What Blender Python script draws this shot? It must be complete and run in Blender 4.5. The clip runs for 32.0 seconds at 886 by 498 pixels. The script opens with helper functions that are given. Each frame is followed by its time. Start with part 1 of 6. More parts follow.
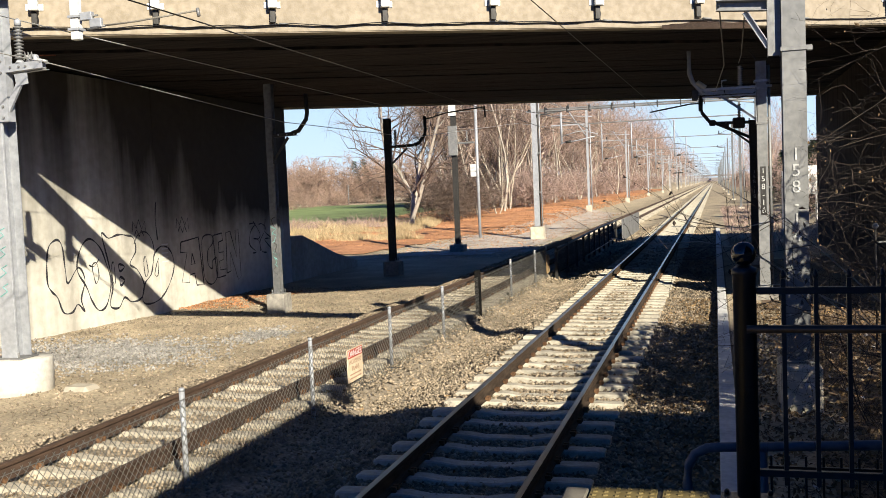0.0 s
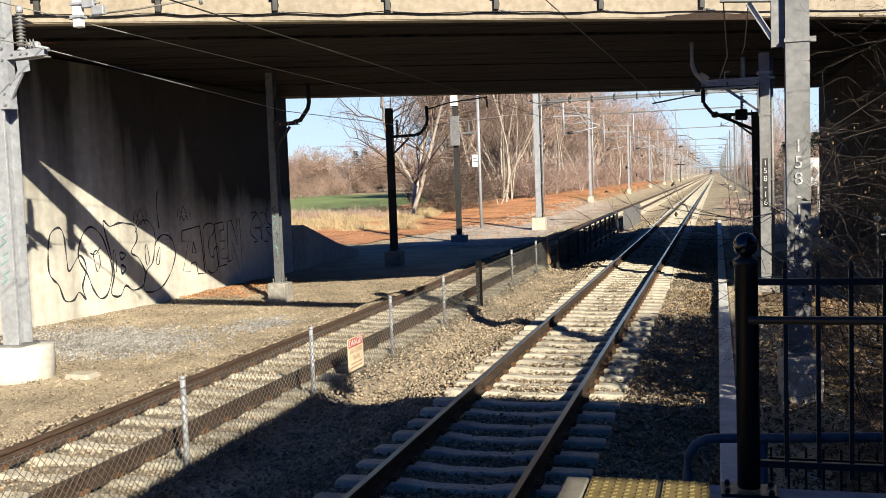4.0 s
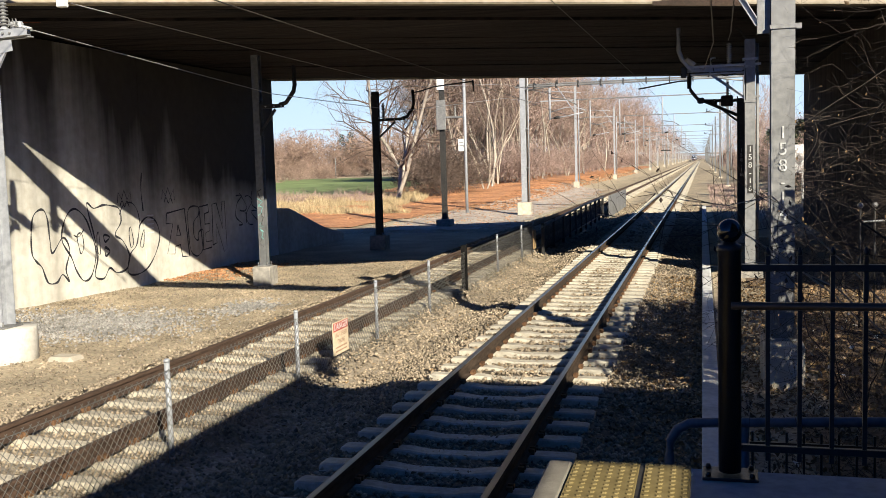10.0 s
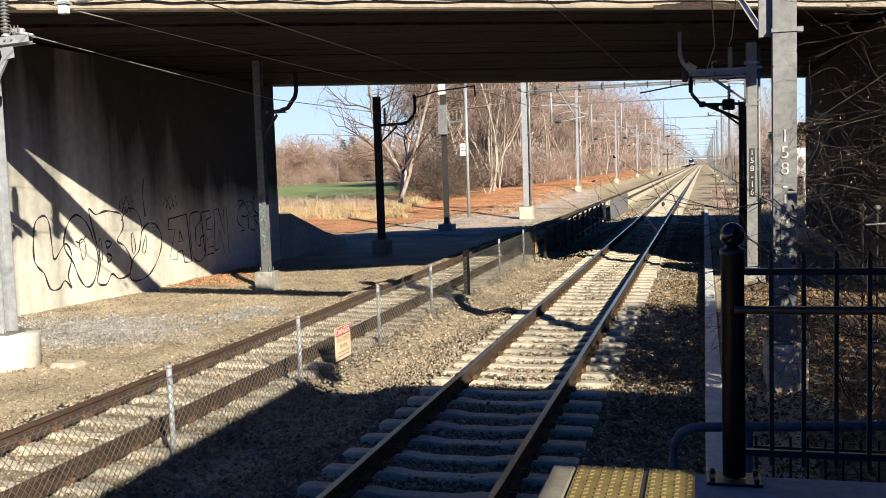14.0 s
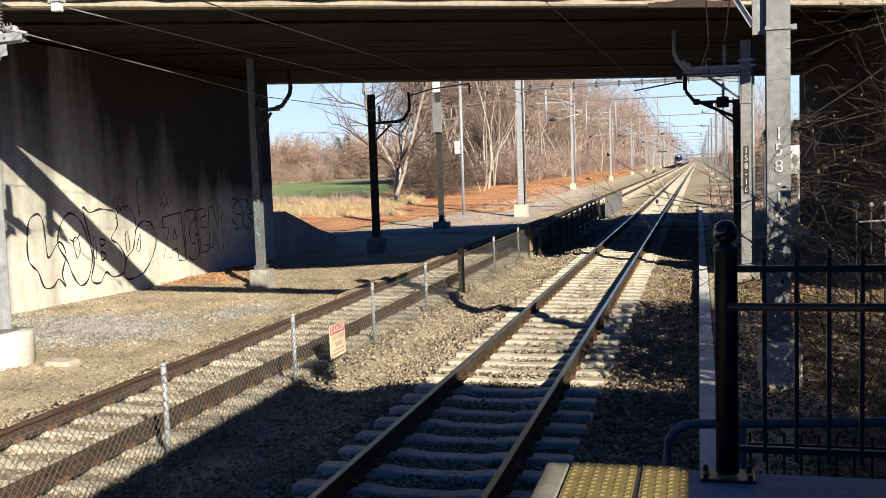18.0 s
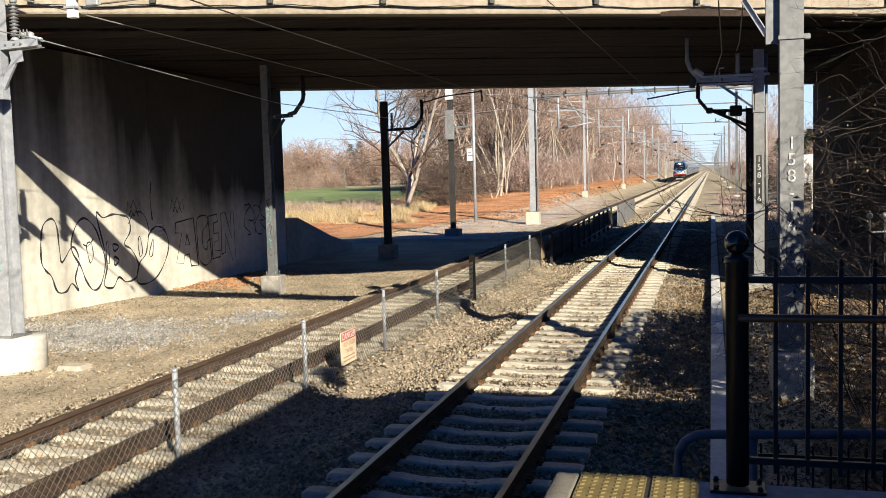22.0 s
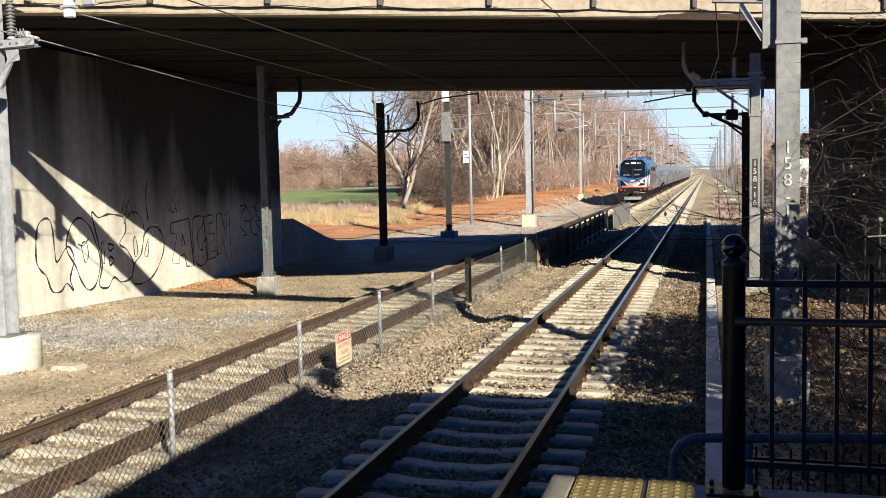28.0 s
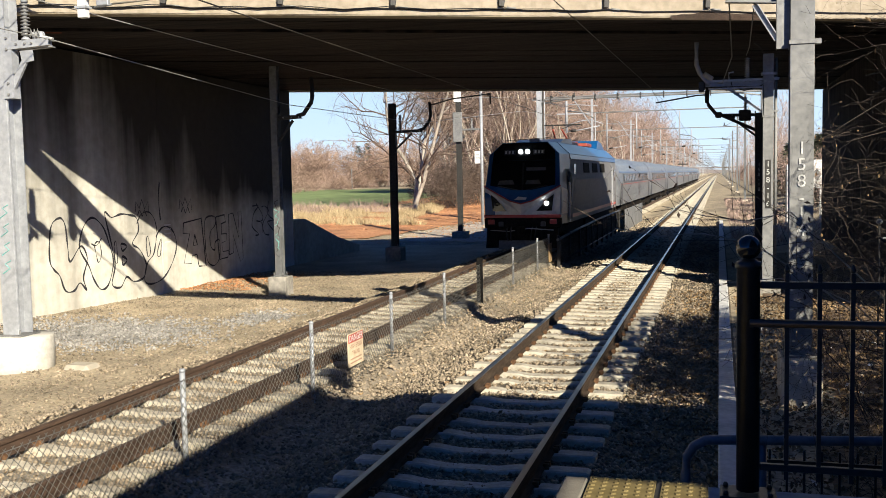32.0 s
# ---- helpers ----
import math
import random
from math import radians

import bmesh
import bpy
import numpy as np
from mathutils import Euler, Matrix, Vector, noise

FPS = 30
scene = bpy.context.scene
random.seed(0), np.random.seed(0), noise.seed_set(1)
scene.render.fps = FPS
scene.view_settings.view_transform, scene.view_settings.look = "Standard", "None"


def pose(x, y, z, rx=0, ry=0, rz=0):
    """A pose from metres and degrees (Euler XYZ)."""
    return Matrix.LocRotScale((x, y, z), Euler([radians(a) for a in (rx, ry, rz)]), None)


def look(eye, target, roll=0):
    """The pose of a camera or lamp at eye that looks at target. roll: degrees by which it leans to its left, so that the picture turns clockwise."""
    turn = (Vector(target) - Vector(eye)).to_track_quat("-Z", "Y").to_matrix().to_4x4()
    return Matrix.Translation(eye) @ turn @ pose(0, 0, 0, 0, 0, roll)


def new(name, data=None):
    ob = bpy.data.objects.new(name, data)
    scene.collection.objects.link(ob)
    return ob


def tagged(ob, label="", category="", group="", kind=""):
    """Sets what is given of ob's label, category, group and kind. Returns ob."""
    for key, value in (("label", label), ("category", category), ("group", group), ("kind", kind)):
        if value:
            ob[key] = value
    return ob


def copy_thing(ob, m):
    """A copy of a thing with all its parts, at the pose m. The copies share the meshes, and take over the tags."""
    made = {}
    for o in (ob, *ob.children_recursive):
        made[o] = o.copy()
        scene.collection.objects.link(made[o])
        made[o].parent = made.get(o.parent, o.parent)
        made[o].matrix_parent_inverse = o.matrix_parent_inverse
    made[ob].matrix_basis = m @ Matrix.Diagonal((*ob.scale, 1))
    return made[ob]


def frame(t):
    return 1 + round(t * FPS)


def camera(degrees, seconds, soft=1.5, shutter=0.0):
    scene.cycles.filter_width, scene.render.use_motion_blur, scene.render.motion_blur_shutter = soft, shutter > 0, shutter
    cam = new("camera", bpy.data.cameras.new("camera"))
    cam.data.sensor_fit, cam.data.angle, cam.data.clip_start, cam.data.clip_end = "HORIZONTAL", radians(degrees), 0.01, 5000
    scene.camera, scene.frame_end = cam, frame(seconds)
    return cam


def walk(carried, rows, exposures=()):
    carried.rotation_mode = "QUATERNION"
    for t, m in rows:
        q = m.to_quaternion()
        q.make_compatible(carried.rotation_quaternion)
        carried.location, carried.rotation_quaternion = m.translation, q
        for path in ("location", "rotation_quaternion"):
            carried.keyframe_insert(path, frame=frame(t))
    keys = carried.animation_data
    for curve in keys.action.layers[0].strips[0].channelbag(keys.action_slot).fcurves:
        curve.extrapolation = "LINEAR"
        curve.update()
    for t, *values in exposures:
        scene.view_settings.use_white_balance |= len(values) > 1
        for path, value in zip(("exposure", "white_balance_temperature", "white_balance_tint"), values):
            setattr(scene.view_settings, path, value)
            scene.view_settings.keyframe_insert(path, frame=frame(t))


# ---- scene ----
cam = camera(49.26, 32.0, soft=0.6)

# seconds, eye x y z, turn to the left, tilt up, lean (degrees); handheld on the platform
PATH = [
    (0, -0.002, -0.003, 2.887, 15.84, -3.46, -2.38),
    (0.5, -0.000, -0.011, 2.888, 15.82, -3.45, -2.45),
    (1, -0.003, -0.006, 2.886, 15.88, -3.40, -2.33),
    (1.5, -0.003, -0.003, 2.884, 15.93, -3.46, -2.23),
    (2, -0.002, -0.004, 2.885, 15.90, -3.50, -2.33),
    (2.5, 0.001, -0.008, 2.884, 15.89, -3.57, -2.25),
    (3, -0.003, -0.001, 2.882, 15.93, -3.72, -2.17),
    (3.5, -0.007, 0.002, 2.880, 15.98, -3.88, -2.03),
    (5.5, -0.003, -0.008, 2.882, 15.61, -4.41, -2.16),
    (6, -0.002, 0.003, 2.884, 15.40, -4.49, -2.08),
    (6.5, -0.002, -0.002, 2.883, 15.36, -4.51, -2.17),
    (7, -0.004, -0.000, 2.883, 15.34, -4.55, -2.06),
    (7.5, -0.003, 0.009, 2.880, 15.35, -4.58, -1.97),
    (8, -0.002, 0.007, 2.880, 15.31, -4.73, -1.83),
    (8.5, -0.005, 0.004, 2.878, 15.31, -4.85, -1.61),
    (9, -0.002, -0.004, 2.881, 15.23, -4.92, -1.72),
    (9.5, -0.001, -0.003, 2.884, 15.15, -4.95, -1.90),
    (10, -0.003, -0.004, 2.881, 15.10, -4.99, -1.64),
    (10.5, -0.003, 0.011, 2.880, 15.24, -5.17, -1.61),
    (11, 0.002, -0.003, 2.883, 15.28, -5.06, -1.86),
    (11.5, 0.002, -0.002, 2.884, 15.25, -4.97, -1.93),
    (12, 0.001, 0.003, 2.881, 15.16, -4.99, -1.89),
    (12.5, 0.000, -0.005, 2.884, 15.17, -5.11, -1.91),
    (13, -0.000, -0.000, 2.886, 15.21, -4.87, -2.09),
    (13.5, -0.007, 0.008, 2.884, 15.16, -4.77, -1.87),
    (14, -0.007, 0.006, 2.882, 15.21, -4.71, -1.87),
    (14.5, -0.008, 0.008, 2.879, 15.30, -4.82, -1.82),
    (16.5, -0.003, 0.007, 2.879, 15.04, -5.24, -2.09),
    (17, -0.001, -0.002, 2.881, 15.01, -5.14, -2.21),
    (17.5, 0.001, 0.003, 2.884, 14.98, -4.95, -2.21),
    (18, -0.001, 0.003, 2.881, 14.91, -4.85, -1.92),
    (18.5, -0.005, 0.003, 2.880, 14.90, -4.87, -1.80),
    (19, -0.008, 0.016, 2.879, 14.89, -4.86, -1.67),
    (19.5, -0.009, 0.016, 2.879, 15.04, -4.89, -1.63),
    (20, -0.006, 0.009, 2.891, 15.25, -4.78, -2.13),
    (20.5, 0.002, 0.012, 2.892, 15.59, -4.70, -1.91),
    (21, 0.002, 0.001, 2.892, 15.69, -4.52, -1.61),
    (21.5, 0.001, -0.004, 2.891, 15.68, -4.38, -1.70),
    (22, 0.006, -0.002, 2.891, 15.59, -4.42, -1.59),
    (22.5, -0.002, -0.006, 2.891, 15.73, -4.49, -1.16),
    (23, -0.003, -0.007, 2.891, 15.53, -4.31, -1.06),
    (23.5, -0.004, -0.007, 2.889, 15.32, -4.31, -1.00),
    (24, -0.005, -0.013, 2.891, 15.59, -4.07, -0.80),
    (24.5, -0.005, -0.003, 2.889, 15.42, -4.03, -0.73),
    (25, -0.003, -0.006, 2.892, 15.33, -3.90, -0.75),
    (25.5, 0.001, 0.006, 2.891, 15.23, -3.77, -1.01),
    (27.5, -0.003, 0.004, 2.888, 15.31, -4.35, -1.27),
    (28, -0.004, 0.000, 2.890, 15.32, -4.31, -1.23),
    (28.5, -0.001, 0.006, 2.890, 15.31, -4.26, -1.22),
    (29, -0.002, 0.010, 2.888, 15.27, -4.22, -1.45),
    (29.5, -0.001, 0.009, 2.890, 15.26, -4.23, -1.32),
    (30, -0.004, 0.004, 2.889, 15.35, -4.21, -1.53),
    (30.5, -0.003, -0.002, 2.887, 15.34, -4.19, -1.53),
    (31, -0.002, 0.003, 2.890, 15.44, -4.24, -1.48),
    (31.5, -0.006, 0.011, 2.889, 15.63, -4.27, -1.33),
    (32, -0.015, 0.004, 2.891, 15.99, -4.27, -1.15),
]


def view(x, y, z, turn, tilt, lean):
    a, b = radians(turn), radians(tilt)
    ahead = Vector((-math.sin(a) * math.cos(b), math.cos(a) * math.cos(b), math.sin(b)))
    eye = Vector((x, y, z))
    return look(eye, eye + ahead, lean)


walk(cam, [(r[0], view(*r[1:])) for r in PATH], exposures=[(0, 1.36), (32, 1.36)])

# ---- light: low winter sun behind the platform, clear sky
SUN = Vector((0.817, -1.0, 0.642)).normalized()
world = bpy.data.worlds.new("sky")
scene.world = world
world.use_nodes = True
wn = world.node_tree.nodes
sky = wn.new("ShaderNodeTexSky")
sky.sky_type = "NISHITA"
sky.sun_disc = False
sky.sun_elevation = math.asin(SUN.z)
sky.sun_rotation = math.atan2(SUN.x, SUN.y)
sky.air_density, sky.dust_density, sky.ozone_density = 1.0, 0.6, 1.5
wn["Background"].inputs["Strength"].default_value = 0.05
grey = wn.new("ShaderNodeRGBToBW")
cool = wn.new("ShaderNodeMix")
cool.data_type, cool.blend_type = "RGBA", "MULTIPLY"
cool.inputs["Factor"].default_value = 1.0
cool.inputs["B"].default_value = (0.041, 0.25, 0.97, 1)
world.node_tree.links.new(sky.outputs[0], grey.inputs[0])
world.node_tree.links.new(grey.outputs[0], cool.inputs["A"])
world.node_tree.links.new(cool.outputs["Result"], wn["Background"].inputs["Color"])
sun = new("sun", bpy.data.lights.new("sun", "SUN"))
sun.data.energy, sun.data.angle, sun.data.color = 5.0, radians(0.5), (1.0, 0.92, 0.755)
sun.matrix_world = look(SUN * 200, (0, 0, 0))


# ---- materials
def material(name, colors, scale=8.0, rough=0.8, metal=0.0, bump=0.0, bump_scale=60.0, stretch=(1, 1, 1), big=0.35,
             big_scale=0.7, island=0.0, obj=0.0, ior=1.45, space="Object", detail=6.0):
    """Two colours mixed by a fine noise, darkened and lightened by a coarse one, with fine relief."""
    m = bpy.data.materials.new(name)
    m.use_nodes = True
    n, l = m.node_tree.nodes, m.node_tree.links
    b = n["Principled BSDF"]
    b.inputs["Roughness"].default_value, b.inputs["Metallic"].default_value, b.inputs["IOR"].default_value = rough, metal, ior
    co = n.new("ShaderNodeTexCoord")
    mp = n.new("ShaderNodeMapping")
    mp.inputs["Scale"].default_value = stretch
    l.new(co.outputs[space], mp.inputs["Vector"])
    fine = n.new("ShaderNodeTexNoise")
    fine.inputs["Scale"].default_value, fine.inputs["Detail"].default_value = scale, detail
    l.new(mp.outputs[0], fine.inputs["Vector"])
    ramp = n.new("ShaderNodeValToRGB")
    ramp.color_ramp.elements[0].position, ramp.color_ramp.elements[1].position = 0.33, 0.67
    ramp.color_ramp.elements[0].color, ramp.color_ramp.elements[1].color = (*colors[0], 1), (*colors[1], 1)
    l.new(fine.outputs[0], ramp.inputs[0])
    coarse = n.new("ShaderNodeTexNoise")
    coarse.inputs["Scale"].default_value, coarse.inputs["Detail"].default_value = big_scale, 4
    l.new(mp.outputs[0], coarse.inputs["Vector"])
    value = n.new("ShaderNodeMapRange")
    value.inputs["From Min"].default_value, value.inputs["From Max"].default_value = 0.3, 0.7
    value.inputs["To Min"].default_value, value.inputs["To Max"].default_value = 1 - big, 1 + big * 0.5
    l.new(coarse.outputs[0], value.inputs[0])
    hsv = n.new("ShaderNodeHueSaturation")
    l.new(ramp.outputs[0], hsv.inputs["Color"])
    last = value.outputs[0]
    for amount, node, out in ((island, "ShaderNodeNewGeometry", "Random Per Island"), (obj, "ShaderNodeObjectInfo", "Random")):
        if amount:
            src = n.new(node)
            mr = n.new("ShaderNodeMapRange")
            mr.inputs["To Min"].default_value, mr.inputs["To Max"].default_value = 1 - amount, 1 + amount
            l.new(src.outputs[out], mr.inputs[0])
            mul = n.new("ShaderNodeMath")
            mul.operation = "MULTIPLY"
            l.new(last, mul.inputs[0]), l.new(mr.outputs[0], mul.inputs[1])
            last = mul.outputs[0]
    l.new(last, hsv.inputs["Value"])
    l.new(hsv.outputs[0], b.inputs["Base Color"])
    if bump:
        rough_noise = n.new("ShaderNodeTexNoise")
        rough_noise.inputs["Scale"].default_value, rough_noise.inputs["Detail"].default_value = bump_scale, 5
        l.new(mp.outputs[0], rough_noise.inputs["Vector"])
        bn = n.new("ShaderNodeBump")
        bn.inputs["Strength"].default_value, bn.inputs["Distance"].default_value = bump, 0.02
        l.new(rough_noise.outputs[0], bn.inputs["Height"]), l.new(bn.outputs[0], b.inputs["Normal"])
    return m


def glow(name, color, strength):
    m = bpy.data.materials.new(name)
    m.use_nodes = True
    b = m.node_tree.nodes["Principled BSDF"]
    b.inputs["Base Color"].default_value = (*color, 1)
    b.inputs["Emission Color"].default_value, b.inputs["Emission Strength"].default_value = (*color, 1), strength
    return m


M_GROUND = material("gravel_soil", ((0.21, 0.167, 0.108), (0.41, 0.338, 0.23)), 14, 0.95, bump=0.9, bump_scale=14, big=0.35)
# dark, so that the gaps between the stones look shaded
M_BED = material("ballast_bed", ((0.06, 0.049, 0.036), (0.16, 0.128, 0.092)), 22, 0.95, bump=0.6, bump_scale=40, big=0.3)
# paler copy of the bed; sunlight on the open ballast is put in
M_BED_PALE = material("pale_ballast_bed", ((0.155, 0.128, 0.094), (0.29, 0.242, 0.178)), 22, 0.95, bump=0.6, bump_scale=40, big=0.3)
M_STONE = material("ballast_stone", ((0.155, 0.123, 0.084), (0.31, 0.25, 0.176)), 6, 0.9, island=0.42, bump=0.3)
M_PALE_STONE = material("pale_stone", ((0.19, 0.18, 0.166), (0.285, 0.27, 0.245)), 6, 0.9, island=0.35)
M_TIE = material("concrete_tie", ((0.305, 0.275, 0.212), (0.415, 0.38, 0.308)), 18, 0.85, bump=0.3, bump_scale=40, obj=0.14, big=0.2, big_scale=3)
M_RAIL = material("rusty_rail", ((0.046, 0.028, 0.0185), (0.088, 0.053, 0.035)), 22, 0.75, metal=0.2, bump=0.2, stretch=(1, 0.2, 1))
M_TIE_DRY = material("dusty_tie", ((0.30, 0.265, 0.20), (0.415, 0.37, 0.29)), 14, 0.9, bump=0.35, bump_scale=40, obj=0.16, big=0.3, big_scale=3)
# darker rail copy; shade on the near track is put into it
M_RAIL_SHADED = material("shaded_rail", ((0.034, 0.025, 0.019), (0.072, 0.052, 0.038)), 22, 0.9, bump=0.2, stretch=(1, 0.2, 1), ior=1.15)
M_RAILHEAD = material("polished_railhead", ((0.26, 0.275, 0.30), (0.36, 0.375, 0.40)), 30, 0.28, metal=1.0, stretch=(1, 0.05, 1), big=0.15)
M_CLIP = material("rail_clip", ((0.07, 0.036, 0.019), (0.15, 0.085, 0.046)), 20, 0.85, ior=1.2)
M_CONCRETE = material("cast_concrete", ((0.330, 0.290, 0.224), (0.436, 0.389, 0.310)), 5, 0.85, bump=0.25, bump_scale=35, big=0.22, big_scale=0.5)
# M_BASE darkened: shade on the footings by the bridge is put in
M_DARKBASE = material("dark_footing", ((0.17, 0.158, 0.138), (0.27, 0.25, 0.215)), 9, 0.9, bump=0.3, big=0.3, big_scale=2)
M_BASE = material("footing_concrete", ((0.409, 0.383, 0.330), (0.515, 0.488, 0.436)), 12, 0.85, bump=0.25, big=0.15)
M_FASCIA = material("fascia_concrete", ((0.211, 0.175, 0.125), (0.284, 0.241, 0.182)), 7, 0.85, bump=0.3, bump_scale=35, big=0.15, big_scale=0.6)
# right abutment concrete; the shade on its face is put into the colour
M_SHADED_CONCRETE = material("shade_dark_concrete", ((0.016, 0.0145, 0.013), (0.045, 0.038, 0.033)), 3, 0.9, bump=0.2, stretch=(1, 1, 0.15), ior=1.15)
# shade under the bridge is put into this near-black colour
M_DECK = material("shade_dark_girder", ((0.005, 0.0055, 0.0075), (0.036, 0.028, 0.0265)), 3, 0.85, bump=0.25, stretch=(0.12, 2.2, 1), ior=1.2)
M_GALV = material("galvanized_steel", ((0.235, 0.245, 0.262), (0.315, 0.325, 0.34)), 10, 0.55, metal=0.2, bump=0.06, big=0.14, big_scale=2)
# greyer and darker than M_GALV, for poles 158-14 and 158-16
M_GREYSTEEL = material("dull_grey_steel", ((0.135, 0.137, 0.135), (0.19, 0.19, 0.185)), 9, 0.6, metal=0.25, bump=0.08, big=0.2, big_scale=2)
# darker M_GALV: shade on p2 and the right gantry columns is put in
M_SHADED_GALV = material("shaded_galvanized", ((0.085, 0.088, 0.09), (0.135, 0.138, 0.138)), 9, 0.65, metal=0.2, bump=0.1, big=0.25, big_scale=1.5)
M_DULL = material("weathered_steel", ((0.145, 0.145, 0.145), (0.218, 0.218, 0.211)), 12, 0.6, metal=0.4, bump=0.1)
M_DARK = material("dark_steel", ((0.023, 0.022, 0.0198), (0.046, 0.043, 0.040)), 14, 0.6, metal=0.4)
M_BLACK = material("black_paint", ((0.0079, 0.0079, 0.0092), (0.0165, 0.0165, 0.0185)), 30, 0.38, bump=0.1, big=0.3, big_scale=4)
M_TAR = material("tarred_post", ((0.006, 0.006, 0.006), (0.014, 0.013, 0.012)), 20, 0.9, ior=1.1)
M_KERB = material("kerb_concrete", ((0.42, 0.42, 0.41), (0.54, 0.535, 0.52)), 14, 0.85, bump=0.2, big=0.2, big_scale=2)
M_WIRE = material("wire", ((0.033, 0.030, 0.026), (0.079, 0.073, 0.066)), 20, 0.5, metal=0.7)
# paler copy of M_WIRE; sun on the feeder wires is put into it
M_LITWIRE = material("lit_wire", ((0.26, 0.26, 0.25), (0.38, 0.38, 0.37)), 20, 0.5, metal=0.3)
M_CHAIN = material("fence_wire", ((0.135, 0.134, 0.124), (0.215, 0.21, 0.193)), 30, 0.5, metal=0.6)
M_INSUL = material("porcelain", ((0.198, 0.191, 0.185), (0.277, 0.271, 0.264)), 8, 0.25)
M_WHITE = material("white_paint", ((0.475, 0.475, 0.462), (0.541, 0.541, 0.528)), 12, 0.6, big=0.12)
M_YELLOW = material("tactile_yellow", ((0.108, 0.080, 0.026), (0.15, 0.114, 0.042)), 12, 0.7, big=0.2, big_scale=3, obj=0.05)
M_EDGE = material("edge_strip", ((0.13, 0.117, 0.094), (0.18, 0.165, 0.137)), 12, 0.8, bump=0.15, big=0.2, big_scale=2)
M_STENCIL = material("worn_stencil", ((0.30, 0.30, 0.29), (0.52, 0.52, 0.50)), 40, 0.7, big=0.3, big_scale=8)
M_PLATFORM = material("platform_concrete", ((0.34, 0.335, 0.32), (0.46, 0.45, 0.43)), 16, 0.85, bump=0.15, big=0.15)
M_BARK = material("bark", ((0.20, 0.165, 0.125), (0.36, 0.31, 0.245)), 12, 0.9, stretch=(1, 1, 0.3), bump=0.4, obj=0.3)
M_TWIG = material("twigs", ((0.145, 0.105, 0.084), (0.275, 0.203, 0.165)), 3, 0.9, obj=0.25)
M_TWIG_DARK = material("dark_twigs", ((0.07, 0.049, 0.038), (0.15, 0.108, 0.084)), 3, 0.9, obj=0.2)
M_LEAF = material("dry_leaf", ((0.118, 0.072, 0.032), (0.23, 0.153, 0.075)), 5, 0.8, island=0.5)
M_LITTER = material("fallen_leaves", ((0.26, 0.11, 0.05), (0.45, 0.24, 0.11)), 5, 0.85, island=0.5)
M_GRASS = material("green_field", ((0.12, 0.165, 0.05), (0.19, 0.245, 0.085)), 0.8, 0.9, big_scale=0.05)
M_STRAW = material("dry_grass", ((0.28, 0.205, 0.105), (0.45, 0.355, 0.21)), 3, 0.9, island=0.35)
M_BRUSH = material("bare_brush", ((0.178, 0.124, 0.103), (0.335, 0.245, 0.207)), 0.6, 0.95, island=0.3, obj=0.2)


def stained_shaded_wall():
    """Cast concrete with dark runs down from the deck, a paler foot, and painted shade high up and at the far end."""
    m = material("stained_shaded_concrete", ((0.45, 0.425, 0.36), (0.56, 0.535, 0.465)), 4, 0.9, bump=0.2, bump_scale=30, big=0.15, big_scale=0.4)
    n, l = m.node_tree.nodes, m.node_tree.links
    b = n["Principled BSDF"]
    base = b.inputs["Base Color"].links[0].from_socket
    co = n.new("ShaderNodeTexCoord")
    mp = n.new("ShaderNodeMapping")
    mp.inputs["Scale"].default_value = (1, 0.9, 0.022)
    l.new(co.outputs["Object"], mp.inputs["Vector"])
    run = n.new("ShaderNodeTexNoise")
    run.inputs["Scale"].default_value, run.inputs["Detail"].default_value = 1.0, 5
    l.new(mp.outputs[0], run.inputs["Vector"])
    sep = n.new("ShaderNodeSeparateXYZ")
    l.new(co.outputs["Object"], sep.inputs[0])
    # darker towards the top: shade below the deck is put in with the runs
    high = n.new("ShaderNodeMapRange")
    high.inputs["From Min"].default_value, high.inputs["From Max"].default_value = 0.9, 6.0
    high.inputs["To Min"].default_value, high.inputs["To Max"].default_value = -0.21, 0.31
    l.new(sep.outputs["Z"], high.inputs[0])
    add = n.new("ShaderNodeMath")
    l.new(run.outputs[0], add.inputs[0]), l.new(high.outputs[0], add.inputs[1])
    # far end darkened too, its shade painted in along with its dark runs
    far_dark = n.new("ShaderNodeMapRange")
    far_dark.inputs["From Min"].default_value, far_dark.inputs["From Max"].default_value = 22.0, 31.5
    far_dark.inputs["To Min"].default_value, far_dark.inputs["To Max"].default_value = -0.08, 0.36
    l.new(sep.outputs["Y"], far_dark.inputs[0])
    darkening = n.new("ShaderNodeMath")
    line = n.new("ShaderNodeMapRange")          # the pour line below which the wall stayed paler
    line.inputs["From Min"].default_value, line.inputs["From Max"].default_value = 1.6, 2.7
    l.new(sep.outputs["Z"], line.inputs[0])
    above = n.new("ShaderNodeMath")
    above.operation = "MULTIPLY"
    l.new(far_dark.outputs[0], above.inputs[0]), l.new(line.outputs[0], above.inputs[1])
    l.new(add.outputs[0], darkening.inputs[0]), l.new(above.outputs[0], darkening.inputs[1])
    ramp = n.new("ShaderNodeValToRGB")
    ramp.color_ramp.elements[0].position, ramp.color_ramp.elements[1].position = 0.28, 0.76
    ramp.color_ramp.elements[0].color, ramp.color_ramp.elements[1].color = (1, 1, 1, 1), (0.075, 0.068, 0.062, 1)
    l.new(darkening.outputs[0], ramp.inputs[0])
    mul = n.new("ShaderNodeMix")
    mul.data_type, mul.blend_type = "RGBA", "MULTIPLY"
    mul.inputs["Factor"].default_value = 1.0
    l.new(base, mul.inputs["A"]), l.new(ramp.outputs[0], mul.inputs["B"])
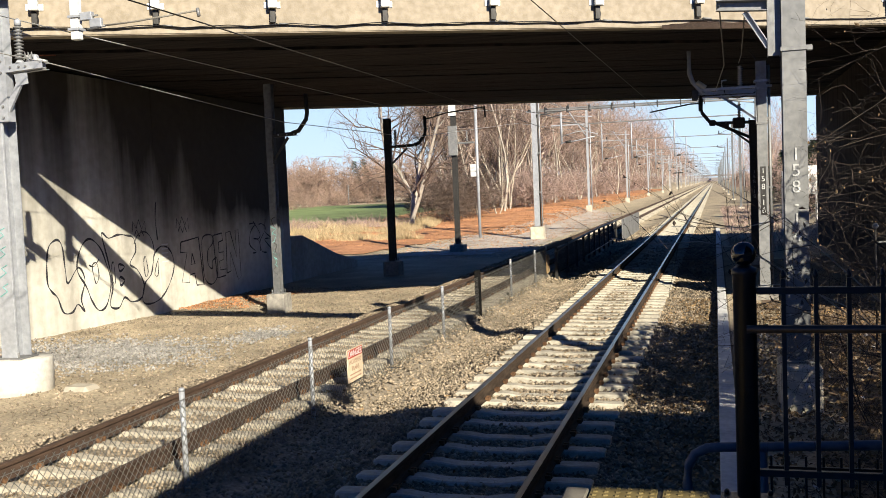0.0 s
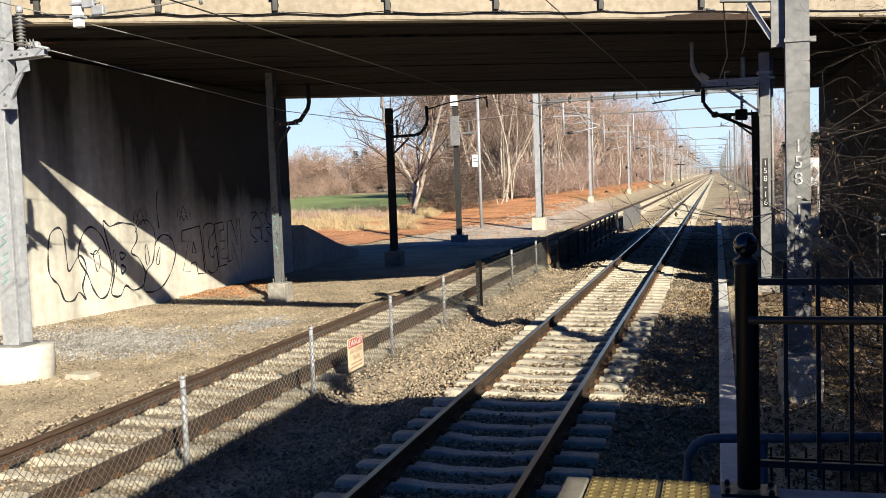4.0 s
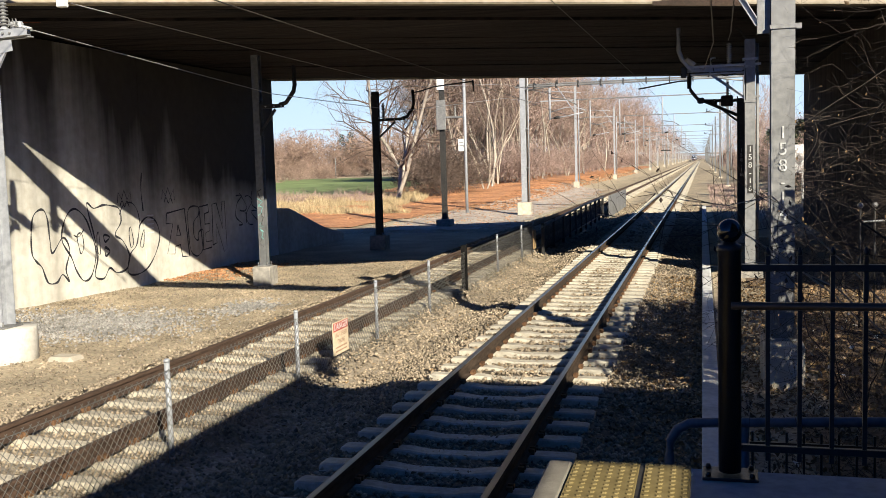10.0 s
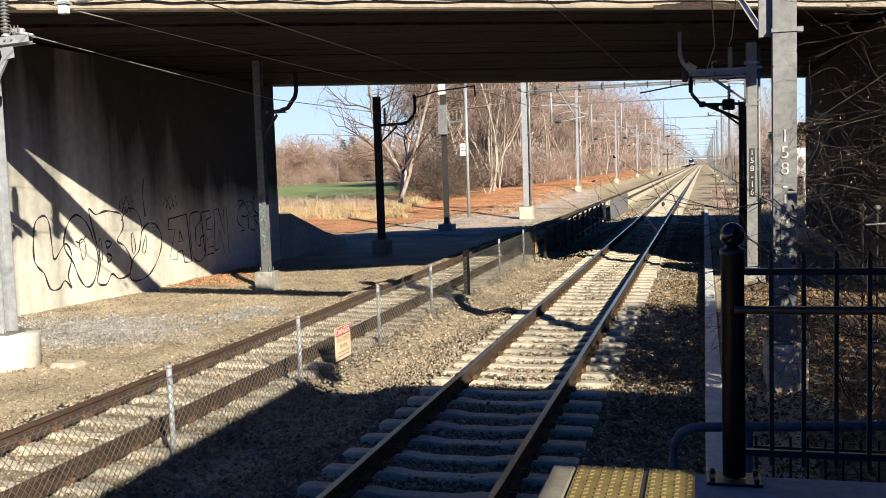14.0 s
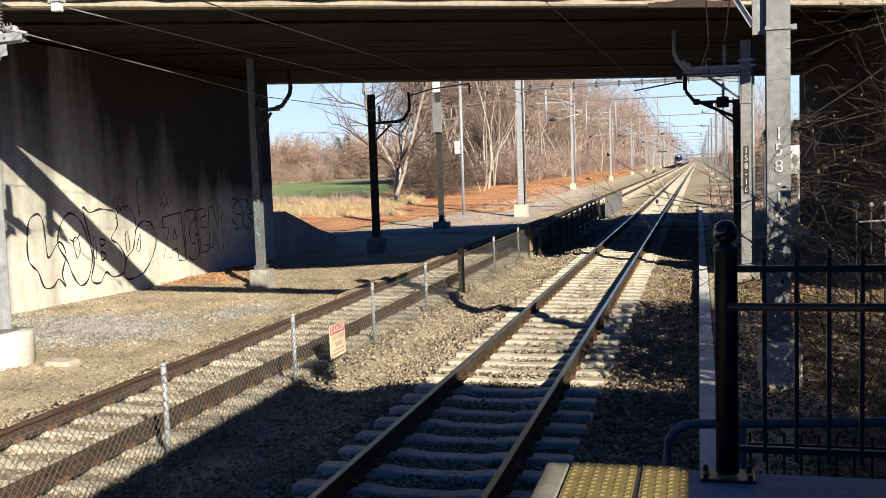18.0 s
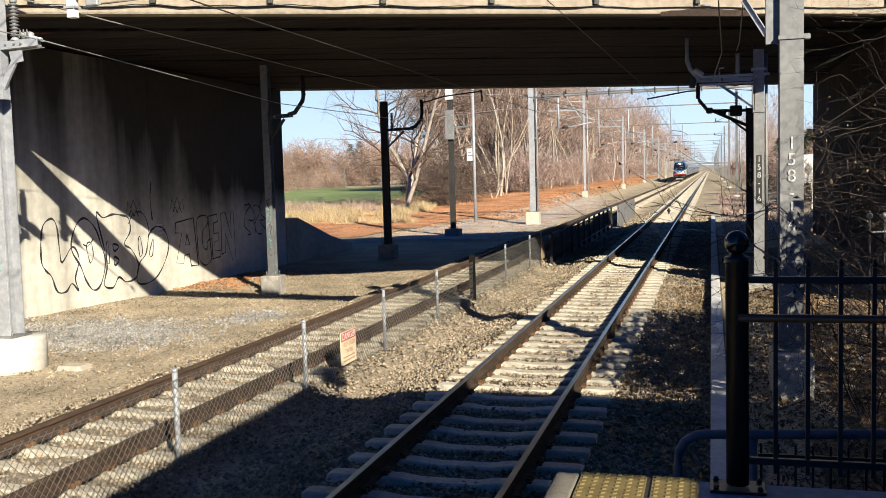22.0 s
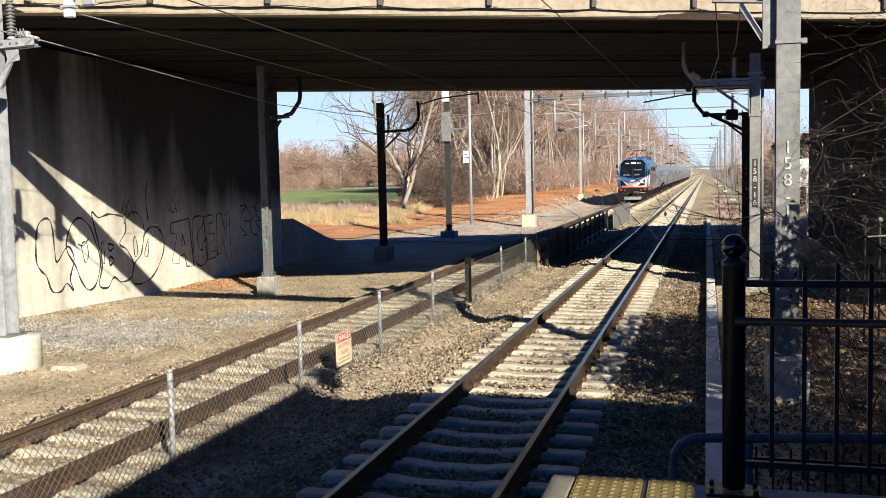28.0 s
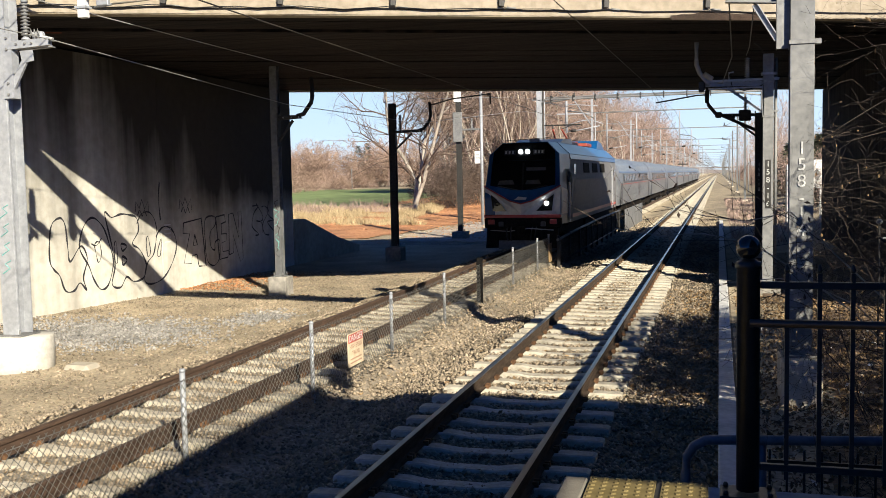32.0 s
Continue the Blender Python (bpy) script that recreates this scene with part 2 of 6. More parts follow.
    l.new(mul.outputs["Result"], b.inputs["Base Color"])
    return m


M_WALL = stained_shaded_wall()



# ---- building helpers
def part(name, bm, mat, parent=None, label=""):
    """Link a bmesh as one mesh object, under its thing if one is given."""
    me = bpy.data.meshes.new(name)
    bm.to_mesh(me)
    bm.free()
    me.materials.append(mat)
    ob = new(name, me)
    ob.parent = parent
    if label:
        ob["label"] = label
    return ob


def raw(name, verts, faces, mat, parent=None, smooth=False):
    me = bpy.data.meshes.new(name)
    me.from_pydata(verts, [], faces)
    me.materials.append(mat)
    if smooth:
        me.polygons.foreach_set("use_smooth", [True] * len(me.polygons))
    ob = new(name, me)
    ob.parent = parent
    return ob


def thing(name, label, category, at=(0, 0, 0), group="", kind="", turn=0):
    ob = new(name)
    ob.empty_display_size = 0.2
    ob.matrix_world = pose(*at, 0, 0, turn)
    return tagged(ob, label, category, group, kind)


def add_box(bm, lo, hi, bevel=0.0, m=None):
    vs = [bm.verts.new((x, y, z)) for z in (lo[2], hi[2]) for y in (lo[1], hi[1]) for x in (lo[0], hi[0])]
    fs = [bm.faces.new([vs[i] for i in f]) for f in ((0, 2, 3, 1), (4, 5, 7, 6), (0, 1, 5, 4), (2, 6, 7, 3), (0, 4, 6, 2), (1, 3, 7, 5))]
    if bevel:
        es = list({e for f in fs for e in f.edges})
        r = bmesh.ops.bevel(bm, geom=es, offset=bevel, segments=1, affect="EDGES", profile=0.7)
        vs = list({v for f in r["faces"] for v in f.verts} | {v for v in vs if v.is_valid})
    if m is not None:
        bmesh.ops.transform(bm, matrix=m, verts=[v for v in vs if v.is_valid])
    return bm


def box(lo, hi, bevel=0.0, m=None):
    return add_box(bmesh.new(), lo, hi, bevel, m)


def add_prism(bm, outline, a, b, axis="y"):
    """Push a closed outline from a to b along an axis; the outline is (x, z), (y, z) or (x, y)."""
    def at(p, d):
        return (p[0], d, p[1]) if axis == "y" else (d, p[0], p[1]) if axis == "x" else (p[0], p[1], d)
    v0, v1 = [bm.verts.new(at(p, a)) for p in outline], [bm.verts.new(at(p, b)) for p in outline]
    n = len(outline)
    bm.faces.new(v0), bm.faces.new(v1[::-1])
    for i in range(n):
        bm.faces.new((v0[i], v1[i], v1[(i + 1) % n], v0[(i + 1) % n]))
    return bm


def prism(outline, a, b, axis="y"):
    bm = add_prism(bmesh.new(), outline, a, b, axis)
    bmesh.ops.recalc_face_normals(bm, faces=bm.faces)
    return bm


def add_tube(bm, pts, r, sides=6, r2=None):
    """A round bar along points, tapering from r to r2."""
    pts = [Vector(p) for p in pts]
    rings = []
    for i, p in enumerate(pts):
        d = (pts[min(i + 1, len(pts) - 1)] - pts[max(i - 1, 0)]).normalized()
        u = d.cross(Vector((0, 0, 1)))
        u = u.normalized() if u.length > 0.05 else Vector((1, 0, 0))
        w = d.cross(u)
        k = r if r2 is None else r + (r2 - r) * i / (len(pts) - 1)
        rings.append([bm.verts.new(p + (u * math.cos(j * math.tau / sides) + w * math.sin(j * math.tau / sides)) * k) for j in range(sides)])
    for a, b in zip(rings, rings[1:]):
        for j in range(sides):
            bm.faces.new((a[j], a[(j + 1) % sides], b[(j + 1) % sides], b[j])).smooth = sides > 5
    bm.faces.new(rings[0][::-1]), bm.faces.new(rings[-1])
    return bm


def tube(pts, r, sides=6, r2=None):
    bm = add_tube(bmesh.new(), pts, r, sides, r2)
    bmesh.ops.recalc_face_normals(bm, faces=bm.faces)
    return bm


def lathe(profile, sides=16, at=(0, 0, 0)):
    """A turned body about z from (radius, z) pairs."""
    bm = bmesh.new()
    rings = [[bm.verts.new((at[0] + r * math.cos(j * math.tau / sides), at[1] + r * math.sin(j * math.tau / sides), at[2] + z)) for j in range(sides)]
             for r, z in profile]
    for a, b in zip(rings, rings[1:]):
        for j in range(sides):
            bm.faces.new((a[j], a[(j + 1) % sides], b[(j + 1) % sides], b[j])).smooth = True
    bm.faces.new(rings[0][::-1]), bm.faces.new(rings[-1])
    return bm


def i_beam(w, d, t, a, b, axis="z"):
    """A wide-flange section: flanges w wide across x, d deep along y, metal t thick."""
    o = [(-w / 2, -d / 2), (w / 2, -d / 2), (w / 2, -d / 2 + t), (t / 2, -d / 2 + t), (t / 2, d / 2 - t), (w / 2, d / 2 - t),
         (w / 2, d / 2), (-w / 2, d / 2), (-w / 2, d / 2 - t), (-t / 2, d / 2 - t), (-t / 2, -d / 2 + t), (-w / 2, -d / 2 + t)]
    return prism(o, a, b, axis)


def smoothstep(a, b, x):
    k = min(1, max(0, (x - a) / (b - a)))
    return k * k * (3 - 2 * k)



# ---- the plan: x across the tracks (right positive), y along them, z above the railheads
TRACKS = (-2.596, -7.115)
WALL_X, ABUT_X = -16.30, 4.35
SKEW = 0.47
NEAR_Y, FAR_Y = 22.75, 43.55          # bridge edges at x = 0
DECK_Z = 6.32


def ground_z(x, y):
    z = -0.50
    for c in TRACKS:
        d = (x - c - 1.2) * 2.2 if c == TRACKS[1] and x > c else abs(x - c) - 1.55      # steep shoulder at the fence
        z = max(z, -0.27 - 0.35 * max(0, d))
    if any(abs(x - c) < 1.45 for c in TRACKS):
        z -= 0.06 * smoothstep(52, 64, y)
    if x > -2.6 and not abs(x - TRACKS[0]) < 1.45:
        z = max(z, -0.30 - 0.05 * smoothstep(0.4, 2.0, x))
    far = smoothstep(46, 66, y)
    z += far * (1.1 * smoothstep(-10.5, -17, x) * smoothstep(50, 120, y))
    z += 1.6 * smoothstep(3.0, 9.0, x) * (1 - 0.5 * far)
    z += 0.14 * smoothstep(-13.5, -16.2, x) * smoothstep(26, 20, y)
    return z + 0.035 * noise.noise((x * 0.9, y * 0.9, 0)) + 0.02 * noise.noise((x * 3, y * 3, 5))


def axis_steps(a, b, fine_a, fine_b, step, grow=1.25):
    s, x, d = [], fine_a, step
    while x < fine_b:
        s.append(x)
        x += step
    x = fine_b
    while x < b:
        s.append(x)
        x += d
        d *= grow
    s.append(b)
    x, d = fine_a - step, step * grow
    while x > a:
        s.insert(0, x)
        x -= d
        d *= grow
    s.insert(0, a)
    return s


def make_ground():
    xs, ys = axis_steps(-2500, 2500, -19, 8, 0.35), axis_steps(-300, 4500, 3, 70, 0.45, 1.12)
    verts = [(x, y, ground_z(x, y)) for y in ys for x in xs]
    n = len(xs)
    faces = [(j * n + i, j * n + i + 1, (j + 1) * n + i + 1, (j + 1) * n + i) for j in range(len(ys) - 1) for i in range(n - 1)]
    ob = raw("ground", verts, faces, M_GROUND, smooth=True)
    ob.data.materials.append(M_BED)
    ob.data.materials.append(M_BED_PALE)
    for f in ob.data.polygons:
        if -9.3 < f.center.x < 0.1 and 2 < f.center.y < 62:
            f.material_index = 1 if f.center.x > -4.2 else 2
    tagged(ob, "tan gravel and dusty soil round the railway tracks", "ground", kind="structure")


make_ground()


def rail_outline(x0, top):
    o = [(-0.076, -0.186), (0.076, -0.186), (0.076, -0.175), (0.014, -0.155), (0.010, -0.055), (0.037, -0.042), (0.037, -0.007), (0.030, -0.001),
         (-0.030, -0.001), (-0.037, -0.007), (-0.037, -0.042), (-0.010, -0.055), (-0.014, -0.155), (-0.076, -0.175)]
    return [(x0 + x, top + z) for x, z in o]


def tie_mesh(mat):
    """A concrete tie: sloped sides, seats under the rails, a lower waist."""
    bm = bmesh.new()
    stations = [(-1.295, -0.205), (-1.26, -0.19), (-0.95, -0.186), (-0.5, -0.195), (-0.3, -0.225), (0.3, -0.225), (0.5, -0.195), (0.95, -0.186), (1.26, -0.19), (1.295, -0.205)]
    rings = [[bm.verts.new((x, y * k, z)) for y, z, k in ((-0.135, -0.40, 1), (-0.105, top - 0.015, 1), (-0.09, top, 1), (0.09, top, 1), (0.105, top - 0.015, 1), (0.135, -0.40, 1))]
             for x, top in stations]
    for a, b in zip(rings, rings[1:]):
        for i in range(5):
            bm.faces.new((a[i], a[i + 1], b[i + 1], b[i]))
    bm.faces.new(rings[0]), bm.faces.new(rings[-1][::-1])
    bmesh.ops.recalc_face_normals(bm, faces=bm.faces)
    me = bpy.data.meshes.new("tie")
    bm.to_mesh(me)
    bm.free()
    me.materials.append(mat)
    return me


def make_track(cx, label, steel, polished, y0, concrete):
    th = thing("railway_track", label, "railway track", (cx, 0, 0), "tracks", "structure")
    for s in (-0.7525, 0.7525):
        r = part("rail", prism(rail_outline(s, 0), -60, 2600), steel, th, "rusty steel rail with a worn head")
        bm = bmesh.new()
        add_box(bm, (s - 0.031, -60, -0.002), (s + 0.031, 2600, 0.002))
        part("running_surface", bm, polished, r)
    me = tie_mesh(concrete)
    rnd = random.Random(int(-cx * 10))
    for i in range(196):
        ob = new("tie", me)
        ob.parent = th
        ob.matrix_basis = pose(rnd.uniform(-0.02, 0.02), y0 + i * 0.61 + rnd.uniform(-0.015, 0.015), rnd.uniform(-0.008, 0.004), 0, 0, rnd.uniform(-0.5, 0.5))
    bm = bmesh.new()
    for i in range(-60, 1200):
        if not 0 <= i < 196:
            y = y0 + i * 0.61
            vs = [bm.verts.new((x, y + d, z)) for d, z in ((-0.135, -0.40), (-0.1, -0.19), (0.1, -0.19)) for x in (-1.295, 1.295)]
            bm.faces.new((vs[0], vs[1], vs[3], vs[2])), bm.faces.new((vs[2], vs[3], vs[5], vs[4]))
    tagged(part("far_ties", bm, concrete, th), kind="stuff")
    bm = bmesh.new()
    for i in range(0, 110):
        for s in (-0.7525, 0.7525):
            for side in (-1, 1):
                for d in (-0.045, 0.045):
                    add_box(bm, (s + side * 0.085 - 0.03, y0 + i * 0.61 + d - 0.02, -0.195), (s + side * 0.085 + 0.03, y0 + i * 0.61 + d + 0.02, -0.145 + 0.008 * side))
    tagged(part("rail_clips", bm, M_CLIP, th), kind="stuff")


make_track(TRACKS[0], "running track with concrete ties in tan ballast", M_RAIL_SHADED, M_RAILHEAD, 3.196, M_TIE)
make_track(TRACKS[1], "second track with rusty rails on concrete ties", M_RAIL, M_RAIL, 3.4, M_TIE_DRY)


# ---- the road bridge
def edge_y(x, y0):
    return y0 + SKEW * x


def make_bridge():
    th = thing("road_bridge", "wide skewed concrete road bridge over the railway", "bridge", kind="structure")
    x0, x1 = -30.0, 26.0
    dirn = Vector((1, SKEW, 0)).normalized()
    across = Vector((-dirn.y, dirn.x, 0))
    width = (FAR_Y - NEAR_Y) * dirn.x

    def slab(name, a, b, lo, hi, mat, label=""):
        """A beam along the skewed deck, between a and b metres behind the near edge."""
        o = Vector((0, NEAR_Y, 0))
        p = [o + dirn * (u / dirn.x) + across * v for u, v in ((x0, a), (x1, a), (x1, b), (x0, b))]
        bm = bmesh.new()
        lo_v, hi_v = [bm.verts.new((q.x, q.y, lo)) for q in p], [bm.verts.new((q.x, q.y, hi)) for q in p]
        bm.faces.new(lo_v[::-1]), bm.faces.new(hi_v)
        for i in range(4):
            bm.faces.new((lo_v[i], lo_v[(i + 1) % 4], hi_v[(i + 1) % 4], hi_v[i]))
        bmesh.ops.recalc_face_normals(bm, faces=bm.faces)
        return part(name, bm, mat, th, label)

    slab("fascia", 0, 0.42, DECK_Z, 8.45, M_FASCIA, "tan concrete edge beam and parapet")
    slab("fascia", width - 0.42, width, DECK_Z + 0.05, 6.64, M_FASCIA)
    slab("drip_edge", 0.02, 0.36, DECK_Z - 0.02, DECK_Z - 0.004, M_FASCIA)
    slab("deck", 0.425, width - 0.425, 6.56, 6.63, M_DECK, "underside of the deck slab, darkened as in shade")
    n = 15
    step = (width - 0.9) / n
    rnd = random.Random(2)
    for i in range(n):
        a = 0.45 + i * step
        d = rnd.uniform(0, 0.07)
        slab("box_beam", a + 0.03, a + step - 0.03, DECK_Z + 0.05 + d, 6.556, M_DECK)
    # thin red bar for a sunlit sliver of rust, its light in the colour
    rust = material("sunlit_rust_streak", ((0.10, 0.034, 0.022), (0.22, 0.075, 0.05)), 9, 0.85, stretch=(0.3, 3, 1), ior=1.2)
    a = Vector((-15.6, edge_y(-15.6, NEAR_Y), 0)) + across * 3.0 + dirn * 0.4
    b = a + dirn * 2.2
    part("sunlit_rust_edge", tube([(a.x, a.y, DECK_Z + 0.045), (b.x, b.y, DECK_Z + 0.045)], 0.022, 5), rust, th, "rusty girder edge with sunlight put into its red")
    return th


make_bridge()
wall = thing("wall_left", "tall stained concrete abutment wall with graffiti", "wall", kind="structure")
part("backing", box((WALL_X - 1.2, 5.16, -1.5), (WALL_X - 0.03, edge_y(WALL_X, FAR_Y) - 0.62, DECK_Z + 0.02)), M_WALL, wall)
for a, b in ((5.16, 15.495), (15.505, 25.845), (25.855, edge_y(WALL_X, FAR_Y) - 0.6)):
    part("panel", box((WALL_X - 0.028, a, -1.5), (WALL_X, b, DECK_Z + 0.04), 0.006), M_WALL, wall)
wing = part("wall_wing", prism([(35.3, -1.2), (42.5, -1.2), (42.5, -0.2), (40.0, 0.3), (36.4, 1.3), (35.3, 1.3)], WALL_X - 0.7, WALL_X + 0.02, "x"), M_CONCRETE)
tagged(wing, "low sloping concrete wing wall", "wall", kind="structure")
abut = part("wall_right", box((ABUT_X, edge_y(ABUT_X, NEAR_Y) + 0.5, -1.2), (ABUT_X + 1.2, edge_y(ABUT_X, FAR_Y) + 0.2, DECK_Z + 0.04)), M_SHADED_CONCRETE)
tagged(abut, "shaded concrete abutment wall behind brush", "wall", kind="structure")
# hidden behind the abutment; added to keep sky light off the train
bank_rows = [[(x, y + SKEW * (x - 5.6) * 0.9, z) for y, z in ((44.6, 6.25), (47.5, 4.7 + 0.3 * noise.noise((x, 1, 0))), (51.5, 2.5 + 0.4 * noise.noise((x, 2, 0))), (56.5, 0.6), (59.5, -0.6))] for x in (6.0, 8.0, 11.0, 15.0, 20.0, 26.0)]
bank_v = [v for r in bank_rows for v in r]
road_bank = raw("ground_bank", bank_v, [(i * 5 + j, i * 5 + j + 1, i * 5 + j + 6, i * 5 + j + 5) for i in range(5) for j in range(4)], M_GROUND)
tagged(road_bank, "unseen earth bank of the road, added to block low sky", "embankment", kind="structure")
# out of view; placed so its shadow falls across the near track
shade_wing = part("wall_wing", prism([(6.3, -1), (24, -1), (24, 6.3), (7.6, 5.7), (6.3, 5.7)], 20.6, 21.6), M_CONCRETE)
tagged(shade_wing, "unseen retaining wall added to shade the ground by the tracks", "wall", kind="structure")


# ---- platform
def make_platform():
    th = thing("platform", "raised concrete station platform with a yellow tactile edge", "platform", kind="structure")
    part("slab", box((-0.70, -60, 0.95), (9, 5.27, 1.205), 0.01), M_PLATFORM, th)
    part("edge_board", box((-0.84, -60, 0.98), (-0.706, 5.25, 1.22), 0.012), M_EDGE, th, "pale timber-like edge strip")
    part("support", box((-0.45, -60, -0.6), (8.5, 5.0, 0.948)), M_PLATFORM, th)
    for k in range(3):
        for (a, b) in ((-0.70, -0.335), (-0.315, -0.065)):
            bm = box((a + 0.004, 4.655 - 0.61 * k, 1.206), (b - 0.004, 5.262 - 0.61 * k, 1.222), 0.003)
            nx, ny = round((b - a) / 0.06), 10
            for i in range(nx):
                for j in range(ny):
                    cx, cy = a + (i + 0.5) * (b - a) / nx, 4.655 - 0.61 * k + (j + 0.5) * 0.0607
                    lo = [bm.verts.new((cx + 0.018 * math.cos(q * math.tau / 6), cy + 0.018 * math.sin(q * math.tau / 6), 1.2205)) for q in range(6)]
                    hi = [bm.verts.new((cx + 0.012 * math.cos(q * math.tau / 6), cy + 0.012 * math.sin(q * math.tau / 6), 1.2285)) for q in range(6)]
                    bm.faces.new(hi)
                    for q in range(6):
                        bm.faces.new((lo[q], lo[(q + 1) % 6], hi[(q + 1) % 6], hi[q]))
            part("tactile_tile", bm, M_YELLOW, th)
    part("joint", box((-0.338, 3.44, 1.206), (-0.312, 5.26, 1.212)), M_DARK, th, "dark gap between the tactile tiles")
    kerb = part("kerb", box((-0.02, 5.6, -0.6), (0.20, 62, -0.12), 0.012), M_KERB)
    tagged(kerb, "long low white-topped concrete kerb beside the ballast", "kerb", kind="structure")


make_platform()



# ---- catenary poles and their brackets
def insulator(th, at, height, r=0.075, name="insulator", mat=None):
    """A ribbed post insulator."""
    n = max(5, int(height / 0.055))
    prof = [(r * 0.35, 0)]
    for i in range(n):
        z = (i + 0.15) * height / n
        prof += [(r * 0.45, z), (r, z + 0.25 * height / n), (r * 0.95, z + 0.4 * height / n), (r * 0.45, z + 0.7 * height / n)]
    prof += [(r * 0.35, height)]
    return part(name, lathe(prof, 12, at), mat or M_INSUL, th, "ribbed grey porcelain insulator")


def channel(a, b, w, h):
    """A bar of rectangular section between two points of one upright plane."""
    a, b = Vector(a), Vector(b)
    d = (b - a)
    length = d.length
    m = Matrix.Translation(a) @ d.to_track_quat("X", "Z").to_matrix().to_4x4()
    bm = bmesh.new()
    t = 0.012
    add_box(bm, (0, -w / 2, -h / 2), (length, -w / 2 + t, h / 2), 0, m)
    add_box(bm, (0, -w / 2 + t, h / 2 - t), (length, w / 2, h / 2), 0, m)
    add_box(bm, (0, -w / 2 + t, -h / 2), (length, w / 2, -h / 2 + t), 0, m)
    return bm


def pole(x, y, w, z0, z1, mat, label, round_foot=0.0, foot=(0.3, 0.3), foot_bottom=-0.9, depth=None, foot_mat=None):
    th = thing("catenary_pole", label, "pole", (x, y, 0), "catenary poles")
    part("column", i_beam(w, depth or w, 0.022, z0 + 0.03, z1), mat, th)
    part("base_plate", box((-w * 0.75, -w * 0.75, z0), (w * 0.75, w * 0.75, z0 + 0.03), 0.005), M_DULL, th)
    for i, (sx, sy) in enumerate(((-1, -1), (1, -1), (-1, 1), (1, 1))):
        part("bolt", lathe([(0.018, z0 + 0.031), (0.018, z0 + 0.10), (0.012, z0 + 0.13)], 6, (sx * w * 0.64, sy * w * 0.64, 0)), M_DULL, th)
    if round_foot:
        bm = lathe([(round_foot * 1.0, foot_bottom), (round_foot, z0 - 0.05), (round_foot * 0.97, z0 - 0.004), (0.05, z0 - 0.002)], 28)
    else:
        bm = box((-foot[0], -foot[1], foot_bottom), (foot[0], foot[1], z0 - 0.003), 0.02)
    part("footing", bm, foot_mat or M_BASE, th, "concrete footing")
    return th


def band(th, w, z, mat=None):
    part("clamp_band", box((-w / 2 - 0.02, -w / 2 - 0.02, z - 0.03), (w / 2 + 0.02, w / 2 + 0.02, z + 0.03), 0.004), mat or M_DULL, th)


def cantilever(th, w, z, reach, side, mat, brace_drop=0.7, riser=True, ins=True, ins_at=0.3):
    """A bracket on a pole: arm, knee brace, backing plate, goose-neck riser and post insulator."""
    s = side
    e = w / 2
    br = part("bracket", channel((s * e, -0.05, z), (s * (e + reach), -0.05, z + 0.03), 0.11, 0.11), mat, th)
    part("knee_brace", channel((s * e, -0.05, z - brace_drop), (s * (e + reach * 0.62), -0.05, z - 0.07), 0.06, 0.07), mat, br)
    part("back_plate", box((s * e - 0.012, -0.13, z - brace_drop - 0.12), (s * e + 0.025, 0.05, z + 0.14)), mat, br)
    for k in (0.25, 0.6, 0.9):
        part("bolt", tube([(s * (e + reach * k), -0.135, z + 0.01), (s * (e + reach * k), -0.09, z + 0.01)], 0.02, 6), M_GALV, br)
    if riser:
        x = s * (e + reach)
        part("riser", tube([(x - s * 0.15, -0.05, z + 0.05), (x + s * 0.05, -0.05, z + 0.10), (x + s * 0.30, -0.05, z + 0.42), (x + s * 0.34, -0.05, z + 0.60), (x + s * 0.32, -0.05, z + 1.15)], 0.066, 8), mat, br,
             "bent steel tube carrying the wire")
    if ins:
        insulator(br, (s * (e + reach * ins_at), -0.05, z + 0.06), 0.62)
    return br


def text_obj(name, body, size, mat, parent, m, label="", align="CENTER"):
    cu = bpy.data.curves.new(name, "FONT")
    cu.body, cu.size, cu.align_x, cu.align_y, cu.extrude = body, size, align, "CENTER", 0.001
    tmp = bpy.data.objects.new(name, cu)
    scene.collection.objects.link(tmp)
    dg = bpy.context.evaluated_depsgraph_get()
    me = bpy.data.meshes.new_from_object(tmp.evaluated_get(dg))
    bpy.data.objects.remove(tmp)
    me.materials.clear()
    me.materials.append(mat)
    ob = new(name, me)
    ob.parent = parent
    ob.matrix_basis = m
    if label:
        ob["label"] = label
    return ob


FACING = pose(0, 0, 0, 90, 0, 0)          # writing that faces the platform


def stacked_number(th, body, x, y, z_top, z_bottom, size, plate=True):
    step = (z_top - z_bottom) / (len(body) - 1)
    pl = None
    if plate:
        pl = part("number_plate", box((x - size * 0.42, y - 0.004, z_bottom - size * 0.7), (x + size * 0.42, y, z_top + size * 0.7)), M_DARK, th, "dark strip with white stencilled figures")
    for i, c in enumerate(body):
        text_obj("figure", c, size * 1.2, M_STENCIL, pl or th, Matrix.Translation((x, y - 0.009, z_top - i * step)) @ FACING)


# left row
p1 = pole(-12.54, 14.95, 0.36, 0.12, 8.35, M_GALV, "tall galvanized catenary pole on a round white footing", 0.62)
br = part("bracket", channel((0.19, -0.18, 5.38), (1.14, -0.18, 5.42), 0.12, 0.14), M_GALV, p1)
part("knee_brace", channel((0.30, -0.18, 4.62), (0.68, -0.18, 5.24), 0.05, 0.11), M_GALV, br)
part("back_plate", box((0.16, -0.235, 4.45), (0.36, -0.05, 5.6)), M_GALV, br)
